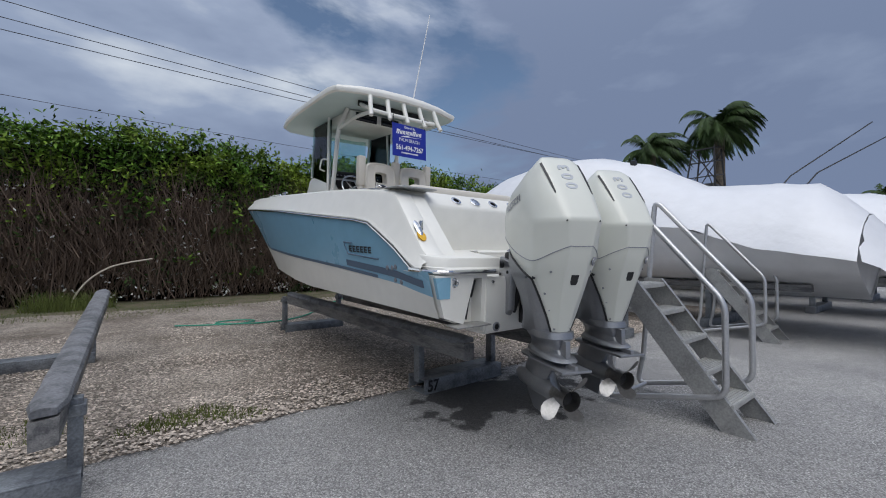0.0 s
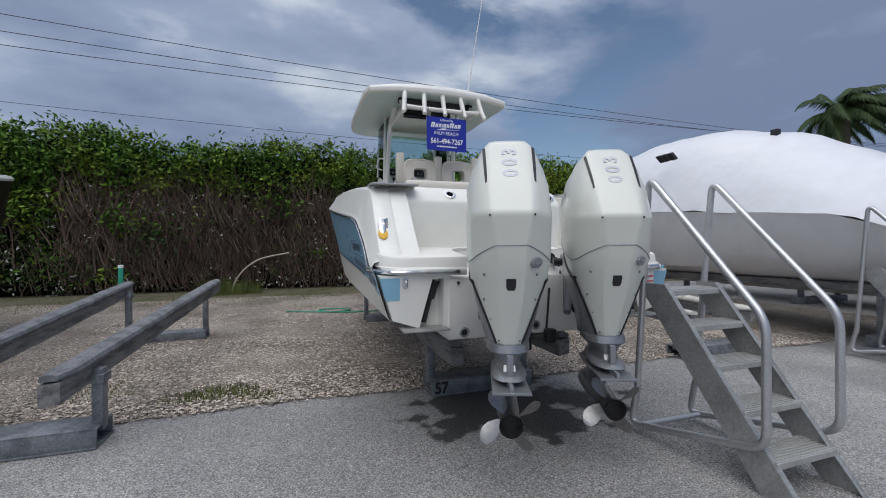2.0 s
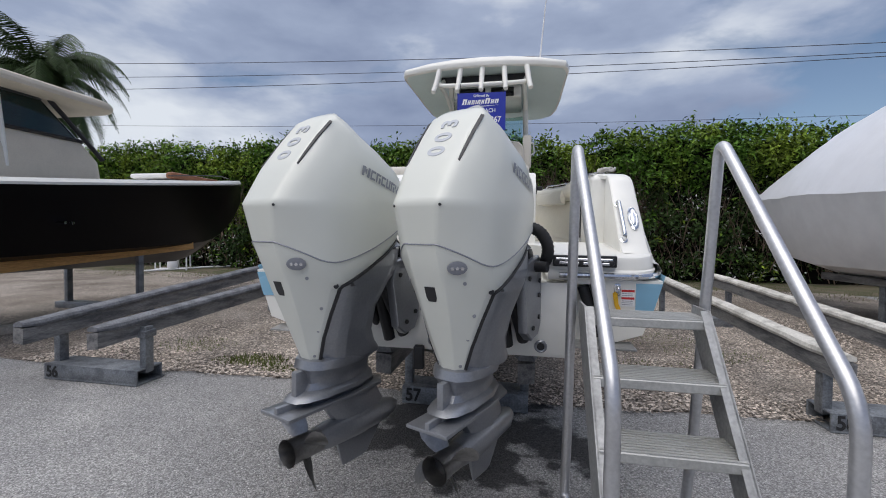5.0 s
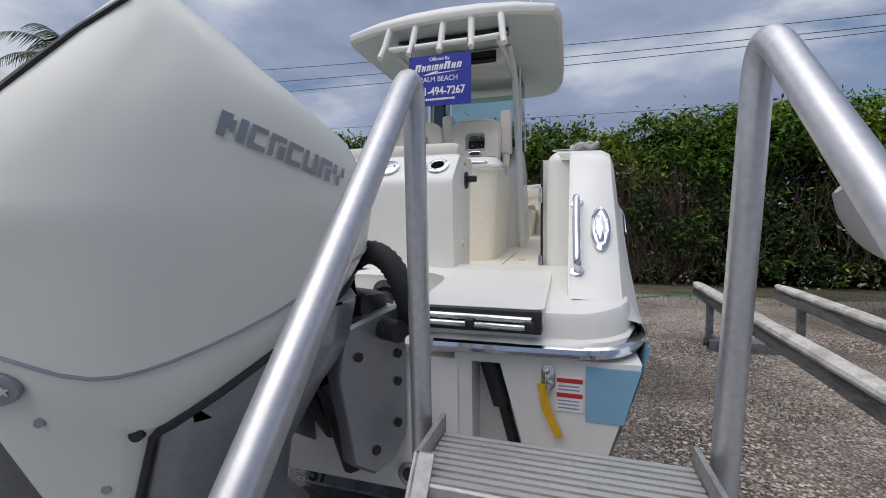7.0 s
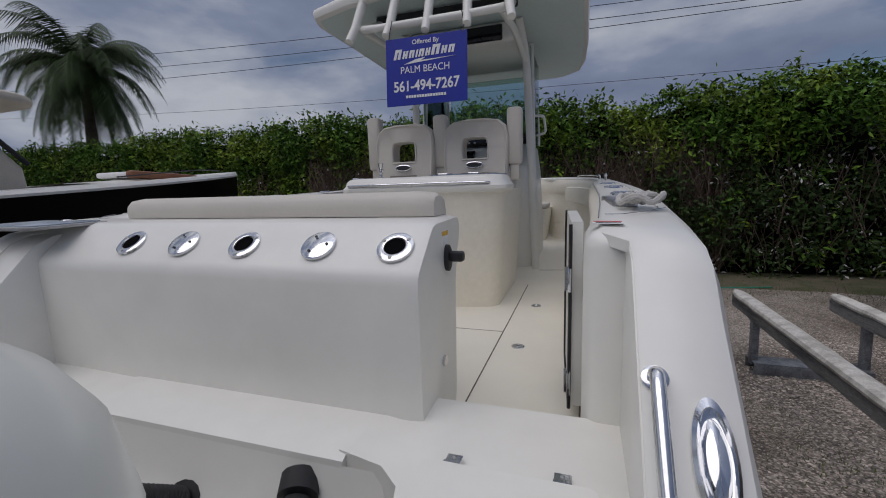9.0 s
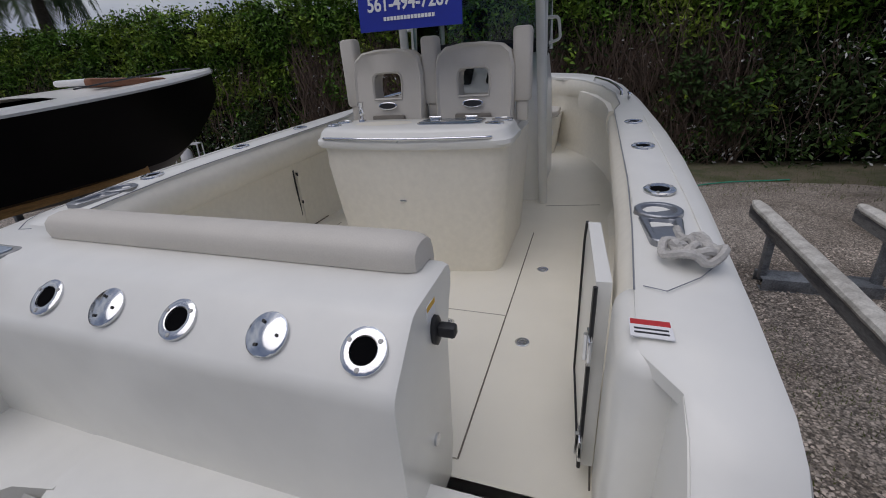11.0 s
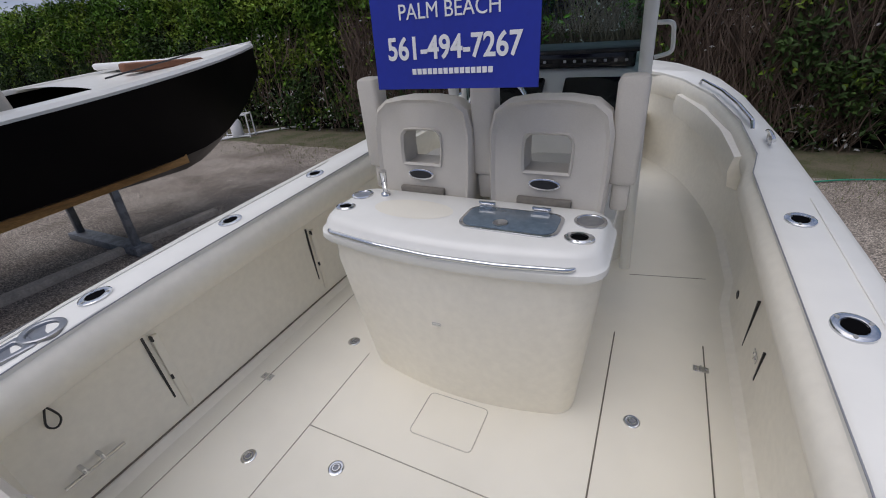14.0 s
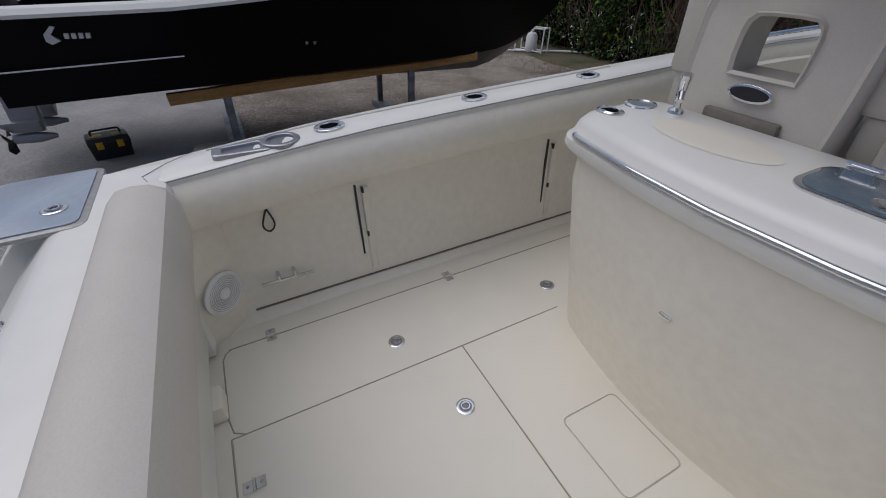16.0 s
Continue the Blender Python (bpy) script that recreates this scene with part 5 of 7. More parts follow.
# ---- bunk stands ----
BUNKG = material("grey_bunk_carpet", (0.20, 0.205, 0.22), 0.9, vary=0.3, scale=6, grain=60, bump=0.6, depth=0.006, second=(0.12, 0.125, 0.135))
def stand(cx, y0, y1, number, bunk_mat, bz0=0.60, bz1=0.90, label="", gap=0.5, far=True, over=(0.45, 0.3), skew=0.0):
    s = thing("bunk_stand", pose(cx, 0, 0), label, "boat stand", "boat stands in the yard")
    for y, side in ((y0, -1), (y1, 1)):
        bm = bmesh.new()
        box(bm, -gap - 0.03, gap + 0.03, y - 0.16, y + 0.16, 0.004, 0.02, 0.003)
        box(bm, -gap - 0.03, gap + 0.03, y - 0.155, y - 0.135, 0.02, 0.145, 0.004)
        box(bm, -gap - 0.03, gap + 0.03, y + 0.11, y + 0.13, 0.02, 0.145, 0.004)
        box(bm, -gap - 0.03, gap + 0.03, y - 0.155, y + 0.13, 0.135, 0.150, 0.004)
        part("cross_beam", bm, GALV, s, "galvanised channel beam")
        for x in (-1, 1):
            z = bz0 + (bz1 - bz0) * (y - y0) / (y1 - y0)
            part("post", boxes(x * gap - 0.035, x * gap + 0.035, y - 0.06, y + 0.03, 0.10, z - 0.10, 0.006), GALV, s)
            part("post_plate", boxes(x * gap - 0.05, x * gap + 0.05, y - 0.08, y + 0.05, z - 0.20, z - 0.135, 0.006), GALV, s)
    dz = (bz1 - bz0) / (y1 - y0)
    for x in (-1, 1):
        a, b = y0 - over[0], y1 + over[1]
        bm = bmesh.new()
        za, zb = bz0 + (a - y0) * dz, bz0 + (b - y0) * dz
        tilt = 0.04 * x
        ring = [(-0.055, -0.19), (0.055, -0.19), (0.058, -0.05), (-0.058, -0.05)]
        pad = [(-0.075, -0.055), (0.075, -0.055), (0.082, -0.03), (0.07, -0.004), (0.035, 0.010), (0.0, 0.014), (-0.035, 0.010), (-0.07, -0.004), (-0.082, -0.03)]
        n = 30
        rings = []
        for k in range(n + 1):
            y, z = a + (b - a) * k / n, za + (zb - za) * k / n
            rings.append([(x * (gap + skew * (k / n - 0.5)) + p[0] + 0.004 * noise.noise((y * 3, x, 0)), y, z + p[1] + tilt * p[0] * 3 + 0.006 * noise.noise((y * 2.5, p[0] * 9, x))) for p in ring])
        rings_to(bm, rings)
        bk = part("bunk", bm, BUNK, s, "long weathered timber bunk")
        bm = bmesh.new()
        rings = []
        for k in range(n + 1):
            y, z = a + (b - a) * k / n, za + (zb - za) * k / n
            sw = 1 + 0.10 * noise.noise((y * 4, x * 3.0, 7)) - (0.35 if k in (0, n) else 0)
            rings.append([(x * (gap + skew * (k / n - 0.5)) + p[0] * sw, y, z + p[1] * sw + 0.008 * noise.noise((y * 3.5, p[0] * 12, x))) for p in pad])
        rings_to(bm, rings)
        part("bunk_cover", bm, bunk_mat, bk, "worn rounded bunk covering")
    if number:
        lettering(number, 0.15, pose(-gap + 0.0, y0 - 0.1585, 0.03, 90, 0, 0), BLACK, s, "stencilled_number", bold=0.004, align="LEFT", label="black stencilled stand number", squeeze=0.9)
    return s


stand(-0.42, 3.40, 7.05, "56", BUNKG, 0.64, 0.875, "empty galvanised boat stand with weathered grey bunks", skew=0.2)
stand(BX + 0.0, 3.58, 7.6, "57", BUNKG, 0.655, 0.73, "galvanised boat stand with bunks under the boat", over=(0.75, -0.3))
stand(6.42, 3.72, 7.55, "58", BUNKW, 0.62, 0.80, "empty galvanised boat stand with pale worn bunks", over=(0.25, 0.6))


# ---- shrink-wrapped boats ----
def wrapped_boat(m, length, label, humps):
    wb = thing("wrapped_boat", m, label, "boat", "boats in shrink wrap")
    rng = random.Random(3)

    def row(v):
        t = v / length
        hb = 1.45 * (1 - max(0, (t - 0.55) / 0.45) ** 2.2) + 0.02
        zm = interp([(0, 1.25), (0.1, 1.45), (0.2, 1.84), (0.38, 2.03), (0.6, 2.2), (1.0, 2.36)], t)
        q = max(0, (t - 0.62) / 0.38)
        zt, zc, zk = interp(humps, v), 1.05 + (zm - 1.05) * q ** 1.8, 0.62 + (zm - 0.64) * q ** 1.5
        return hb, zt, zm, zc, zk
    up, lo = [], []
    for i in range(41):
        v = length * i / 40
        hb, zt, zm, zc, zk = row(v)
        wr = lambda a: 0.035 * noise.noise((v * 1.7, a * 5.0, 1.0)) + 0.03 * noise.noise((v * 4.0, a * 9.0, 4.0))
        cols = []
        for k in range(21):
            a = -1 + 2 * k / 20
            x = hb * a
            c = abs(a)
            z = zm + (zt - zm) * (1 - c ** 1.7) ** 0.8 if c < 1 else zm
            cols.append((x + wr(a) * 0.5, v, z + wr(a)))
        up.append(cols)
        low_ = []
        for k in range(13):
            a = -1 + 2 * k / 12
            c = abs(a)
            if c > 0.55:
                q = (c - 0.55) / 0.45
                x, z = math.copysign(hb * (0.80 + 0.2 * q) , a), zc + (zm - zc) * q
            else:
                x, z = hb * 0.80 * a / 0.55, zk + (zc - zk) * (c / 0.55)
            low_.append((x, v, z))
        lo.append(low_)
    bm = bmesh.new()
    rings_to(bm, up, False, (False, False))
    # loose skirt of film hanging over the stern
    rings_to(bm, [[(p[0] * (1 - 0.05 * k), -0.15 * k - 0.12 * abs(noise.noise((p[0] * 3, k, 2))), p[2] * (1 - k / 6) + (0.75 + 0.1 * noise.noise((p[0] * 4, 0, 0))) * k / 6) for p in up[0]] for k in range(7)], False, (False, False))
    bm.faces.new([bm.verts.new((x, 0.03, z)) for x, _, z in lo[0]] + [bm.verts.new((x, 0.03, z)) for x, _, z in up[0][::-1][1:-1]])
    part("film_cover", bm, WRAP, wb, "taut wrinkled white plastic film")
    bm = bmesh.new()
    rings_to(bm, lo, False, (False, False))
    part("hull", bm, WRAPLOW, wb, "pale grey wrapped hull")
    for v in (length * 0.18, length * 0.55):
        part("trestle", boxes(-0.9, 0.9, v - 0.1, v + 0.1, 0.0, 0.16, 0.01), GALV, wb)
        for x in (-0.7, 0.7):
            part("trestle_post", boxes(x - 0.05, x + 0.05, v - 0.05, v + 0.05, 0.1, 0.86, 0.01), GALV, wb)
    for x in (-0.7, 0.7):
        part("bunk", boxes(x - 0.08, x + 0.08, 0.6, length * 0.66, 0.74, 0.86, 0.01), BUNK, wb)
    return wb


wrapped_boat(pose(9.75, 1.1, 0), 11.6, "large motor boat in white shrink wrap on trestles", [(0, 2.0), (0.5, 2.55), (1.3, 2.65), (2.3, 2.72), (3.4, 3.35), (4.8, 3.75), (6.3, 3.85), (7.6, 3.65), (8.8, 3.2), (10.0, 2.75), (11.0, 2.52), (11.6, 2.40)])
wrapped_boat(pose(13.6, 0.4, 0), 11.0, "second motor boat in white shrink wrap beyond the first", [(0, 2.0), (0.5, 2.6), (1.3, 2.75), (2.6, 2.8), (3.4, 3.1), (5, 3.4), (7, 3.3), (9, 2.9), (11, 2.5)])
wrapped_boat(pose(17.6, 0.0, 0), 10.5, "third motor boat in white shrink wrap far along the row", [(0, 2.0), (0.5, 2.5), (1.3, 2.6), (2.6, 2.7), (3.4, 3.0), (5, 3.2), (7, 3.1), (9, 2.8), (10.5, 2.4)])
# dark emblem bars and a small vent on the first cover
mark = thing("cover_mark", pose(8.47, 6.12, 3.10, 0, -32, 0), "dark slanted emblem bars printed on the film cover", "decal")
for k in range(3):
    bm = bmesh.new()
    rings_to(bm, [[(d, y, z) for y, z in ((0.14 * k - 0.12, 0.0), (0.14 * k - 0.02, 0.0), (0.14 * k + 0.03, 0.15), (0.14 * k - 0.07, 0.15))] for d in (0.0, 0.06)])
    part("emblem_bar", bm, BLACK, mark, smooth=False)
vent_ = thing("cover_vent", pose(9.45, 4.81, 3.40), "small dark vent in the film cover", "vent")
part("vent_body", boxes(-0.05, 0.05, -0.06, 0.06, -0.12, 0.06, 0.01), BLACK, vent_)


# ---- black boat ----
TEALGLASS = material("dark_green_glass", (0.006, 0.022, 0.020), 0.08, vary=0.1)
bb = thing("black_boat", pose(-3.9, 1.45, 0), "black hulled centre console boat with tan T-top on wooden bunks", "boat")
BL = 8.7


def bb_row(v):
    t = v / BL
    hb = 1.42 * (1 - max(0, (t - 0.45) / 0.55) ** 2.3) + 0.01
    zs = 1.93 + 0.36 * t + 0.68 * max(0, t - 0.2) ** 1.15
    hc, zc = hb * (0.86 - 0.25 * t), 1.00 + 0.31 * t + 0.95 * max(0, (t - 0.72) / 0.28) ** 2
    zk = 0.80 + 1.63 * max(0, (t - 0.74) / 0.26) ** 1.8
    return hb, zs, hc, zc, zk


BVS = [BL * i / 24 for i in range(25)]
bm = bmesh.new()
for s in (-1, 1):
    rings_to(bm, [[(s * x, v, z) for x, z in (lambda hb, zs, hc, zc, zk: [(0, zk), (hc, zc), (hc + (hb - hc) * 0.45, zc + (zs - zc) * 0.4), (hb - 0.02, zs - 0.14), (hb, zs - 0.08)])(*bb_row(v))] for v in BVS], False, (False, False))
rings_to(bm, [[(x, 0, z) for x, z in ((-1.4, 1.86), (1.4, 1.86), (1.2, 1.12), (0, 0.80), (-1.2, 1.12))], [(x, 0.02, z) for x, z in ((-1.4, 1.86), (1.4, 1.86), (1.2, 1.12), (0, 0.80), (-1.2, 1.12))]])
part("hull", bm, DARKHULL, bb, "glossy black hull")
bm = bmesh.new()
for s in (-1, 1):
    rings_to(bm, [[(s * x, v, z) for x, z in (lambda hb, zs, hc, zc, zk: [(hb + 0.015, zs - 0.085), (hb + 0.02, zs - 0.05), (hb - 0.02, zs), (max(0.0, hb - 0.26), zs + 0.01), (max(0.0, hb - 0.27), zs - 0.05)])(*bb_row(v))] for v in BVS], False, (False, False))
rings_to(bm, [[(k * max(0.0, bb_row(v)[0] - 0.2), v, bb_row(v)[1] - 0.02 + 0.05 * (1 - k * k)) for k in (-1, -0.5, 0, 0.5, 1)] for v in BVS[14:]], False, (False, False))
part("deck_cap", bm, GEL, bb, "white deck edge and foredeck")
for s in (-1, 1):
    bm = bmesh.new()
    rings_to(bm, [[(s * (bb_row(v)[0] * 0.97 + 0.012 - 0.05), v, z) for z in (1.36 + 0.05 * v, 1.375 + 0.05 * v)] for v in (0.0, 0.6, 1.2, 1.8)], False, (False, False))
    part("spray_stripe", bm, WHITE, bb, "thin white stripe")
bm = bmesh.new()
rings_to(bm, [[(k * max(0.0, bb_row(v)[0] - 0.26), v, bb_row(v)[1] - 0.5) for k in (-1, 0, 1)] for v in BVS[:15]], False, (False, False))
part("sole", bm, DECK, bb)
bm = bmesh.new()
rings_to(bm, [[(x, y, z) for x, y in rrect(hx, hy, 0.12, 4, 0, cy)] for z, hx, hy, cy in ((1.6, 0.75, 1.1, 3.30), (2.55, 0.72, 1.0, 3.28), (2.84, 0.66, 0.85, 3.2))])
part("console", bm, TAN, bb, "tan and white helm console")
bm = bmesh.new()
rings_to(bm, [[(x, y, z) for x, y in rrect(hx, hy, 0.12, 4, 0, cy)] for z, hx, hy, cy in ((2.83, 0.67, 0.86, 3.2), (3.36, 0.64, 0.55, 2.95))])
part("windscreen", bm, TEALGLASS, bb, "dark green raked windscreen")
for z, hx, hy, cy in ((2.84, 0.675, 0.865, 3.2), (3.34, 0.645, 0.555, 2.95)):
    part("screen_frame", tubes([(x, y, z) for x, y in rrect(hx, hy, 0.12, 4, 0, cy)] + [(hx, cy + hy - 0.12, z)], 0.03, 6), BLACK, bb)
for s in (-1, 1):
    part("screen_post", tubes([(s * 0.70, 4.32, 2.60), (s * 0.655, 3.55, 3.38)], 0.035, 8), BLACK, bb)
    part("top_leg", tubes([(s * 0.70, 3.0, 2.3), (s * 0.68, 2.9, 3.5)], 0.035, 8), GEL, bb)
bm = bmesh.new()
slab(bm, rrect(1.05, 1.35, 0.35, 6, 0, 3.05), 3.34, 3.48, 0.06)
slab(bm, rrect(0.55, 0.6, 0.3, 6, 0, 2.9), 3.47, 3.64, 0.07)
part("t_top", bm, TAN, bb, "tan hard top")
part("foredeck_pad", boxes(-0.5, 0.5, 5.9, 6.9, 2.54, 2.64, 0.04), WHITE, bb, "white foredeck pad")
part("side_pad", boxes(0.55, 0.72, 5.7, 7.0, 2.50, 2.63, 0.04), BROWN, bb, "brown bolster")
part("bow_rail", tubes([(1.10, 5.2, 2.47), (0.95, 6.2, 2.62), (0.6, 7.2, 2.75), (0.1, 8.1, 2.82)], 0.012, 6), BLACK, bb)
for v, z in ((3.2, 1.55), (3.3, 1.55)):
    part("through_hull", tubes([(1.2, v, z), (1.42 * 0.985, v, z)], 0.022, 10), CHROME, bb)
bm = bmesh.new()
rings_to(bm, [[(1.425 - 0.012 * 0 + d, y, z) for y, z in ((0.62, 1.72), (0.70, 1.80), (0.74, 1.79), (0.68, 1.72), (0.74, 1.66), (0.66, 1.63), (0.62, 1.66))] for d in (-0.08, 0.0)])
for k in range(4):
    rings_to(bm, [[(1.425 + d, 0.78 + 0.06 * k + a, 1.68 + b) for a, b in ((0, 0), (0.04, 0), (0.046, 0.05), (0.006, 0.05))] for d in (-0.08, 0.0)])
part("hull_mark", bm, ALU, bb, "pale script mark", smooth=False)
for x in (-0.78, 0.78):
    bk = boxes(x - 0.05, x + 0.05, 1.45, 6.12, -0.06, 0.09, 0.01, m=pose(0, 0, 0.74, 3.9, 0, 0))
    part("bunk", bk, WOOD, bb, "raw orange timber bunk")
for v in (2.15, 4.9):
    part("cross_beam", boxes(-0.95, 0.95, v - 0.12, v + 0.12, 0.0, 0.14, 0.01), GALV, bb)
    for x in (-0.78, 0.78):
        part("post", boxes(x - 0.04, x + 0.04, v - 0.05, v + 0.05, 0.1, 0.69 + 0.068 * v, 0.008), GALV, bb)


# ---- hedge ----
# Pale flecks paint the brightness that shows through gaps in the hedge.
GAP_FLECK = material("pale_gap_fleck", (0.62, 0.62, 0.60), 0.6, vary=0.2, bump=0, rand=-0.3)
def hedge_top(x):
    return 4.72 + 0.34 * noise.noise((x * 0.30, 0, 0)) + 0.30 * noise.noise((x * 0.85, 4, 0)) + 0.26 * noise.noise((x * 1.9, 7, 0)) + (0.10 if -14 < x < -4 else 0) + 0.30 * math.exp(-((x - 9.5) / 1.6) ** 2)


def leaf_cloud(V, F, P, size, rng, normal_bias):
    k = len(P)
    a = rng.normal(size=(k, 3)) + normal_bias
    a /= np.linalg.norm(a, axis=1)[:, None]
    t = np.cross(a, rng.normal(size=(k, 3)))
    t /= np.linalg.norm(t, axis=1)[:, None]
    b = np.cross(a, t)
    s = size * rng.uniform(0.6, 1.25, (k, 1))
    base = len(V) and sum(len(v) for v in V)
    V.append(np.stack([P - t * s, P + b * s * 0.42 + a * s * 0.15, P + t * s, P - b * s * 0.42 + a * s * 0.15], 1).reshape(-1, 3))
    F.append(np.arange(4 * k).reshape(-1, 4) + base)


def hedge():
    h = thing("hedge", pose(0, 0, 0), "tall clipped hedge with leafy top and bare brown twigs below", "hedge", kind="stuff")
    Y = 14.6
    xs = [-46 + 0.5 * i for i in range(185)]
    n = len(xs)
    vs, fs = [], []
    # Near-black sheet behind the leaves stands for the shade inside the hedge.
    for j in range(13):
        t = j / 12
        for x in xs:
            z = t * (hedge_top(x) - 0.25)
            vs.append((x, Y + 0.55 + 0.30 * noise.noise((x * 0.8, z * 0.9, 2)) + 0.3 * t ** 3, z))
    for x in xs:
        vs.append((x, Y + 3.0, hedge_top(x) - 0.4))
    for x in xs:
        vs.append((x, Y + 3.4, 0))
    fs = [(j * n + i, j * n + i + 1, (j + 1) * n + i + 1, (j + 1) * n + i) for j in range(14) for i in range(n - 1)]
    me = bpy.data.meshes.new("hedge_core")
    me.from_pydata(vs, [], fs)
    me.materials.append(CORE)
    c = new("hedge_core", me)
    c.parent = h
    c["label"] = "near-black inner sheet for the shade inside the hedge"
    rng = np.random.default_rng(11)
    bright, dark = ([], []), ([], [])

    def bare(x):
        # how far the leaves are gone low on the face
        return 0.85 * math.exp(-((x - 1.0) / 5.0) ** 4) + 0.35 * math.exp(-((x - 11) / 4.0) ** 4)
    # clumps of leaves
    for x0, x1, count in ((-24, 13, 3900), (13, 36, 700), (-46, -24, 900)):
        for k in range(count):
            x = rng.uniform(x0, x1)
            z = hedge_top(x) * (rng.random() ** 0.75)
            t = z / hedge_top(x)
            if t < 0.72 and rng.random() < bare(x) * (1.1 - 0.45 * t):
                continue
            y = Y + 0.30 - 0.30 * rng.random() - 0.70 * noise.noise((x * 0.75, z * 0.85, 5)) + 0.75 * max(0, t - 0.8) * rng.random() * 5
            m = rng.integers(18, 32)
            sp = rng.uniform(0.12, 0.30)
            P = np.array([x, y, z]) + rng.normal(size=(m, 3)) * np.array([sp, sp * 0.6, sp * 0.8])
            P = P[P[:, 2] > 0.02]
            # Light and shade are put into leaf colour, picked by height and noise.
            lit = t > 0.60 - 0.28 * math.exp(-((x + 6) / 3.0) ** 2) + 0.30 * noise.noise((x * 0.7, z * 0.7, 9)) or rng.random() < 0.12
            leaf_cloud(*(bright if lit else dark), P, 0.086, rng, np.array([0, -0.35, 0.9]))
    # ragged shoots along the top edge
    for k in range(2000):
        x = rng.uniform(-30, 22)
        z = hedge_top(x) + rng.uniform(-0.15, 0.14) + 0.45 * max(0, noise.noise((x * 2.5, 1, 1)))
        P = np.array([x, Y + rng.uniform(0.2, 1.6), z]) + rng.normal(size=(10, 3)) * np.array([0.10, 0.1, 0.13])
        leaf_cloud(*bright, P, 0.08, rng, np.array([0, -0.3, 0.8]))
    for nm, (V, F), mat, lb in (("leaves", bright, LEAF, "green leaves coloured as lit"), ("leaves", dark, LEAF_SHADED, "dark green leaves coloured as shaded")):
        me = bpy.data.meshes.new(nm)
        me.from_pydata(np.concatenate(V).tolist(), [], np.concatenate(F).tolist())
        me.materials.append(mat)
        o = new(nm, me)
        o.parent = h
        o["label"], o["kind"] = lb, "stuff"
    # pale leaf-shaped flecks that stand for bright gaps low in the hedge
    dry = ([], [])
    for k in range(420):
        x, z = rng.uniform(-12, 12), 0.1 + 3.2 * rng.random() ** 1.4
        P = np.array([x, Y + rng.uniform(-0.05, 0.25), z]) + rng.normal(size=(rng.integers(2, 9), 3)) * np.array([0.16, 0.05, 0.14])
        leaf_cloud(*dry, P[P[:, 2] > 0.05], 0.06, rng, np.array([0, -0.8, 0.8]))
    me = bpy.data.meshes.new("dry_leaves")
    me.from_pydata(np.concatenate(dry[0]).tolist(), [], np.concatenate(dry[1]).tolist())
    me.materials.append(GAP_FLECK)
    o = new("dry_leaves", me)
    o.parent = h
    o["label"], o["kind"] = "pale flecks painted for bright gaps in the hedge", "stuff"
    # bare stems
    V, F = [], []
    for k in range(9500):
        x = rng.uniform(-5, 7.5) if k < 7000 else rng.uniform(-22, 20)
        z0 = rng.uniform(0, 2.6)
        p = np.array([x, Y + rng.uniform(-0.1, 0.4), z0])
        d = np.array([rng.normal() * 0.36, rng.normal() * 0.12, 1.0])
        L, r = rng.uniform(0.5, 1.6), 0.005 + 0.016 * rng.random() ** 2
        q = p + d * L * 0.5 + rng.normal(size=3) * 0.08
        e = p + d * L + rng.normal(size=3) * 0.15
        b = len(V)
        for c, rr in ((p, r), (q, r * 0.8), (e, r * 0.3)):
            V += [tuple(c + np.array([rr, 0, 0])), tuple(c + np.array([-rr * 0.5, rr * 0.87, 0])), tuple(c + np.array([-rr * 0.5, -rr * 0.87, 0]))]
        for a in (0, 3):
            for i in range(3):
                F.append((b + a + i, b + a + (i + 1) % 3, b + a + 3 + (i + 1) % 3, b + a + 3 + i))
    me = bpy.data.meshes.new("stems")
    me.from_pydata(V, [], F)
    me.materials.append(TWIG)
    o = new("stems", me)
    o.parent = h
    o["label"], o["kind"] = "bare brown stems and twigs", "stuff"


hedge()


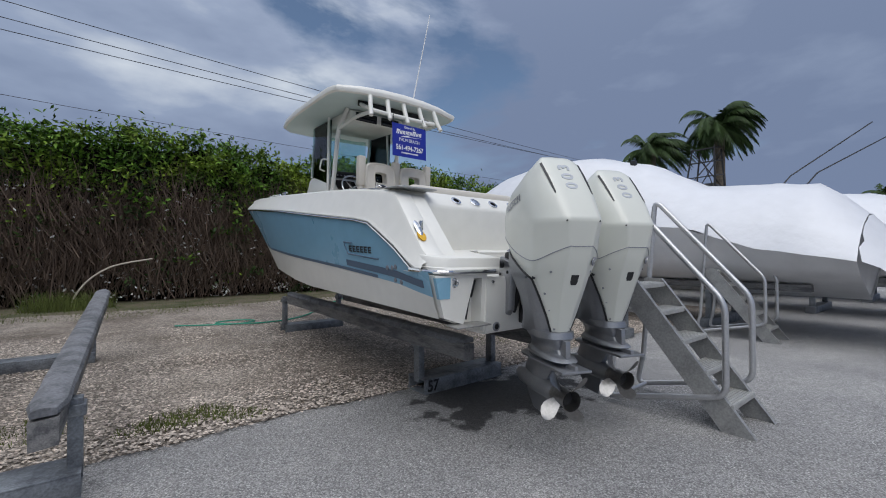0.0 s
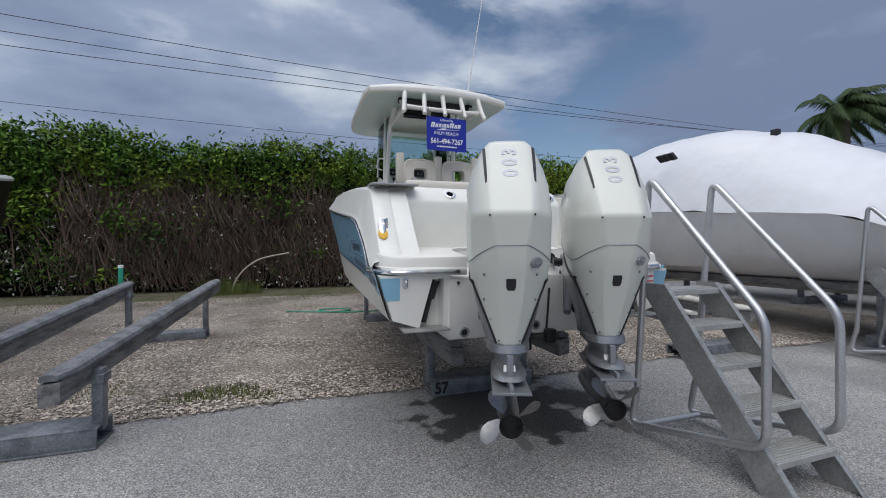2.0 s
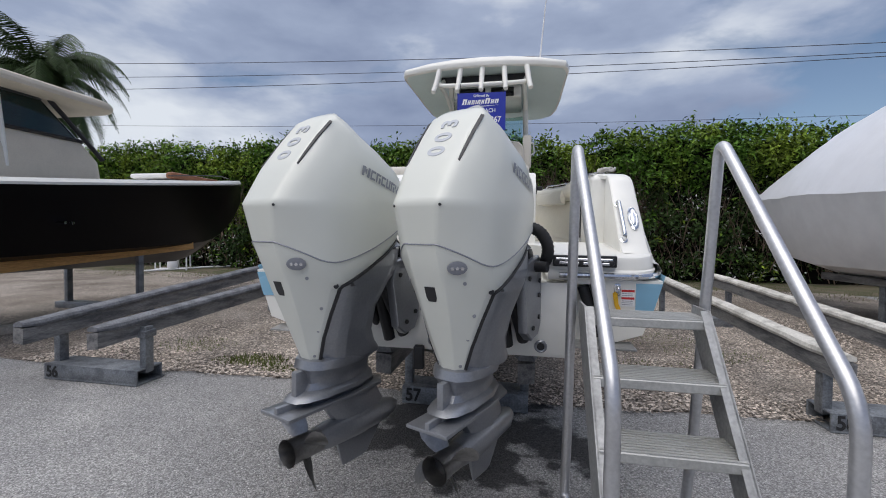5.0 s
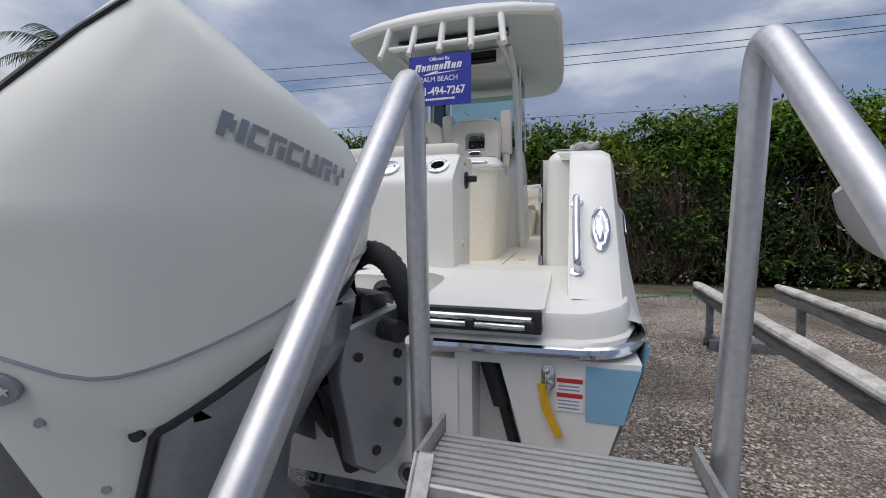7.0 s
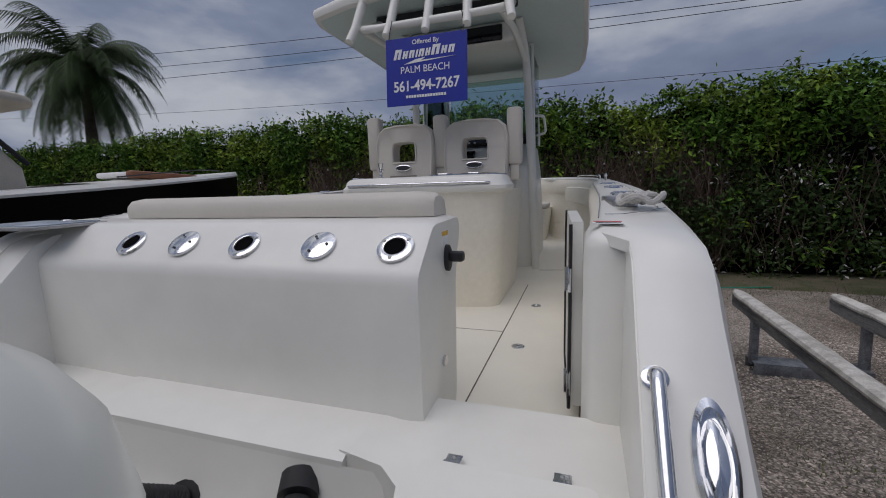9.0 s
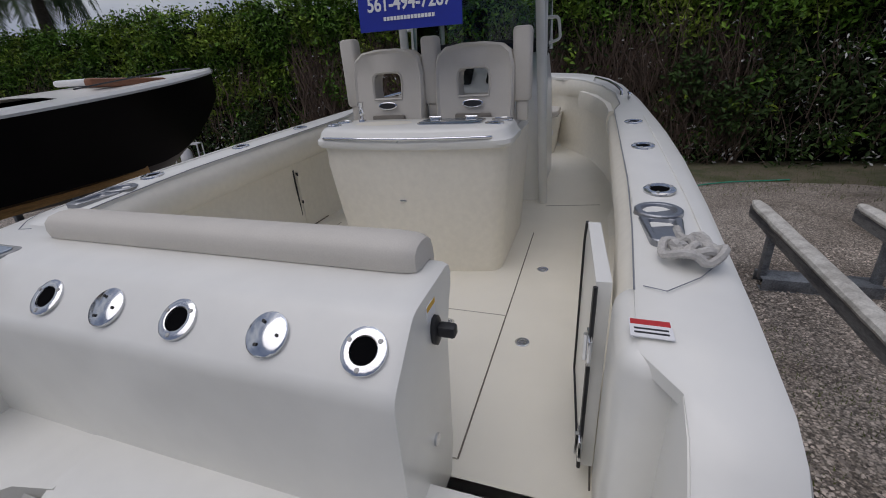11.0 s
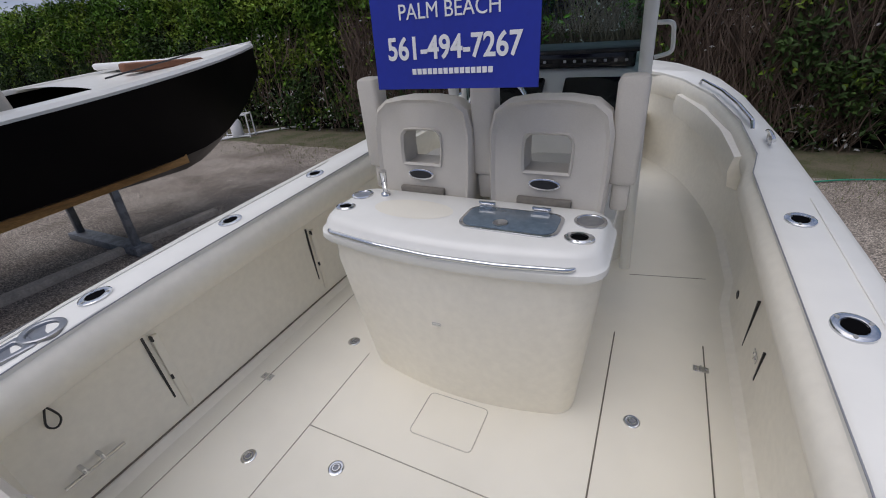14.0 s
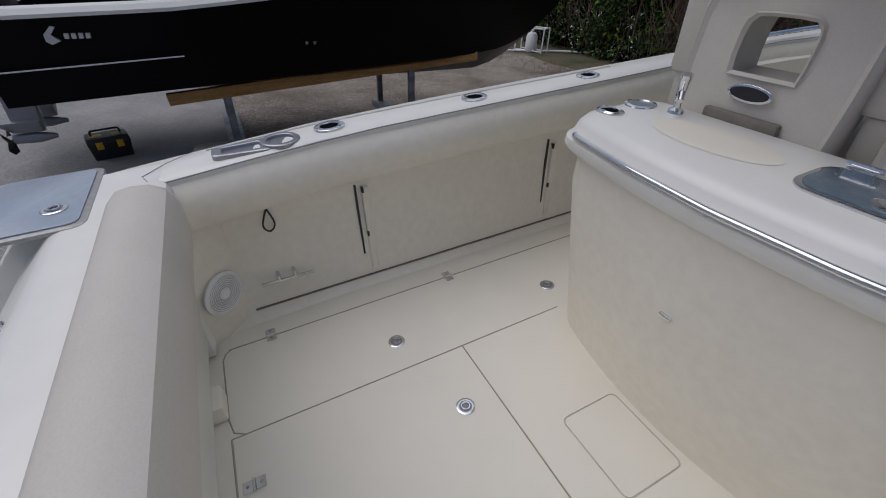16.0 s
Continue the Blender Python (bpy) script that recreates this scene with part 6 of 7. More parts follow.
# ---- palms ----
def palm(x, y, height, crown_r, fronds, seed, droop, wind, label, low=-0.35, leaf=0.26):
    rng = random.Random(seed)
    p = thing("palm_tree", pose(x, y, 0), label, "palm tree", "palms beyond the yard")
    lean = rng.uniform(-0.03, 0.03)
    bm = bmesh.new()
    tube(bm, [(lean * height * t * t, 0, height * t) for t in [i / 10 for i in range(11)]], [0.30 * (1 - 0.4 * i / 10) * (1.0 if i % 2 else 1.06) for i in range(11)], 10)
    part("trunk", bm, BARK, p)
    V, F = [], []
    for k in range(fronds):
        az = 2 * math.pi * k / fronds + rng.uniform(-0.2, 0.2)
        el = rng.uniform(low, 1.25)
        L = crown_r * rng.uniform(0.8, 1.1)
        pt = Vector((lean * height, 0, height))
        d = Vector((math.cos(az) * math.cos(el), math.sin(az) * math.cos(el), math.sin(el)))
        n = 16
        prev = pt
        for i in range(1, n + 1):
            t = i / n
            d = (d + Vector((wind[0] * 0.05, wind[1] * 0.05, -droop * (0.05 + 0.12 * t)))).normalized()
            cur = prev + d * L / n
            side = d.cross(Vector((0, 0, 1)))
            side = side.normalized() if side.length > 0.05 else Vector((1, 0, 0))
            up = side.cross(d)
            b = len(V)
            w = 0.025 * (1.1 - t)
            V += [tuple(prev + side * w), tuple(prev - side * w), tuple(cur - side * w), tuple(cur + side * w)]
            F.append((b, b + 1, b + 2, b + 3))
            if i > 1:
                for s in (-1, 1):
                    for h in (0.0, 0.33, 0.66):
                        o = prev.lerp(cur, h)
                        ll = L * leaf * math.sin(math.pi * min(1, 0.15 + 0.8 * t)) * rng.uniform(0.8, 1.1)
                        tip = o + (side * s * 0.8 + d * 0.55 + Vector((wind[0] * 0.2, 0, -0.45 - rng.random() * 0.4))).normalized() * ll
                        b = len(V)
                        V += [tuple(o), tuple(o + d * 0.07), tuple(tip)]
                        F.append((b, b + 1, b + 2))
            prev = cur
    me = bpy.data.meshes.new("crown")
    me.from_pydata(V, [], F)
    me.materials.append(FROND)
    o = new("crown", me)
    o.parent = p
    o["kind"] = "stuff"


palm(-19.0, 16.6, 8.9, 4.6, 92, 1, 1.5, (0.3, 0), "tall palm with drooping feathery green fronds behind the hedge", -0.8, 0.24)
palm(20.1, 9.4, 6.3, 2.2, 44, 2, 1.3, (1.2, -1.2), "wind blown palm beyond the wrapped boats")
palm(20.6, 6.7, 6.9, 2.0, 60, 5, 1.6, (1.4, -1.0), "tall wind blown palm beyond the wrapped boats")
palm(60, 5.1, 7.4, 2.2, 26, 8, 1.1, (1.2, -1.0), "distant palm far down the yard")

# ---- overhead lines ----
for z0, yy, sl in ((26.4, 59.0, -0.036), (24.8, 59.0, -0.026), (23.7, 59.0, -0.012), (17.5, 60.0, -0.02)):
    ln = thing("overhead_line", Matrix(), "thin dark overhead cable far behind the hedge", "cable", "overhead lines")
    part("cable", tubes([(-160 + 12 * i, yy, z0 + sl * (-160 + 12 * i) + 0.0002 * (-160 + 12 * i) ** 2 - 0.3) for i in range(30)], 0.045 if z0 > 20 else 0.03, 5), CABLE, ln)


# ---- fittings on the boat ----
def fit_part(name, bm, mat, label="", parent=None, smooth=True):
    return part(name, bm, mat, parent or boat, label, smooth)


def disc(bm, m, prof, n=22):
    return lathe(bm, prof, n, m)


def rod_holder(u, v, w, tilt=0.0, lean=0.0, r=0.052, wide=1.0, parent=None, yaw=0.0):
    """Flush steel flange round a near-black disc that paints the shade of the tube."""
    m = pose(u, v, w, tilt, lean, yaw) @ Matrix.Diagonal((1.0, wide, 1.0, 1.0))
    bm = bmesh.new()
    disc(bm, m, [(r, -0.002), (r * 0.98, 0.004), (r * 0.80, 0.008), (r * 0.60, 0.006), (r * 0.55, -0.004)])
    h = fit_part("rod_holder", bm, CHROME, "polished flush rod holder", parent)
    # The disc is flat; its colour stands in for the unlit depth.
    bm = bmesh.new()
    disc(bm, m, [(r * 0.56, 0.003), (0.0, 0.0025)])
    fit_part("bore", bm, BORE, "near-black disc painted for the shade in the tube", h)
    for a in (0.6, 2.7, 4.7):
        bm = bmesh.new()
        disc(bm, m @ pose(r * 0.77 * math.cos(a), r * 0.77 * math.sin(a), 0.006), [(0.006, 0), (0.005, 0.003), (0, 0.003)], 8)
        fit_part("screw", bm, ALUDULL, "", h)
    return h


def cup(u, v, w, r=0.043, parent=None, depth=0.03):
    bm = bmesh.new()
    disc(bm, pose(u, v, w), [(r + 0.010, -0.001), (r + 0.009, 0.004), (r, 0.006), (r - 0.003, 0.001)])
    c = fit_part("cup_holder", bm, CHROME, "steel cup holder", parent)
    # Flat disc near the rim; darker steel stands for the shade down the cup.
    bm = bmesh.new()
    disc(bm, pose(u, v, w), [(r - 0.002, 0.003), (r * 0.85, 0.0028), (0.0, 0.0026)])
    fit_part("cup_floor", bm, TRAY, "cup floor disc darkened for the shade in the cup", c)
    return c


# bench: three rod holders and two caps on the slope
SLOPE = 38.5
for i, u0 in enumerate((-0.49, -0.26, -0.024, 0.232, 0.464)):
    v0, w0 = 0.241, 0.590
    if i % 2 == 0:
        rod_holder(u0, v0, w0, SLOPE, 0, 0.051)
    else:
        bm = bmesh.new()
        disc(bm, pose(u0, v0, w0, SLOPE), [(0.051, -0.002), (0.051, 0.005), (0.047, 0.008), (0.0, 0.0095)])
        cp = fit_part("gauge_cap", bm, CHROME, "mirror polished deck plate")
        for a in (0, 2.1, 4.2):
            bm = bmesh.new()
            disc(bm, pose(u0, v0, w0, SLOPE) @ pose(0.03 * math.cos(a), 0.03 * math.sin(a), 0.010), [(0.004, 0), (0.004, 0.002), (0, 0.002)], 8)
            fit_part("pin_hole", bm, BLACK, "", cp)
# gunwale rod holders and the tray with its cup
for s in (-1, 1):
    for v0 in (1.053, 1.626, 2.2):
        rod_holder(s * 1.066, v0, interp(WT, v0) + 0.004, 2, 0, 0.047, 1.18, yaw=-12 * s)
    wt_ = interp(WT, 0.82)
    bm = bmesh.new()
    disc(bm, pose(s * 1.045, 0.885, interp(WT, 0.885)), [(0.062, -0.004), (0.062, 0.011), (0.058, 0.014), (0.046, 0.014), (0.043, 0.012), (0.040, 0.0035), (0.0, 0.003)], 28)
    tr = fit_part("gunwale_tray", bm, TRAY, "brushed steel cup and phone tray", None, False)
    bm = bmesh.new()
    rings_to(bm, [[(x * (1 + 0.25 * (y - 0.76) / 0.1), y, wt_ + h) for x, y in rrect(hx, hy, rr, 4, 0, 0.765)] for hx, hy, rr, h in ((0.045, 0.088, 0.02, -0.006), (0.045, 0.088, 0.02, 0.009), (0.041, 0.084, 0.018, 0.012), (0.031, 0.062, 0.014, 0.012), (0.028, 0.058, 0.012, 0.010), (0.025, 0.054, 0.010, 0.001))])
    bm.transform(Matrix.Translation((s * 1.045, 0, 0)))
    fit_part("tray_well", bm, TRAY, "rectangular phone well", tr, False)
    # cap joints
    bm = bmesh.new()
    tube(bm, [(s * 0.978, 0.50, 0.652), (s * 1.02, 0.485, 0.653), (s * 1.09, 0.55, 0.656), (s * 1.15, 0.64, 0.659)], 0.0012, 5)
    fit_part("cap_joint", bm, DECAL, "dark joint line")
    bm = bmesh.new()
    tube(bm, [(s * 1.133, v, interp(WT, v) + 0.003) for v in (0.66, 1.0, 1.5, 2.0, 2.4)], 0.0025, 5)
    fit_part("cap_groove", bm, GEL, "fine moulded groove")
    bm = bmesh.new()
    tube(bm, [(s * (interp(HI, v) - 0.001), v, interp(WT, v) - 0.003) for v in (0.5, 0.8, 1.2, 1.8, 2.3, 2.65, 2.9, 3.5, 4.2)], 0.0022, 5)
    fit_part("liner_joint", bm, DECAL, "thin grey joint")
    # cleats forward
    bm = bmesh.new()
    for v0 in (3.05,):
        tube(bm, bend([(s * 1.09, v0 - 0.09, 0.775), (s * 1.09, v0 - 0.04, 0.785), (s * 1.09, v0 + 0.04, 0.785), (s * 1.09, v0 + 0.09, 0.775)], 0.02), 0.010, 8)
        tube(bm, [(s * 1.09, v0 - 0.03, 0.73), (s * 1.09, v0 - 0.03, 0.785)], 0.008, 8)
        tube(bm, [(s * 1.09, v0 + 0.03, 0.73), (s * 1.09, v0 + 0.03, 0.785)], 0.008, 8)
    fit_part("cleat", bm, CHROME, "steel mooring cleat")
    # bow grab rail
    bm = bmesh.new()
    tube(bm, bend([(s * (interp(HI, v) + 0.03), v, interp(WT, v) + h) for v, h in ((3.3, 0.0), (3.34, 0.035), (3.7, 0.04), (4.1, 0.04), (4.5, 0.04), (4.54, 0.0))], 0.03), 0.011, 8)
    fit_part("bow_rail", bm, CHROME, "low steel bow rail")

# sole hatches: fine joints, lifting rings and hinges
JOINT = material("sole_joint", (0.17, 0.15, 0.12), 0.8)
FAINTER = material("fainter_joint", (0.56, 0.53, 0.46), 0.8)
FAINT = material("faint_joint", (0.40, 0.37, 0.31), 0.8)


def joint(pts, mat, r=0.0035):
    bm = bmesh.new()
    tube(bm, [(u, v, 0.0005) for u, v in pts], r, 4)
    fit_part("hatch_joint", bm, mat, "fine joint between sole panels")


joint([(-0.53, 0.50), (-0.53, 1.72)], FAINT, 0.0025)
joint([(0.547, 0.50), (0.547, 1.5), (0.545, 2.28)], JOINT, 0.003)
joint([(0.922, 0.50), (0.922, 2.31)], JOINT, 0.0028)
joint([(-0.53, 1.283), (0.545, 1.283)], FAINT, 0.0025)
joint([(-0.905, 0.52), (-0.905, 2.25)], FAINT, 0.003)
joint([(-0.905, 0.53), (-0.89, 0.508), (-0.86, 0.498), (-0.60, 0.498), (-0.55, 0.508), (-0.53, 0.54)], FAINT, 0.0025)
joint([(-0.53, 0.50), (0.547, 0.50)], FAINT, 0.003)
joint([(0.57, 2.826), (0.96, 2.90)], FAINT, 0.003)
hq = rrect(0.131, 0.105, 0.02, 3, 0.0, 1.515)
joint(hq + hq[:1], FAINTER, 0.0025)


def lift_ring(u, v, w=0.0, mat=CHROME):
    bm = bmesh.new()
    disc(bm, pose(u, v, w), [(0.030, 0.0), (0.030, 0.003), (0.026, 0.005), (0.020, 0.004), (0.018, 0.001)])
    r = fit_part("lift_ring", bm, mat, "flush steel lifting ring")
    bm = bmesh.new()
    disc(bm, pose(u, v, w), [(0.019, 0.0022), (0.0, 0.002)])
    fit_part("ring_recess", bm, DECAL, "dark ring recess", r)
    bm = bmesh.new()
    tube(bm, [(u + 0.013 * math.cos(a * math.pi / 6), v + 0.013 * math.sin(a * math.pi / 6), w + 0.005) for a in range(13)], 0.003, 6)
    fit_part("ring", bm, mat, "", r)


for u0, v0 in ((-0.659, 1.078), (-0.306, 1.171), (-0.654, 1.767), (0.659, 1.77), (0.30, 1.172), (0.648, 1.104)):
    lift_ring(u0, v0)


def hinge(m, mat=CHROME):
    bm = bmesh.new()
    box(bm, -0.017, 0.017, -0.03, 0.03, 0, 0.004, 0.001, 1, m=m)
    tube(bm, [m @ Vector((-0.018, 0, 0.004)), m @ Vector((0.018, 0, 0.004))], 0.005, 6)
    h = fit_part("hinge", bm, mat, "small steel hinge")
    for y in (-0.018, 0.018):
        bm = bmesh.new()
        disc(bm, m @ pose(0, y, 0.004), [(0.005, 0), (0.004, 0.0015), (0, 0.0015)], 8)
        fit_part("screw", bm, ALUDULL, "", h)


for u0, v0, yw in ((-0.91, 0.669, 90), (-0.905, 1.418, 90), (0.906, 2.151, 90), (0.908, 1.42, 90), (-0.362, 0.545, 0)):
    hinge(pose(u0, v0, 0.001, 0, 0, yw))

# port wall: lockers, gasket lines, loop, toe rail, speaker
WALL = -1.068
for v0, w0, w1 in ((1.107, 0.13, 0.453), (2.027, 0.126, 0.46)):
    fit_part("door_gasket", boxes(WALL - 0.004, WALL + 0.006, v0 - 0.004, v0 + 0.004, w0, w1), BLACK, "black locker gasket", smooth=False)
    fit_part("door_post", boxes(WALL - 0.004, WALL + 0.014, v0 + 0.022, v0 + 0.052, 0.03, 0.44, 0.006), LINER)
    for w in (w0 + 0.10, w0 + 0.30):
        fit_part("catch", boxes(WALL, WALL + 0.016, v0 + 0.022, v0 + 0.030, w - 0.012, w + 0.012, 0.001, 1), BLACK)
    hinge(pose(WALL + 0.012, v0 + 0.04, 0.012, 0, 90, 0))
bm = bmesh.new()
tube(bm, [(-1.045, 0.64, 0.03), (-1.045, 1.1, 0.03), (-1.045, 1.7, 0.03), (-1.045, 2.3, 0.03)], 0.0045, 5)
fit_part("locker_joint", bm, JOINT, "dark joint below the lockers")
bm = bmesh.new()
tube(bm, smooth_path([(WALL + 0.004, 0.787, 0.452), (WALL + 0.01, 0.77, 0.42), (WALL + 0.012, 0.752, 0.375), (WALL + 0.012, 0.775, 0.347), (WALL + 0.012, 0.80, 0.375), (WALL + 0.01, 0.79, 0.42), (WALL + 0.004, 0.777, 0.452)], 2), 0.0035, 6)
fit_part("bungee_loop", bm, BLACK, "black bungee loop")
bm = bmesh.new()
tube(bm, [(WALL + 0.035, 0.69, 0.145), (WALL + 0.035, 0.885, 0.143)], 0.007, 8)
for v0 in (0.755, 0.815):
    tube(bm, [(WALL, v0, 0.165), (WALL + 0.03, v0, 0.158), (WALL + 0.035, v0, 0.145)], 0.008, 8)
fit_part("toe_rail", bm, CHROME, "short steel toe rail")
bm = bmesh.new()
rings_to(bm, [[(-1.085, 0.64, w), (-1.068, 0.63, w), (-1.035, 0.595, w), (-0.975, 0.525, w), (-0.95, 0.48, w), (-1.085, 0.48, w)] for w in (0.0, 0.46)])
fit_part("corner_panel", bm, LINER, "cream corner panel")
spm = pose(-1.003, 0.562, 0.185, 0, 90, 42)
bm = bmesh.new()
disc(bm, spm, [(0.083, 0.0), (0.083, 0.010), (0.074, 0.016), (0.070, 0.012), (0.02, 0.010), (0.016, 0.016), (0.0, 0.017)], 28)
sp = fit_part("speaker", bm, WHITE, "round white cockpit speaker")
for k in range(6):
    bm = bmesh.new()
    rr = 0.026 + 0.008 * k
    tube(bm, [spm @ Vector((rr * math.cos(a * math.pi / 14), rr * math.sin(a * math.pi / 14), 0.0115)) for a in range(29)], 0.0018, 4)
    fit_part("grille_ring", bm, ALU, "", sp)
fit_part("door_stay", boxes(-0.70, -0.60, 0.40, 0.50, 0.0, 0.07, 0.01), LINER)
# bait well lid on the port quarter
bm = bmesh.new()
slab(bm, rrect(0.19, 0.13, 0.03, 4, -0.975, 0.25), 0.640, 0.652, 0.004)
lid = fit_part("bait_well_frame", bm, ALUDULL, "steel frame of the bait well lid")
bm = bmesh.new()
slab(bm, rrect(0.172, 0.113, 0.025, 4, -0.975, 0.25), 0.652, 0.656, 0.001)
fit_part("bait_well_lid", bm, material("frosted_blue_lid", (0.36, 0.42, 0.50), 0.22, vary=0.06), "frosted blue-grey lid", lid)
lift_ring(-0.90, 0.30, 0.656)

# leaning post top: sink, faucet, live lid, cups
bm = bmesh.new()
disc(bm, pose(-0.205, 1.775, 0.7975) @ Matrix.Diagonal((1.55, 0.74, 1, 1)), [(0.106, 0.0005), (0.100, 0.0012), (0.06, 0.0006), (0.0, 0.0003)], 30)
fit_part("sink_bowl", bm, DECK, "shallow cream sink", post)
cup(-0.482, 1.845, 0.7965, 0.036, post)
rod_holder(-0.478, 1.722, 0.797, 0, 0, 0.042, 0.8, post)
cup(0.427, 1.84, 0.7965, 0.043, post)
rod_holder(0.413, 1.715, 0.797, 0, 0, 0.047, 0.8, post)
bm = bmesh.new()
slab(bm, rrect(0.172, 0.088, 0.05, 5, 0.178, 1.772), 0.797, 0.803, 0.002)
lf = fit_part("lid_frame", bm, CHROME, "steel lid frame", post)
bm = bmesh.new()
slab(bm, rrect(0.160, 0.077, 0.045, 5, 0.178, 1.772), 0.803, 0.806, 0.0005)
fit_part("lid_pane", bm, material("tinted_lid_pane", (0.12, 0.16, 0.20), 0.10, vary=0.15, scale=7), "dark tinted lid pane", lf)
for u0 in (0.06, 0.26):
    bm = bmesh.new()
    box(bm, u0 - 0.025, u0 + 0.025, 1.848, 1.885, 0.800, 0.810, 0.002)
    tube(bm, [(u0 - 0.032, 1.866, 0.812), (u0 + 0.032, 1.866, 0.812)], 0.006, 8)
    fit_part("lid_hinge", bm, CHROME, "steel lid hinge", post)
bm = bmesh.new()
disc(bm, pose(0.155, 1.73, 0.806), [(0.026, 0), (0.026, 0.004), (0.02, 0.006), (0.0, 0.006)], 20)
fit_part("lid_latch", bm, CHROME, "round steel latch", post)
bm = bmesh.new()
disc(bm, pose(-0.385, 1.872, 0.797), [(0.022, 0), (0.020, 0.008), (0.010, 0.014), (0.009, 0.03), (0.012, 0.034), (0.012, 0.05), (0.009, 0.055), (0.0, 0.056)], 16)
tube(bm, [(-0.385, 1.872, 0.845), (-0.38, 1.865, 0.90)], [0.011, 0.017], 12)
tube(bm, [(-0.385, 1.868, 0.85), (-0.36, 1.84, 0.86), (-0.345, 1.82, 0.845)], 0.007, 8)
fit_part("faucet", bm, CHROME, "small chrome faucet", post)
fit_part("cabinet_latch", boxes(-0.068, -0.032, 1.580, 1.595, 0.424, 0.436, 0.003), CHROME, "small latch", post)
bm = bmesh.new()
tube(bm, [(-0.035, 1.565, 0.73), (-0.035, 1.547, 0.752)], 0.007, 6)
fit_part("rail_bracket", bm, CHROME, "", post)
for u0 in (-0.49, 0.44):
    bm = bmesh.new()
    tube(bm, [(u0, 2.10, 0.08), (u0, 2.10, 0.62)], 0.004, 5)
    fit_part("side_joint", bm, FAINT, "fine side door joint", post)

# platform: hatch lid, hinges, stowed ladder, handle, pop-up cleat
bm = bmesh.new()
rings_to(bm, [[(u, v, 0.154 + 0.075 * min(0.0, v) + h) for u, v in rrect(0.178, 0.232, 0.02, 3, 0.782, -0.20)] for h in (-0.03, 0.006, 0.011)])
fit_part("ladder_hatch", bm, GEL, "white ladder hatch lid")
for u0 in (0.667, 0.893):
    hinge(pose(u0, 0.036, 0.157))
# Solid black block at the platform lip stands for the shaded ladder opening.
lad = boxes(0.625, 0.955, -0.452, -0.36, 0.070, 0.131, 0.004)
fit_part("ladder_recess_shade", lad, BLACK, "black block for the shade in the ladder recess")
for dz in (0.092, 0.112):
    bm = bmesh.new()
    tube(bm, [(0.64, -0.458, dz), (0.93, -0.458, dz - 0.003)], 0.009, 10)
    fit_part("ladder_tube", bm, CHROME, "folded steel boarding ladder")
for u0 in (0.645, 0.77, 0.925):
    fit_part("ladder_knob", boxes(u0 - 0.012, u0 + 0.012, -0.475, -0.45, 0.080, 0.108, 0.006), BLACK)


def fin(u, w, off=0.0):
    """Place on the sloping face of the starboard quarter."""
    t = (w - 0.185) / (0.562 - 0.185)
    return Vector((u, -0.2 + 0.35 * t - off * 0.73, w + off * 0.68))


bm = bmesh.new()
tube(bm, bend([fin(1.04, 0.41), fin(1.04, 0.41, 0.045), fin(1.040, 0.30, 0.05), fin(1.043, 0.20, 0.045), fin(1.045, 0.20)], 0.035), 0.012, 12)
fit_part("boarding_handle", bm, CHROME, "polished boarding handle")
for w in (0.41, 0.20):
    bm = bmesh.new()
    q = fin(1.042, w)
    disc(bm, Matrix.Translation(q) @ Euler((radians(47), 0, 0)).to_matrix().to_4x4(), [(0.022, 0), (0.022, 0.006), (0.014, 0.010)], 16)
    fit_part("handle_flange", bm, CHROME)
om = Matrix.Translation(fin(1.115, 0.324, 0.004)) @ Euler((radians(47), 0, 0)).to_matrix().to_4x4() @ Matrix.Diagonal((0.36, 1.1, 1, 1))
bm = bmesh.new()
disc(bm, om, [(0.085, -0.002), (0.085, 0.006), (0.070, 0.012), (0.062, 0.007), (0.055, 0.006), (0.04, 0.016), (0.0, 0.02)], 28)
fit_part("pop_up_cleat", bm, CHROME, "oval polished pull-up cleat")
for w0, sx, mat, nm in ((0.315, 0.34, CHROME, "pop_up_cleat"), (0.262, 0.42, YELL, "fish_sticker")):
    bm = bmesh.new()
    disc(bm, Matrix.Translation(fin(-1.125, w0, 0.006)) @ Euler((radians(47), 0, 0)).to_matrix().to_4x4() @ Matrix.Diagonal((sx, 1.0 if mat is CHROME else 0.62, 1, 1)), [(0.08, -0.004), (0.08, 0.006), (0.06, 0.012 if mat is CHROME else 0.007), (0.0, 0.014 if mat is CHROME else 0.0075)], 24)
    fit_part(nm, bm, mat, "yellow oval sticker" if mat is YELL else "oval polished pull-up cleat")
# port hook with yellow tag
bm = bmesh.new()
box(bm, -1.11, -1.08, -0.09, -0.06, 0.30, 0.38, 0.008)
fit_part("port_eye", bm, CHROME, "steel lifting eye")
bm = bmesh.new()
rings_to(bm, [[(u, -0.12 + 0.9 * (z - 0.26), z) for u, z in ((-1.13, 0.33), (-1.08, 0.33), (-1.07, 0.25), (-1.14, 0.25))], [(u, -0.125 + 0.9 * (z - 0.26), z) for u, z in ((-1.13, 0.33), (-1.08, 0.33), (-1.07, 0.25), (-1.14, 0.25))]])
fit_part("tag", bm, YELL, "yellow plastic tag", smooth=False)
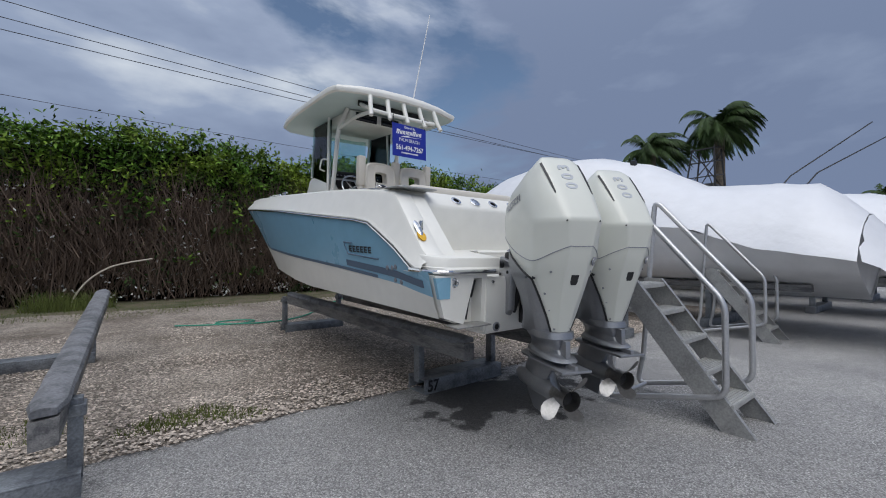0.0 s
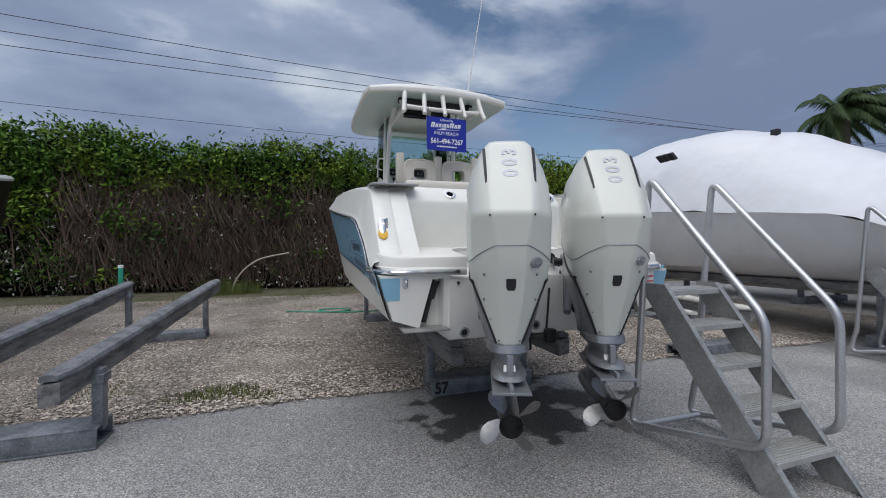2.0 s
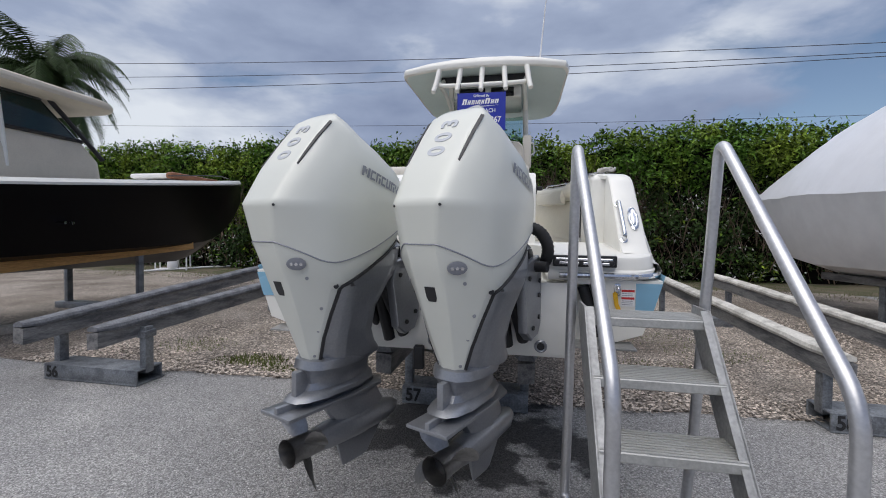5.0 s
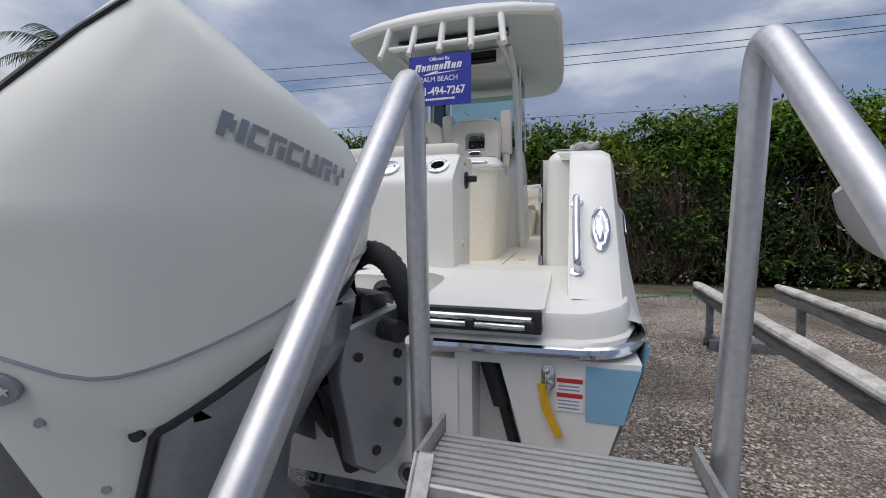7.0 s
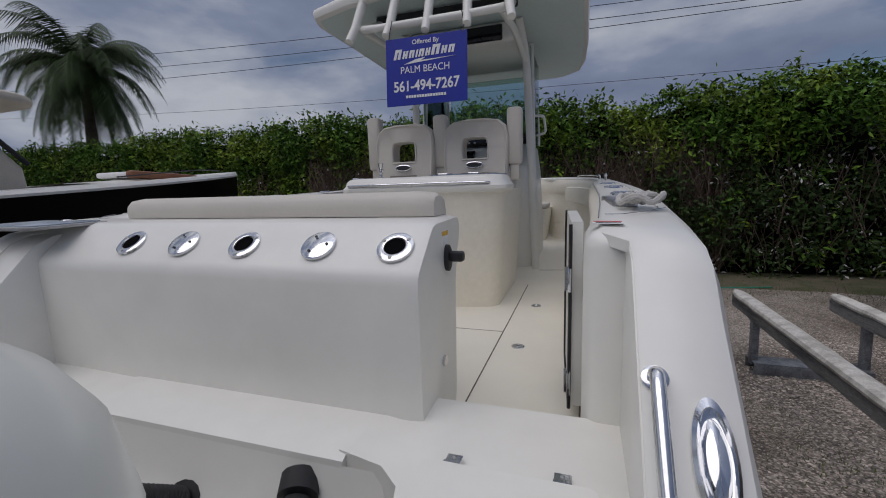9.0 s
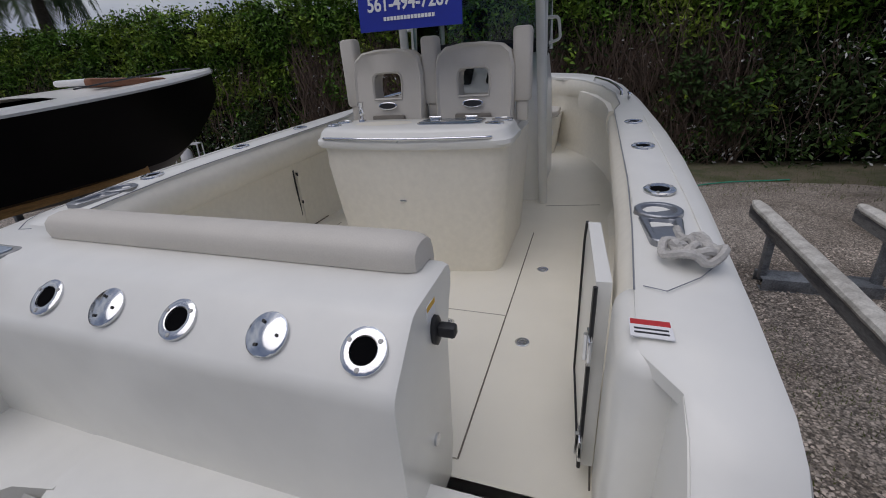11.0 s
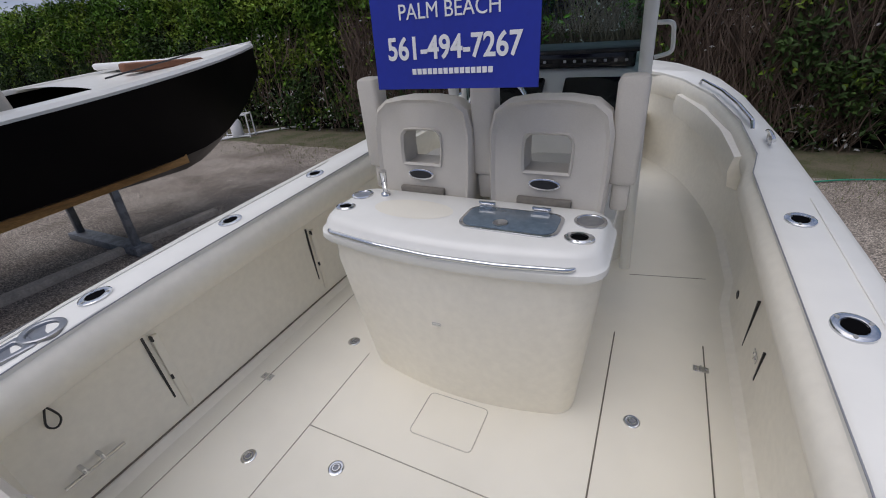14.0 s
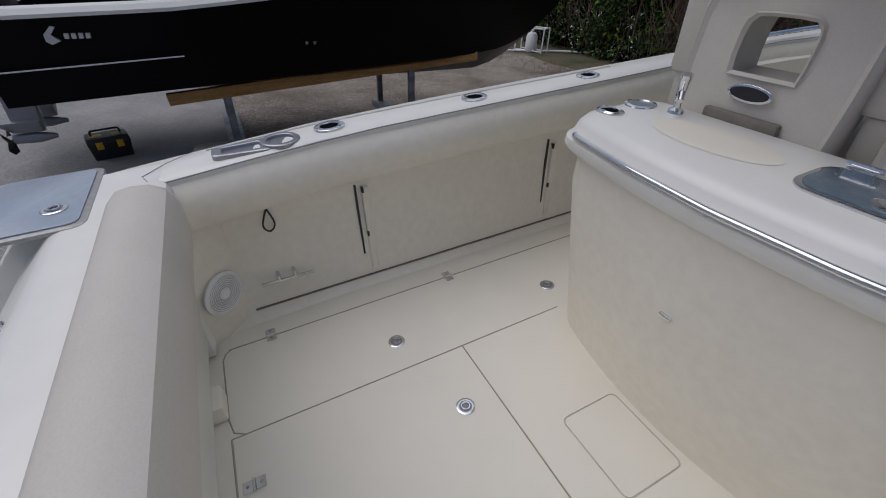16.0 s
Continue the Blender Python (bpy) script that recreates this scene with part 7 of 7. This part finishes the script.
# rinse outlet, label and latch on the bench end
bm = bmesh.new()
disc(bm, pose(0.545, 0.411, 0.535, 0, 90, 0) @ Matrix.Diagonal((1.3, 0.8, 1, 1)), [(0.03, 0), (0.03, 0.010), (0.022, 0.014), (0.0, 0.014)], 18)
box(bm, 0.555, 0.60, 0.395, 0.425, 0.525, 0.555, 0.008)
fit_part("shore_outlet", bm, BLACK, "black outlet with open flap")
fit_part("warning_label", boxes(0.5445, 0.547, 0.375, 0.425, 0.575, 0.615), WHITE, "small white and orange label", smooth=False)
fit_part("label_band", boxes(0.547, 0.5475, 0.375, 0.425, 0.602, 0.615), YELL, "", smooth=False)
bm = bmesh.new()
disc(bm, pose(0.543, 0.36, 0.24, 0, 90, 0), [(0.016, 0), (0.016, 0.008), (0.0, 0.01)], 14)
fit_part("door_catch", bm, CHROME, "steel door catch")
fit_part("warning_label", boxes(0.945, 1.015, 0.335, 0.39, 0.6405, 0.6425), WHITE, "white label with a red band", smooth=False)
fit_part("label_band", boxes(0.947, 1.013, 0.372, 0.388, 0.6425, 0.6432), REDP, "", smooth=False)
for k in range(2):
    fit_part("label_line", boxes(0.952, 1.008, 0.345 + 0.012 * k, 0.350 + 0.012 * k, 0.6425, 0.643), BLACK, "", smooth=False)
# transom door, swung open along the side
gate = thing("transom_door", B @ pose(0.925, 0.53, 0, 0, 0, 4), "open white transom door with black edge seal", "door")
bm = bmesh.new()
rings_to(bm, [[(x, y, z) for y, z in ((0.0, 0.06), (0.40, 0.06), (0.40, 0.56), (0.36, 0.635), (0.02, 0.625))] for x in (-0.034, 0.0)])
part("door_leaf", bm, GEL, gate, "", smooth=False)
bm = bmesh.new()
tube(bm, [(-0.036, 0.002, 0.06), (-0.036, 0.40, 0.06), (-0.036, 0.40, 0.56), (-0.036, 0.36, 0.635)], 0.006, 5)
tube(bm, [(-0.036, 0.0, 0.05), (-0.036, 0.004, 0.62)], 0.006, 5)
part("edge_seal", bm, BLACK, gate, "black rubber edge seal")
for w in (0.14, 0.46):
    bm = bmesh.new()
    box(bm, -0.044, -0.034, -0.03, 0.03, w - 0.035, w + 0.035, 0.002)
    tube(bm, [(-0.046, 0, w - 0.036), (-0.046, 0, w + 0.036)], 0.007, 8)
    part("hinge", bm, CHROME, gate, "steel hinge")

# coiled dock line on the gunwale
rope = thing("dock_line", B @ pose(1.075, 0.62, 0.668), "bundled grey-white braided dock line on the gunwale", "rope")
rng = random.Random(4)
pts = []
for k in range(70):
    a = k * 0.62
    r = 0.055 + 0.022 * math.sin(k * 0.37)
    pts.append((0.012 + r * 1.1 * math.cos(a) + 0.03 * math.sin(k * 0.13), r * 0.95 * math.sin(a) + 0.03 * math.cos(k * 0.21), 0.012 + 0.012 * (k % 3) + 0.006 * math.sin(k)))
pts = [(-0.02, 0.16, 0.035), (-0.01, 0.10, 0.02)] + pts
pts = [(0.6 * x, 0.6 * y, 0.85 * z) for x, y, z in pts][:48]
part("line", tubes(smooth_path(pts, 1), 0.0095, 7), ROPE, rope)

# stern fittings below the platform
for s in (-1, 1):
    bm = bmesh.new()
    tube(bm, [(s * 0.80, -0.335, -0.05), (s * 0.84, -0.345, -0.17)], 0.032, 12)
    tube(bm, [(s * 0.84, -0.345, -0.17), (s * 0.89, -0.37, -0.33)], 0.017, 10)
    fit_part("trim_tab_ram", bm, BLACK, "black trim tab ram")
    bm = bmesh.new()
    box(bm, s * 0.90 - 0.16, s * 0.90 + 0.16, -0.50, -0.36, -0.365, -0.355, 0.002, m=None)
    fit_part("trim_tab", bm, ALUDULL, "steel trim tab")
    ex = 0.97 if s > 0 else -1.03
    bm = bmesh.new()
    slab(bm, rrect(0.018, 0.035, 0.015, 3), 0.0, 0.005, 0.001, m=pose(ex, -0.406, -0.055, 90, 0, 0))
    tube(bm, bend([(ex, -0.406, -0.035), (ex, -0.445, -0.035), (ex, -0.445, -0.075), (ex, -0.406, -0.075)], 0.02), 0.006, 8)
    fit_part("stern_eye", bm, CHROME, "stainless stern eye")
bm = bmesh.new()
rings_to(bm, [[(0.955 + a, y, z) for a, z in ((-0.012, -0.07), (0.012, -0.07), (0.02, -0.13), (0.055, -0.21), (0.035, -0.215), (0.0, -0.14))] for y in (-0.425, -0.421)])
fit_part("tag", bm, YELL, "yellow hanging tag", smooth=False)
fit_part("capacity_label", boxes(0.99, 1.06, -0.4085, -0.405, -0.145, -0.05), WHITE, "white warning label with red bands", smooth=False)
for z in (-0.06, -0.10):
    fit_part("label_band", boxes(0.992, 1.058, -0.4095, -0.4085, z - 0.006, z + 0.006), REDP, "", smooth=False)
for z in (-0.075, -0.085, -0.115, -0.125, -0.135):
    fit_part("label_line", boxes(0.995, 1.05, -0.4092, -0.4085, z - 0.0015, z + 0.0015), DECAL, "", smooth=False)
for u0, w0, r in ((0.57, -0.39, 0.036), (-0.61, -0.405, 0.036), (-0.045, -0.39, 0.036), (-0.04, -0.19, 0.028), (-0.66, -0.06, 0.012)):
    bm = bmesh.new()
    disc(bm, pose(u0, -0.421, w0, 90, 0, 0), [(r, -0.003), (r, 0.006), (r * 0.8, 0.010), (r * 0.6, 0.006), (0.0, 0.004)], 18)
    dr = fit_part("drain_fitting", bm, EGREY, "grey drain fitting")
    bm = bmesh.new()
    disc(bm, pose(u0, -0.421, w0, 90, 0, 0), [(r * 0.6, 0.0075), (0, 0.0073)], 14)
    fit_part("drain_mouth", bm, BLACK, "", dr)
bm = bmesh.new()
tube(bm, [(0.06, -0.425, -0.12), (0.05, -0.43, -0.28), (0.045, -0.425, -0.42)], 0.008, 6)
fit_part("sensor_cable", bm, BLACK, "black cable down the transom")
fit_part("transducer", boxes(0.02, 0.10, -0.48, -0.42, -0.52, -0.42, 0.01), BLACK, "black transducer")
fit_part("transducer", boxes(-0.16, -0.10, -0.47, -0.42, -0.56, -0.42, 0.01), BLACK, "black transducer")
# port topside: through hulls and name plate
for v0, w0 in ((0.23, 0.005), (0.155, 0.01), (0.10, 0.022), (0.127, -0.083), (0.038, -0.09)):
    hu = hull_h(v0, w0)
    bm = bmesh.new()
    disc(bm, pose(-hu, v0, w0, 0, -90, 0), [(0.020, -0.004), (0.019, 0.006), (0.012, 0.009), (0.0, 0.006)], 14)
    fit_part("through_hull", bm, DECAL, "dark through-hull fitting")


def plate_quad(v0, v1, w0, w1, off):
    return [(-(hull_h(v, w) + off), v, w) for v, w in ((v0, w0), (v1, w0), (v1, w1), (v0, w1))]


nb = bmesh.new()
for k in range(6):
    v0 = 0.86 - 0.068 * k
    for a, b, c, d in ((0, 0.016, 0, 1), (0.016, 0.052, 0.76, 1), (0.016, 0.048, 0.36, 0.58), (0.016, 0.052, 0, 0.2)):
        nb.faces.new([nb.verts.new(p) for p in plate_quad(v0 - b, v0 - a, 0.105 + 0.055 * c, 0.105 + 0.055 * d, 0.006)])
fit_part("name_mark", nb, BLACK, "dark maker's name blocks", smooth=False)
bm = bmesh.new()
tube(bm, [(-(hull_h(v, w) + 0.004), v, w) for v, w in ((0.95, 0.19), (0.95, 0.17), (0.90, 0.085), (0.60, 0.072), (0.36, 0.065))], 0.006, 5)
fit_part("name_outline", bm, STRIPE, "slate outline of the name plate")
bm = bmesh.new()
tube(bm, [(-(hull_h(v, w) + 0.004), v, w) for v, w in ((0.95, 0.19), (0.88, 0.186), (0.80, 0.184))], 0.006, 5)
fit_part("name_outline", bm, STRIPE)
# bow seating
bs = bmesh.new()
rings_to(bs, [[(x, y, z) for x, y in rrect(h, 0.34, 0.10, 4, 0, 4.98)] for z, h in ((0.0, 0.46), (0.36, 0.50), (0.40, 0.50))])
fit_part("bow_seat_base", bs, LINER, "cream bow seat moulding")
for u0 in (-0.26, 0.26):
    bm = bmesh.new()
    slab(bm, rrect(0.235, 0.24, 0.06, 4, u0, 4.90), 0.40, 0.47, 0.025)
    fit_part("bow_cushion", bm, VINYL, "beige bow cushion")
for s in (-1, 1):
    bm = bmesh.new()
    rings_to(bm, [[(s * (interp(HI, v) - 0.012 - dx), v, z) for dx, z in ((0.0, 0.67), (0.05, 0.66), (0.065, 0.58), (0.05, 0.50), (0.0, 0.48))] for v in (3.05, 3.2, 3.6, 4.0, 4.4, 4.7)])
    fit_part("bow_bolster", bm, LINER, "cream bow coaming pad")
bm = bmesh.new()
disc(bm, pose(0.40, 4.635, 0.24, 90, 0, 0), [(0.055, 0), (0.055, 0.01), (0.0, 0.012)], 20)
fit_part("bow_speaker", bm, WHITE, "round white bow speaker")
# starboard wall fittings
bm = bmesh.new()
disc(bm, pose(1.066, 2.62, 0.11, 0, -90, 0), [(0.022, 0), (0.022, 0.006), (0, 0.004)], 14)
fit_part("washdown_port", bm, BLACK, "black washdown port")
for v0, w0, w1 in ((2.30, 0.05, 0.30), (2.05, 0.10, 0.24)):
    fit_part("door_gasket", boxes(1.058, 1.070, v0 - 0.004, v0 + 0.004, w0, w1), BLACK, "black locker gasket", smooth=False)
hinge(pose(1.062, 2.12, 0.16, 0, -90, 0))

# ---- things round the yard ----
tb = thing("tool_box", pose(-3.78, 1.95, 0, 0, 0, 14), "black tool box with yellow latches on the asphalt", "tool box")
bm = bmesh.new()
rings_to(bm, [[(x, y, z) for x, y in rrect(hx, hy, 0.03, 3)] for z, hx, hy in ((0, 0.15, 0.23), (0.20, 0.165, 0.25), (0.215, 0.17, 0.255), (0.29, 0.16, 0.245), (0.30, 0.15, 0.235))])
part("case", bm, BLACK, tb)
for y in (-0.12, 0.12):
    part("latch", boxes(0.155, 0.178, y - 0.04, y + 0.04, 0.15, 0.25, 0.005), YELL, tb, "yellow latch")
    part("lid_label", boxes(-0.05, 0.08, y - 0.07, y + 0.07, 0.299, 0.303, 0.001, 1), YELL, tb, "yellow lid label")
part("handle", tubes(bend([(0, -0.17, 0.29), (0, -0.17, 0.37), (0, 0.17, 0.37), (0, 0.17, 0.29)], 0.03), 0.014, 8), BLACK, tb)
beam = thing("timber_beam", Matrix(), "long weathered timber beam lying on the gravel", "beam")
part("beam", boxes(-3.40, -3.26, 3.0, 7.9, 0.0, 0.12, 0.012, m=pose(0, 0, 0.01)), PALEW, beam)
# motors of the black boat
for dx in (-0.35, 0.35):
    om_ = thing("dark_outboard", pose(-3.9 + dx, 1.40, 0), "dark outboard motor on the black boat", "outboard motor", "motors of the black boat")
    bm = bmesh.new()
    rings_to(bm, [[(x, y, z) for x, y in rrect(hx, hy, 0.08, 4, 0, cy)] for z, hx, hy, cy in ((1.45, 0.16, 0.28, -0.22), (1.6, 0.22, 0.36, -0.25), (1.95, 0.22, 0.36, -0.25), (2.15, 0.15, 0.25, -0.2))])
    part("cowl", bm, BLACK, om_)
    bm = bmesh.new()
    rings_to(bm, [[(x, y, z) for x, y in rrect(hx, hy, 0.03, 3, 0, cy)] for z, hx, hy, cy in ((0.50, 0.05, 0.16, -0.15), (0.62, 0.11, 0.22, -0.2), (0.64, 0.11, 0.22, -0.2), (0.66, 0.06, 0.16, -0.12), (1.0, 0.08, 0.16, -0.1), (1.46, 0.13, 0.2, -0.12))])
    part("mid_section", bm, DECAL, om_)
    bm = bmesh.new()
    tube(bm, [(0, 0.10, 0.42), (0, -0.1, 0.42), (0, -0.34, 0.42)], [0.03, 0.07, 0.06], 12)
    part("gearcase", bm, DECAL, om_)
    for k in range(4):
        bm = bmesh.new()
        a = k * math.pi / 2 + 0.4
        rings_to(bm, [[(r * math.cos(a + d), -0.38 + sgn * 0.03, 0.42 + r * math.sin(a + d)) for r, d, sgn in ((0.05, -0.5, 1), (0.16, -0.42, 1), (0.19, 0.0, 0), (0.16, 0.42, -1), (0.05, 0.5, -1))], [(r * math.cos(a + d), -0.385 + sgn * 0.03, 0.42 + r * math.sin(a + d)) for r, d, sgn in ((0.05, -0.5, 1), (0.16, -0.42, 1), (0.19, 0.0, 0), (0.16, 0.42, -1), (0.05, 0.5, -1))]])
        part("blade", bm, BLACK, om_)
# white tube frame and jug by the hedge
fr = thing("tube_frame", pose(-9.0, 13.3, 0.04, 0, 0, 25), "white plastic tube frame standing by the hedge", "frame")
for x in (-0.5, 0.5):
    part("side_hoop", tubes(bend([(x, -0.22, 0.0), (x, -0.2, 0.75), (x, 0.2, 0.75), (x, 0.22, 0.0)], 0.06), 0.025, 8), WHITE, fr)
for z in (0.06, 0.74):
    for y in (-0.2, 0.2):
        part("cross_tube", tubes([(-0.5, y, z), (0.5, y, z)], 0.022, 8), WHITE, fr)
jug = thing("plastic_jug", pose(-8.95, 13.25, 0.06), "white plastic jug inside the tube frame", "jug")
bm = bmesh.new()
lathe(bm, [(0.0, 0.0), (0.17, 0.0), (0.19, 0.05), (0.19, 0.45), (0.14, 0.56), (0.05, 0.60), (0.05, 0.66), (0.0, 0.66)], 18)
part("body", bm, WHITE, jug)
pp = thing("plastic_pipe", Matrix(), "long white plastic pipe lying on the ground", "pipe")
part("pipe", tubes([(-9.4, 12.3, 0.07), (-8.4, 14.3, 0.10), (-7.9, 15.0, 0.10)], 0.035, 8), WHITE, pp)
gp = thing("marker_post", pose(-3.35, 14.0, 0.0), "green plastic marker post at the verge", "post")
part("post", boxes(-0.06, 0.06, -0.03, 0.03, 0.0, 0.92, 0.01), GREENP, gp)
part("cap", boxes(-0.065, 0.065, -0.035, 0.035, 0.86, 0.95, 0.012), WHITE, gp)
gh = thing("garden_hose", Matrix(), "thin green hose lying loose on the gravel", "hose")
part("hose", tubes(smooth_path([(1.2, 9.3, 0.05), (1.8, 8.95, 0.05), (2.3, 8.8, 0.05), (2.6, 9.1, 0.05), (2.2, 9.4, 0.05), (1.7, 9.2, 0.05), (2.4, 8.6, 0.05), (3.4, 8.8, 0.05), (4.6, 10.5, 0.05), (6.2, 12.4, 0.06), (8.0, 12.9, 0.06)], 3), 0.014, 6), GREENP, gh)
br = thing("dry_branch", Matrix(), "bare dry branch leaning out of the hedge", "branch")
part("branch", tubes(smooth_path([(-0.46, 13.75, 0.05), (-0.42, 13.7, 0.32), (-0.2, 13.68, 0.69), (0.06, 13.66, 0.93), (0.39, 13.66, 1.12), (1.16, 13.7, 1.26)], 2), 0.022, 6), PALEW, br)
# far row at the end of the yard
for k in range(5):
    fb = thing("distant_boat", pose(34 + 7 * k, 4 + 0.8 * k, 0, 0, 0, 10), "small distant white boat parked far down the yard", "boat", "distant boats")
    bm = bmesh.new()
    rings_to(bm, [[(x * w, v, z) for x, z in ((-1, 1.6), (-0.85, 0.8), (0, 0.5), (0.85, 0.8), (1, 1.6))] for v, w in ((0, 1.2), (3, 1.25), (5, 0.9), (6.5, 0.1))])
    part("hull", bm, GEL, fb)
    part("canopy", boxes(-0.8, 0.8, 1.5, 3.5, 2.6, 2.7, 0.03), GEL, fb)
    for x in (-0.7, 0.7):
        for y in (1.6, 3.4):
            part("canopy_post", tubes([(x, y, 1.5), (x, y, 2.62)], 0.03, 6), ALU, fb)
    part("trestle", boxes(-0.7, 0.7, 1.0, 4.0, 0.0, 0.6, 0.02), GALV, fb)
# black dinghy frame with tower aerials behind the wrapped boats
tw = thing("boat_tower", pose(19.6, 6.9, 0), "dark metal boat tower behind the wrapped boats", "tower")
trng = random.Random(9)
for x, y in ((-0.5, -0.5), (0.5, -0.5), (-0.5, 0.5), (0.5, 0.5)):
    part("tower_leg", tubes([(x * 1.25, y * 1.25, 2.0), (x * 1.1, y * 1.1, 4.0), (x * 0.8 + 0.2, y * 0.8, 5.75)], 0.035, 6), BLACK, tw)
for z, k in ((4.6, 0.5), (5.2, 0.46), (5.75, 0.42)):
    part("tower_hoop", tubes([(a * k + 0.1, b * k, z + 0.08 * a) for a, b in ((-1, -1), (1, -1), (1, 1), (-1, 1), (-1, -1))], 0.024, 6), BLACK, tw)
for a, b, c, d in ((-0.6, -0.5, 0.5, 0.4), (0.6, -0.5, -0.4, 0.4), (-0.6, 0.5, 0.4, -0.4), (0.5, 0.5, 0.6, -0.4)):
    part("tower_brace", tubes([(a, b, 4.05), (c + 0.15, d, 5.7)], 0.022, 6), BLACK, tw)
part("tower_seat", boxes(-0.45, 0.25, -0.55, 0.35, 3.65, 4.25, 0.2, 3), BLACK, tw, "black padded tower seat")
part("seat_post", tubes([(-0.1, -0.1, 2.0), (-0.1, -0.1, 3.7)], 0.06, 8), BLACK, tw)
part("tower_base", boxes(-1.2, 1.2, -2.5, 2.5, 0.0, 2.05, 0.2), GEL, tw, "white hull below the tower")
part("tower_aerial", tubes([(0.4, -0.3, 5.7), (1.5, -0.6, 7.6)], 0.016, 5), BLACK, tw)
for dx in (0.0, -0.9):
    part("outrigger_pole", tubes([(1.4, dx - 0.6, 2.0), (4.4, dx - 1.9, 4.85), (10.4, dx * 0.6 - 3.9, 7.95 + dx * 0.9)], 0.03, 6), BLACK, tw, "long dark outrigger pole")
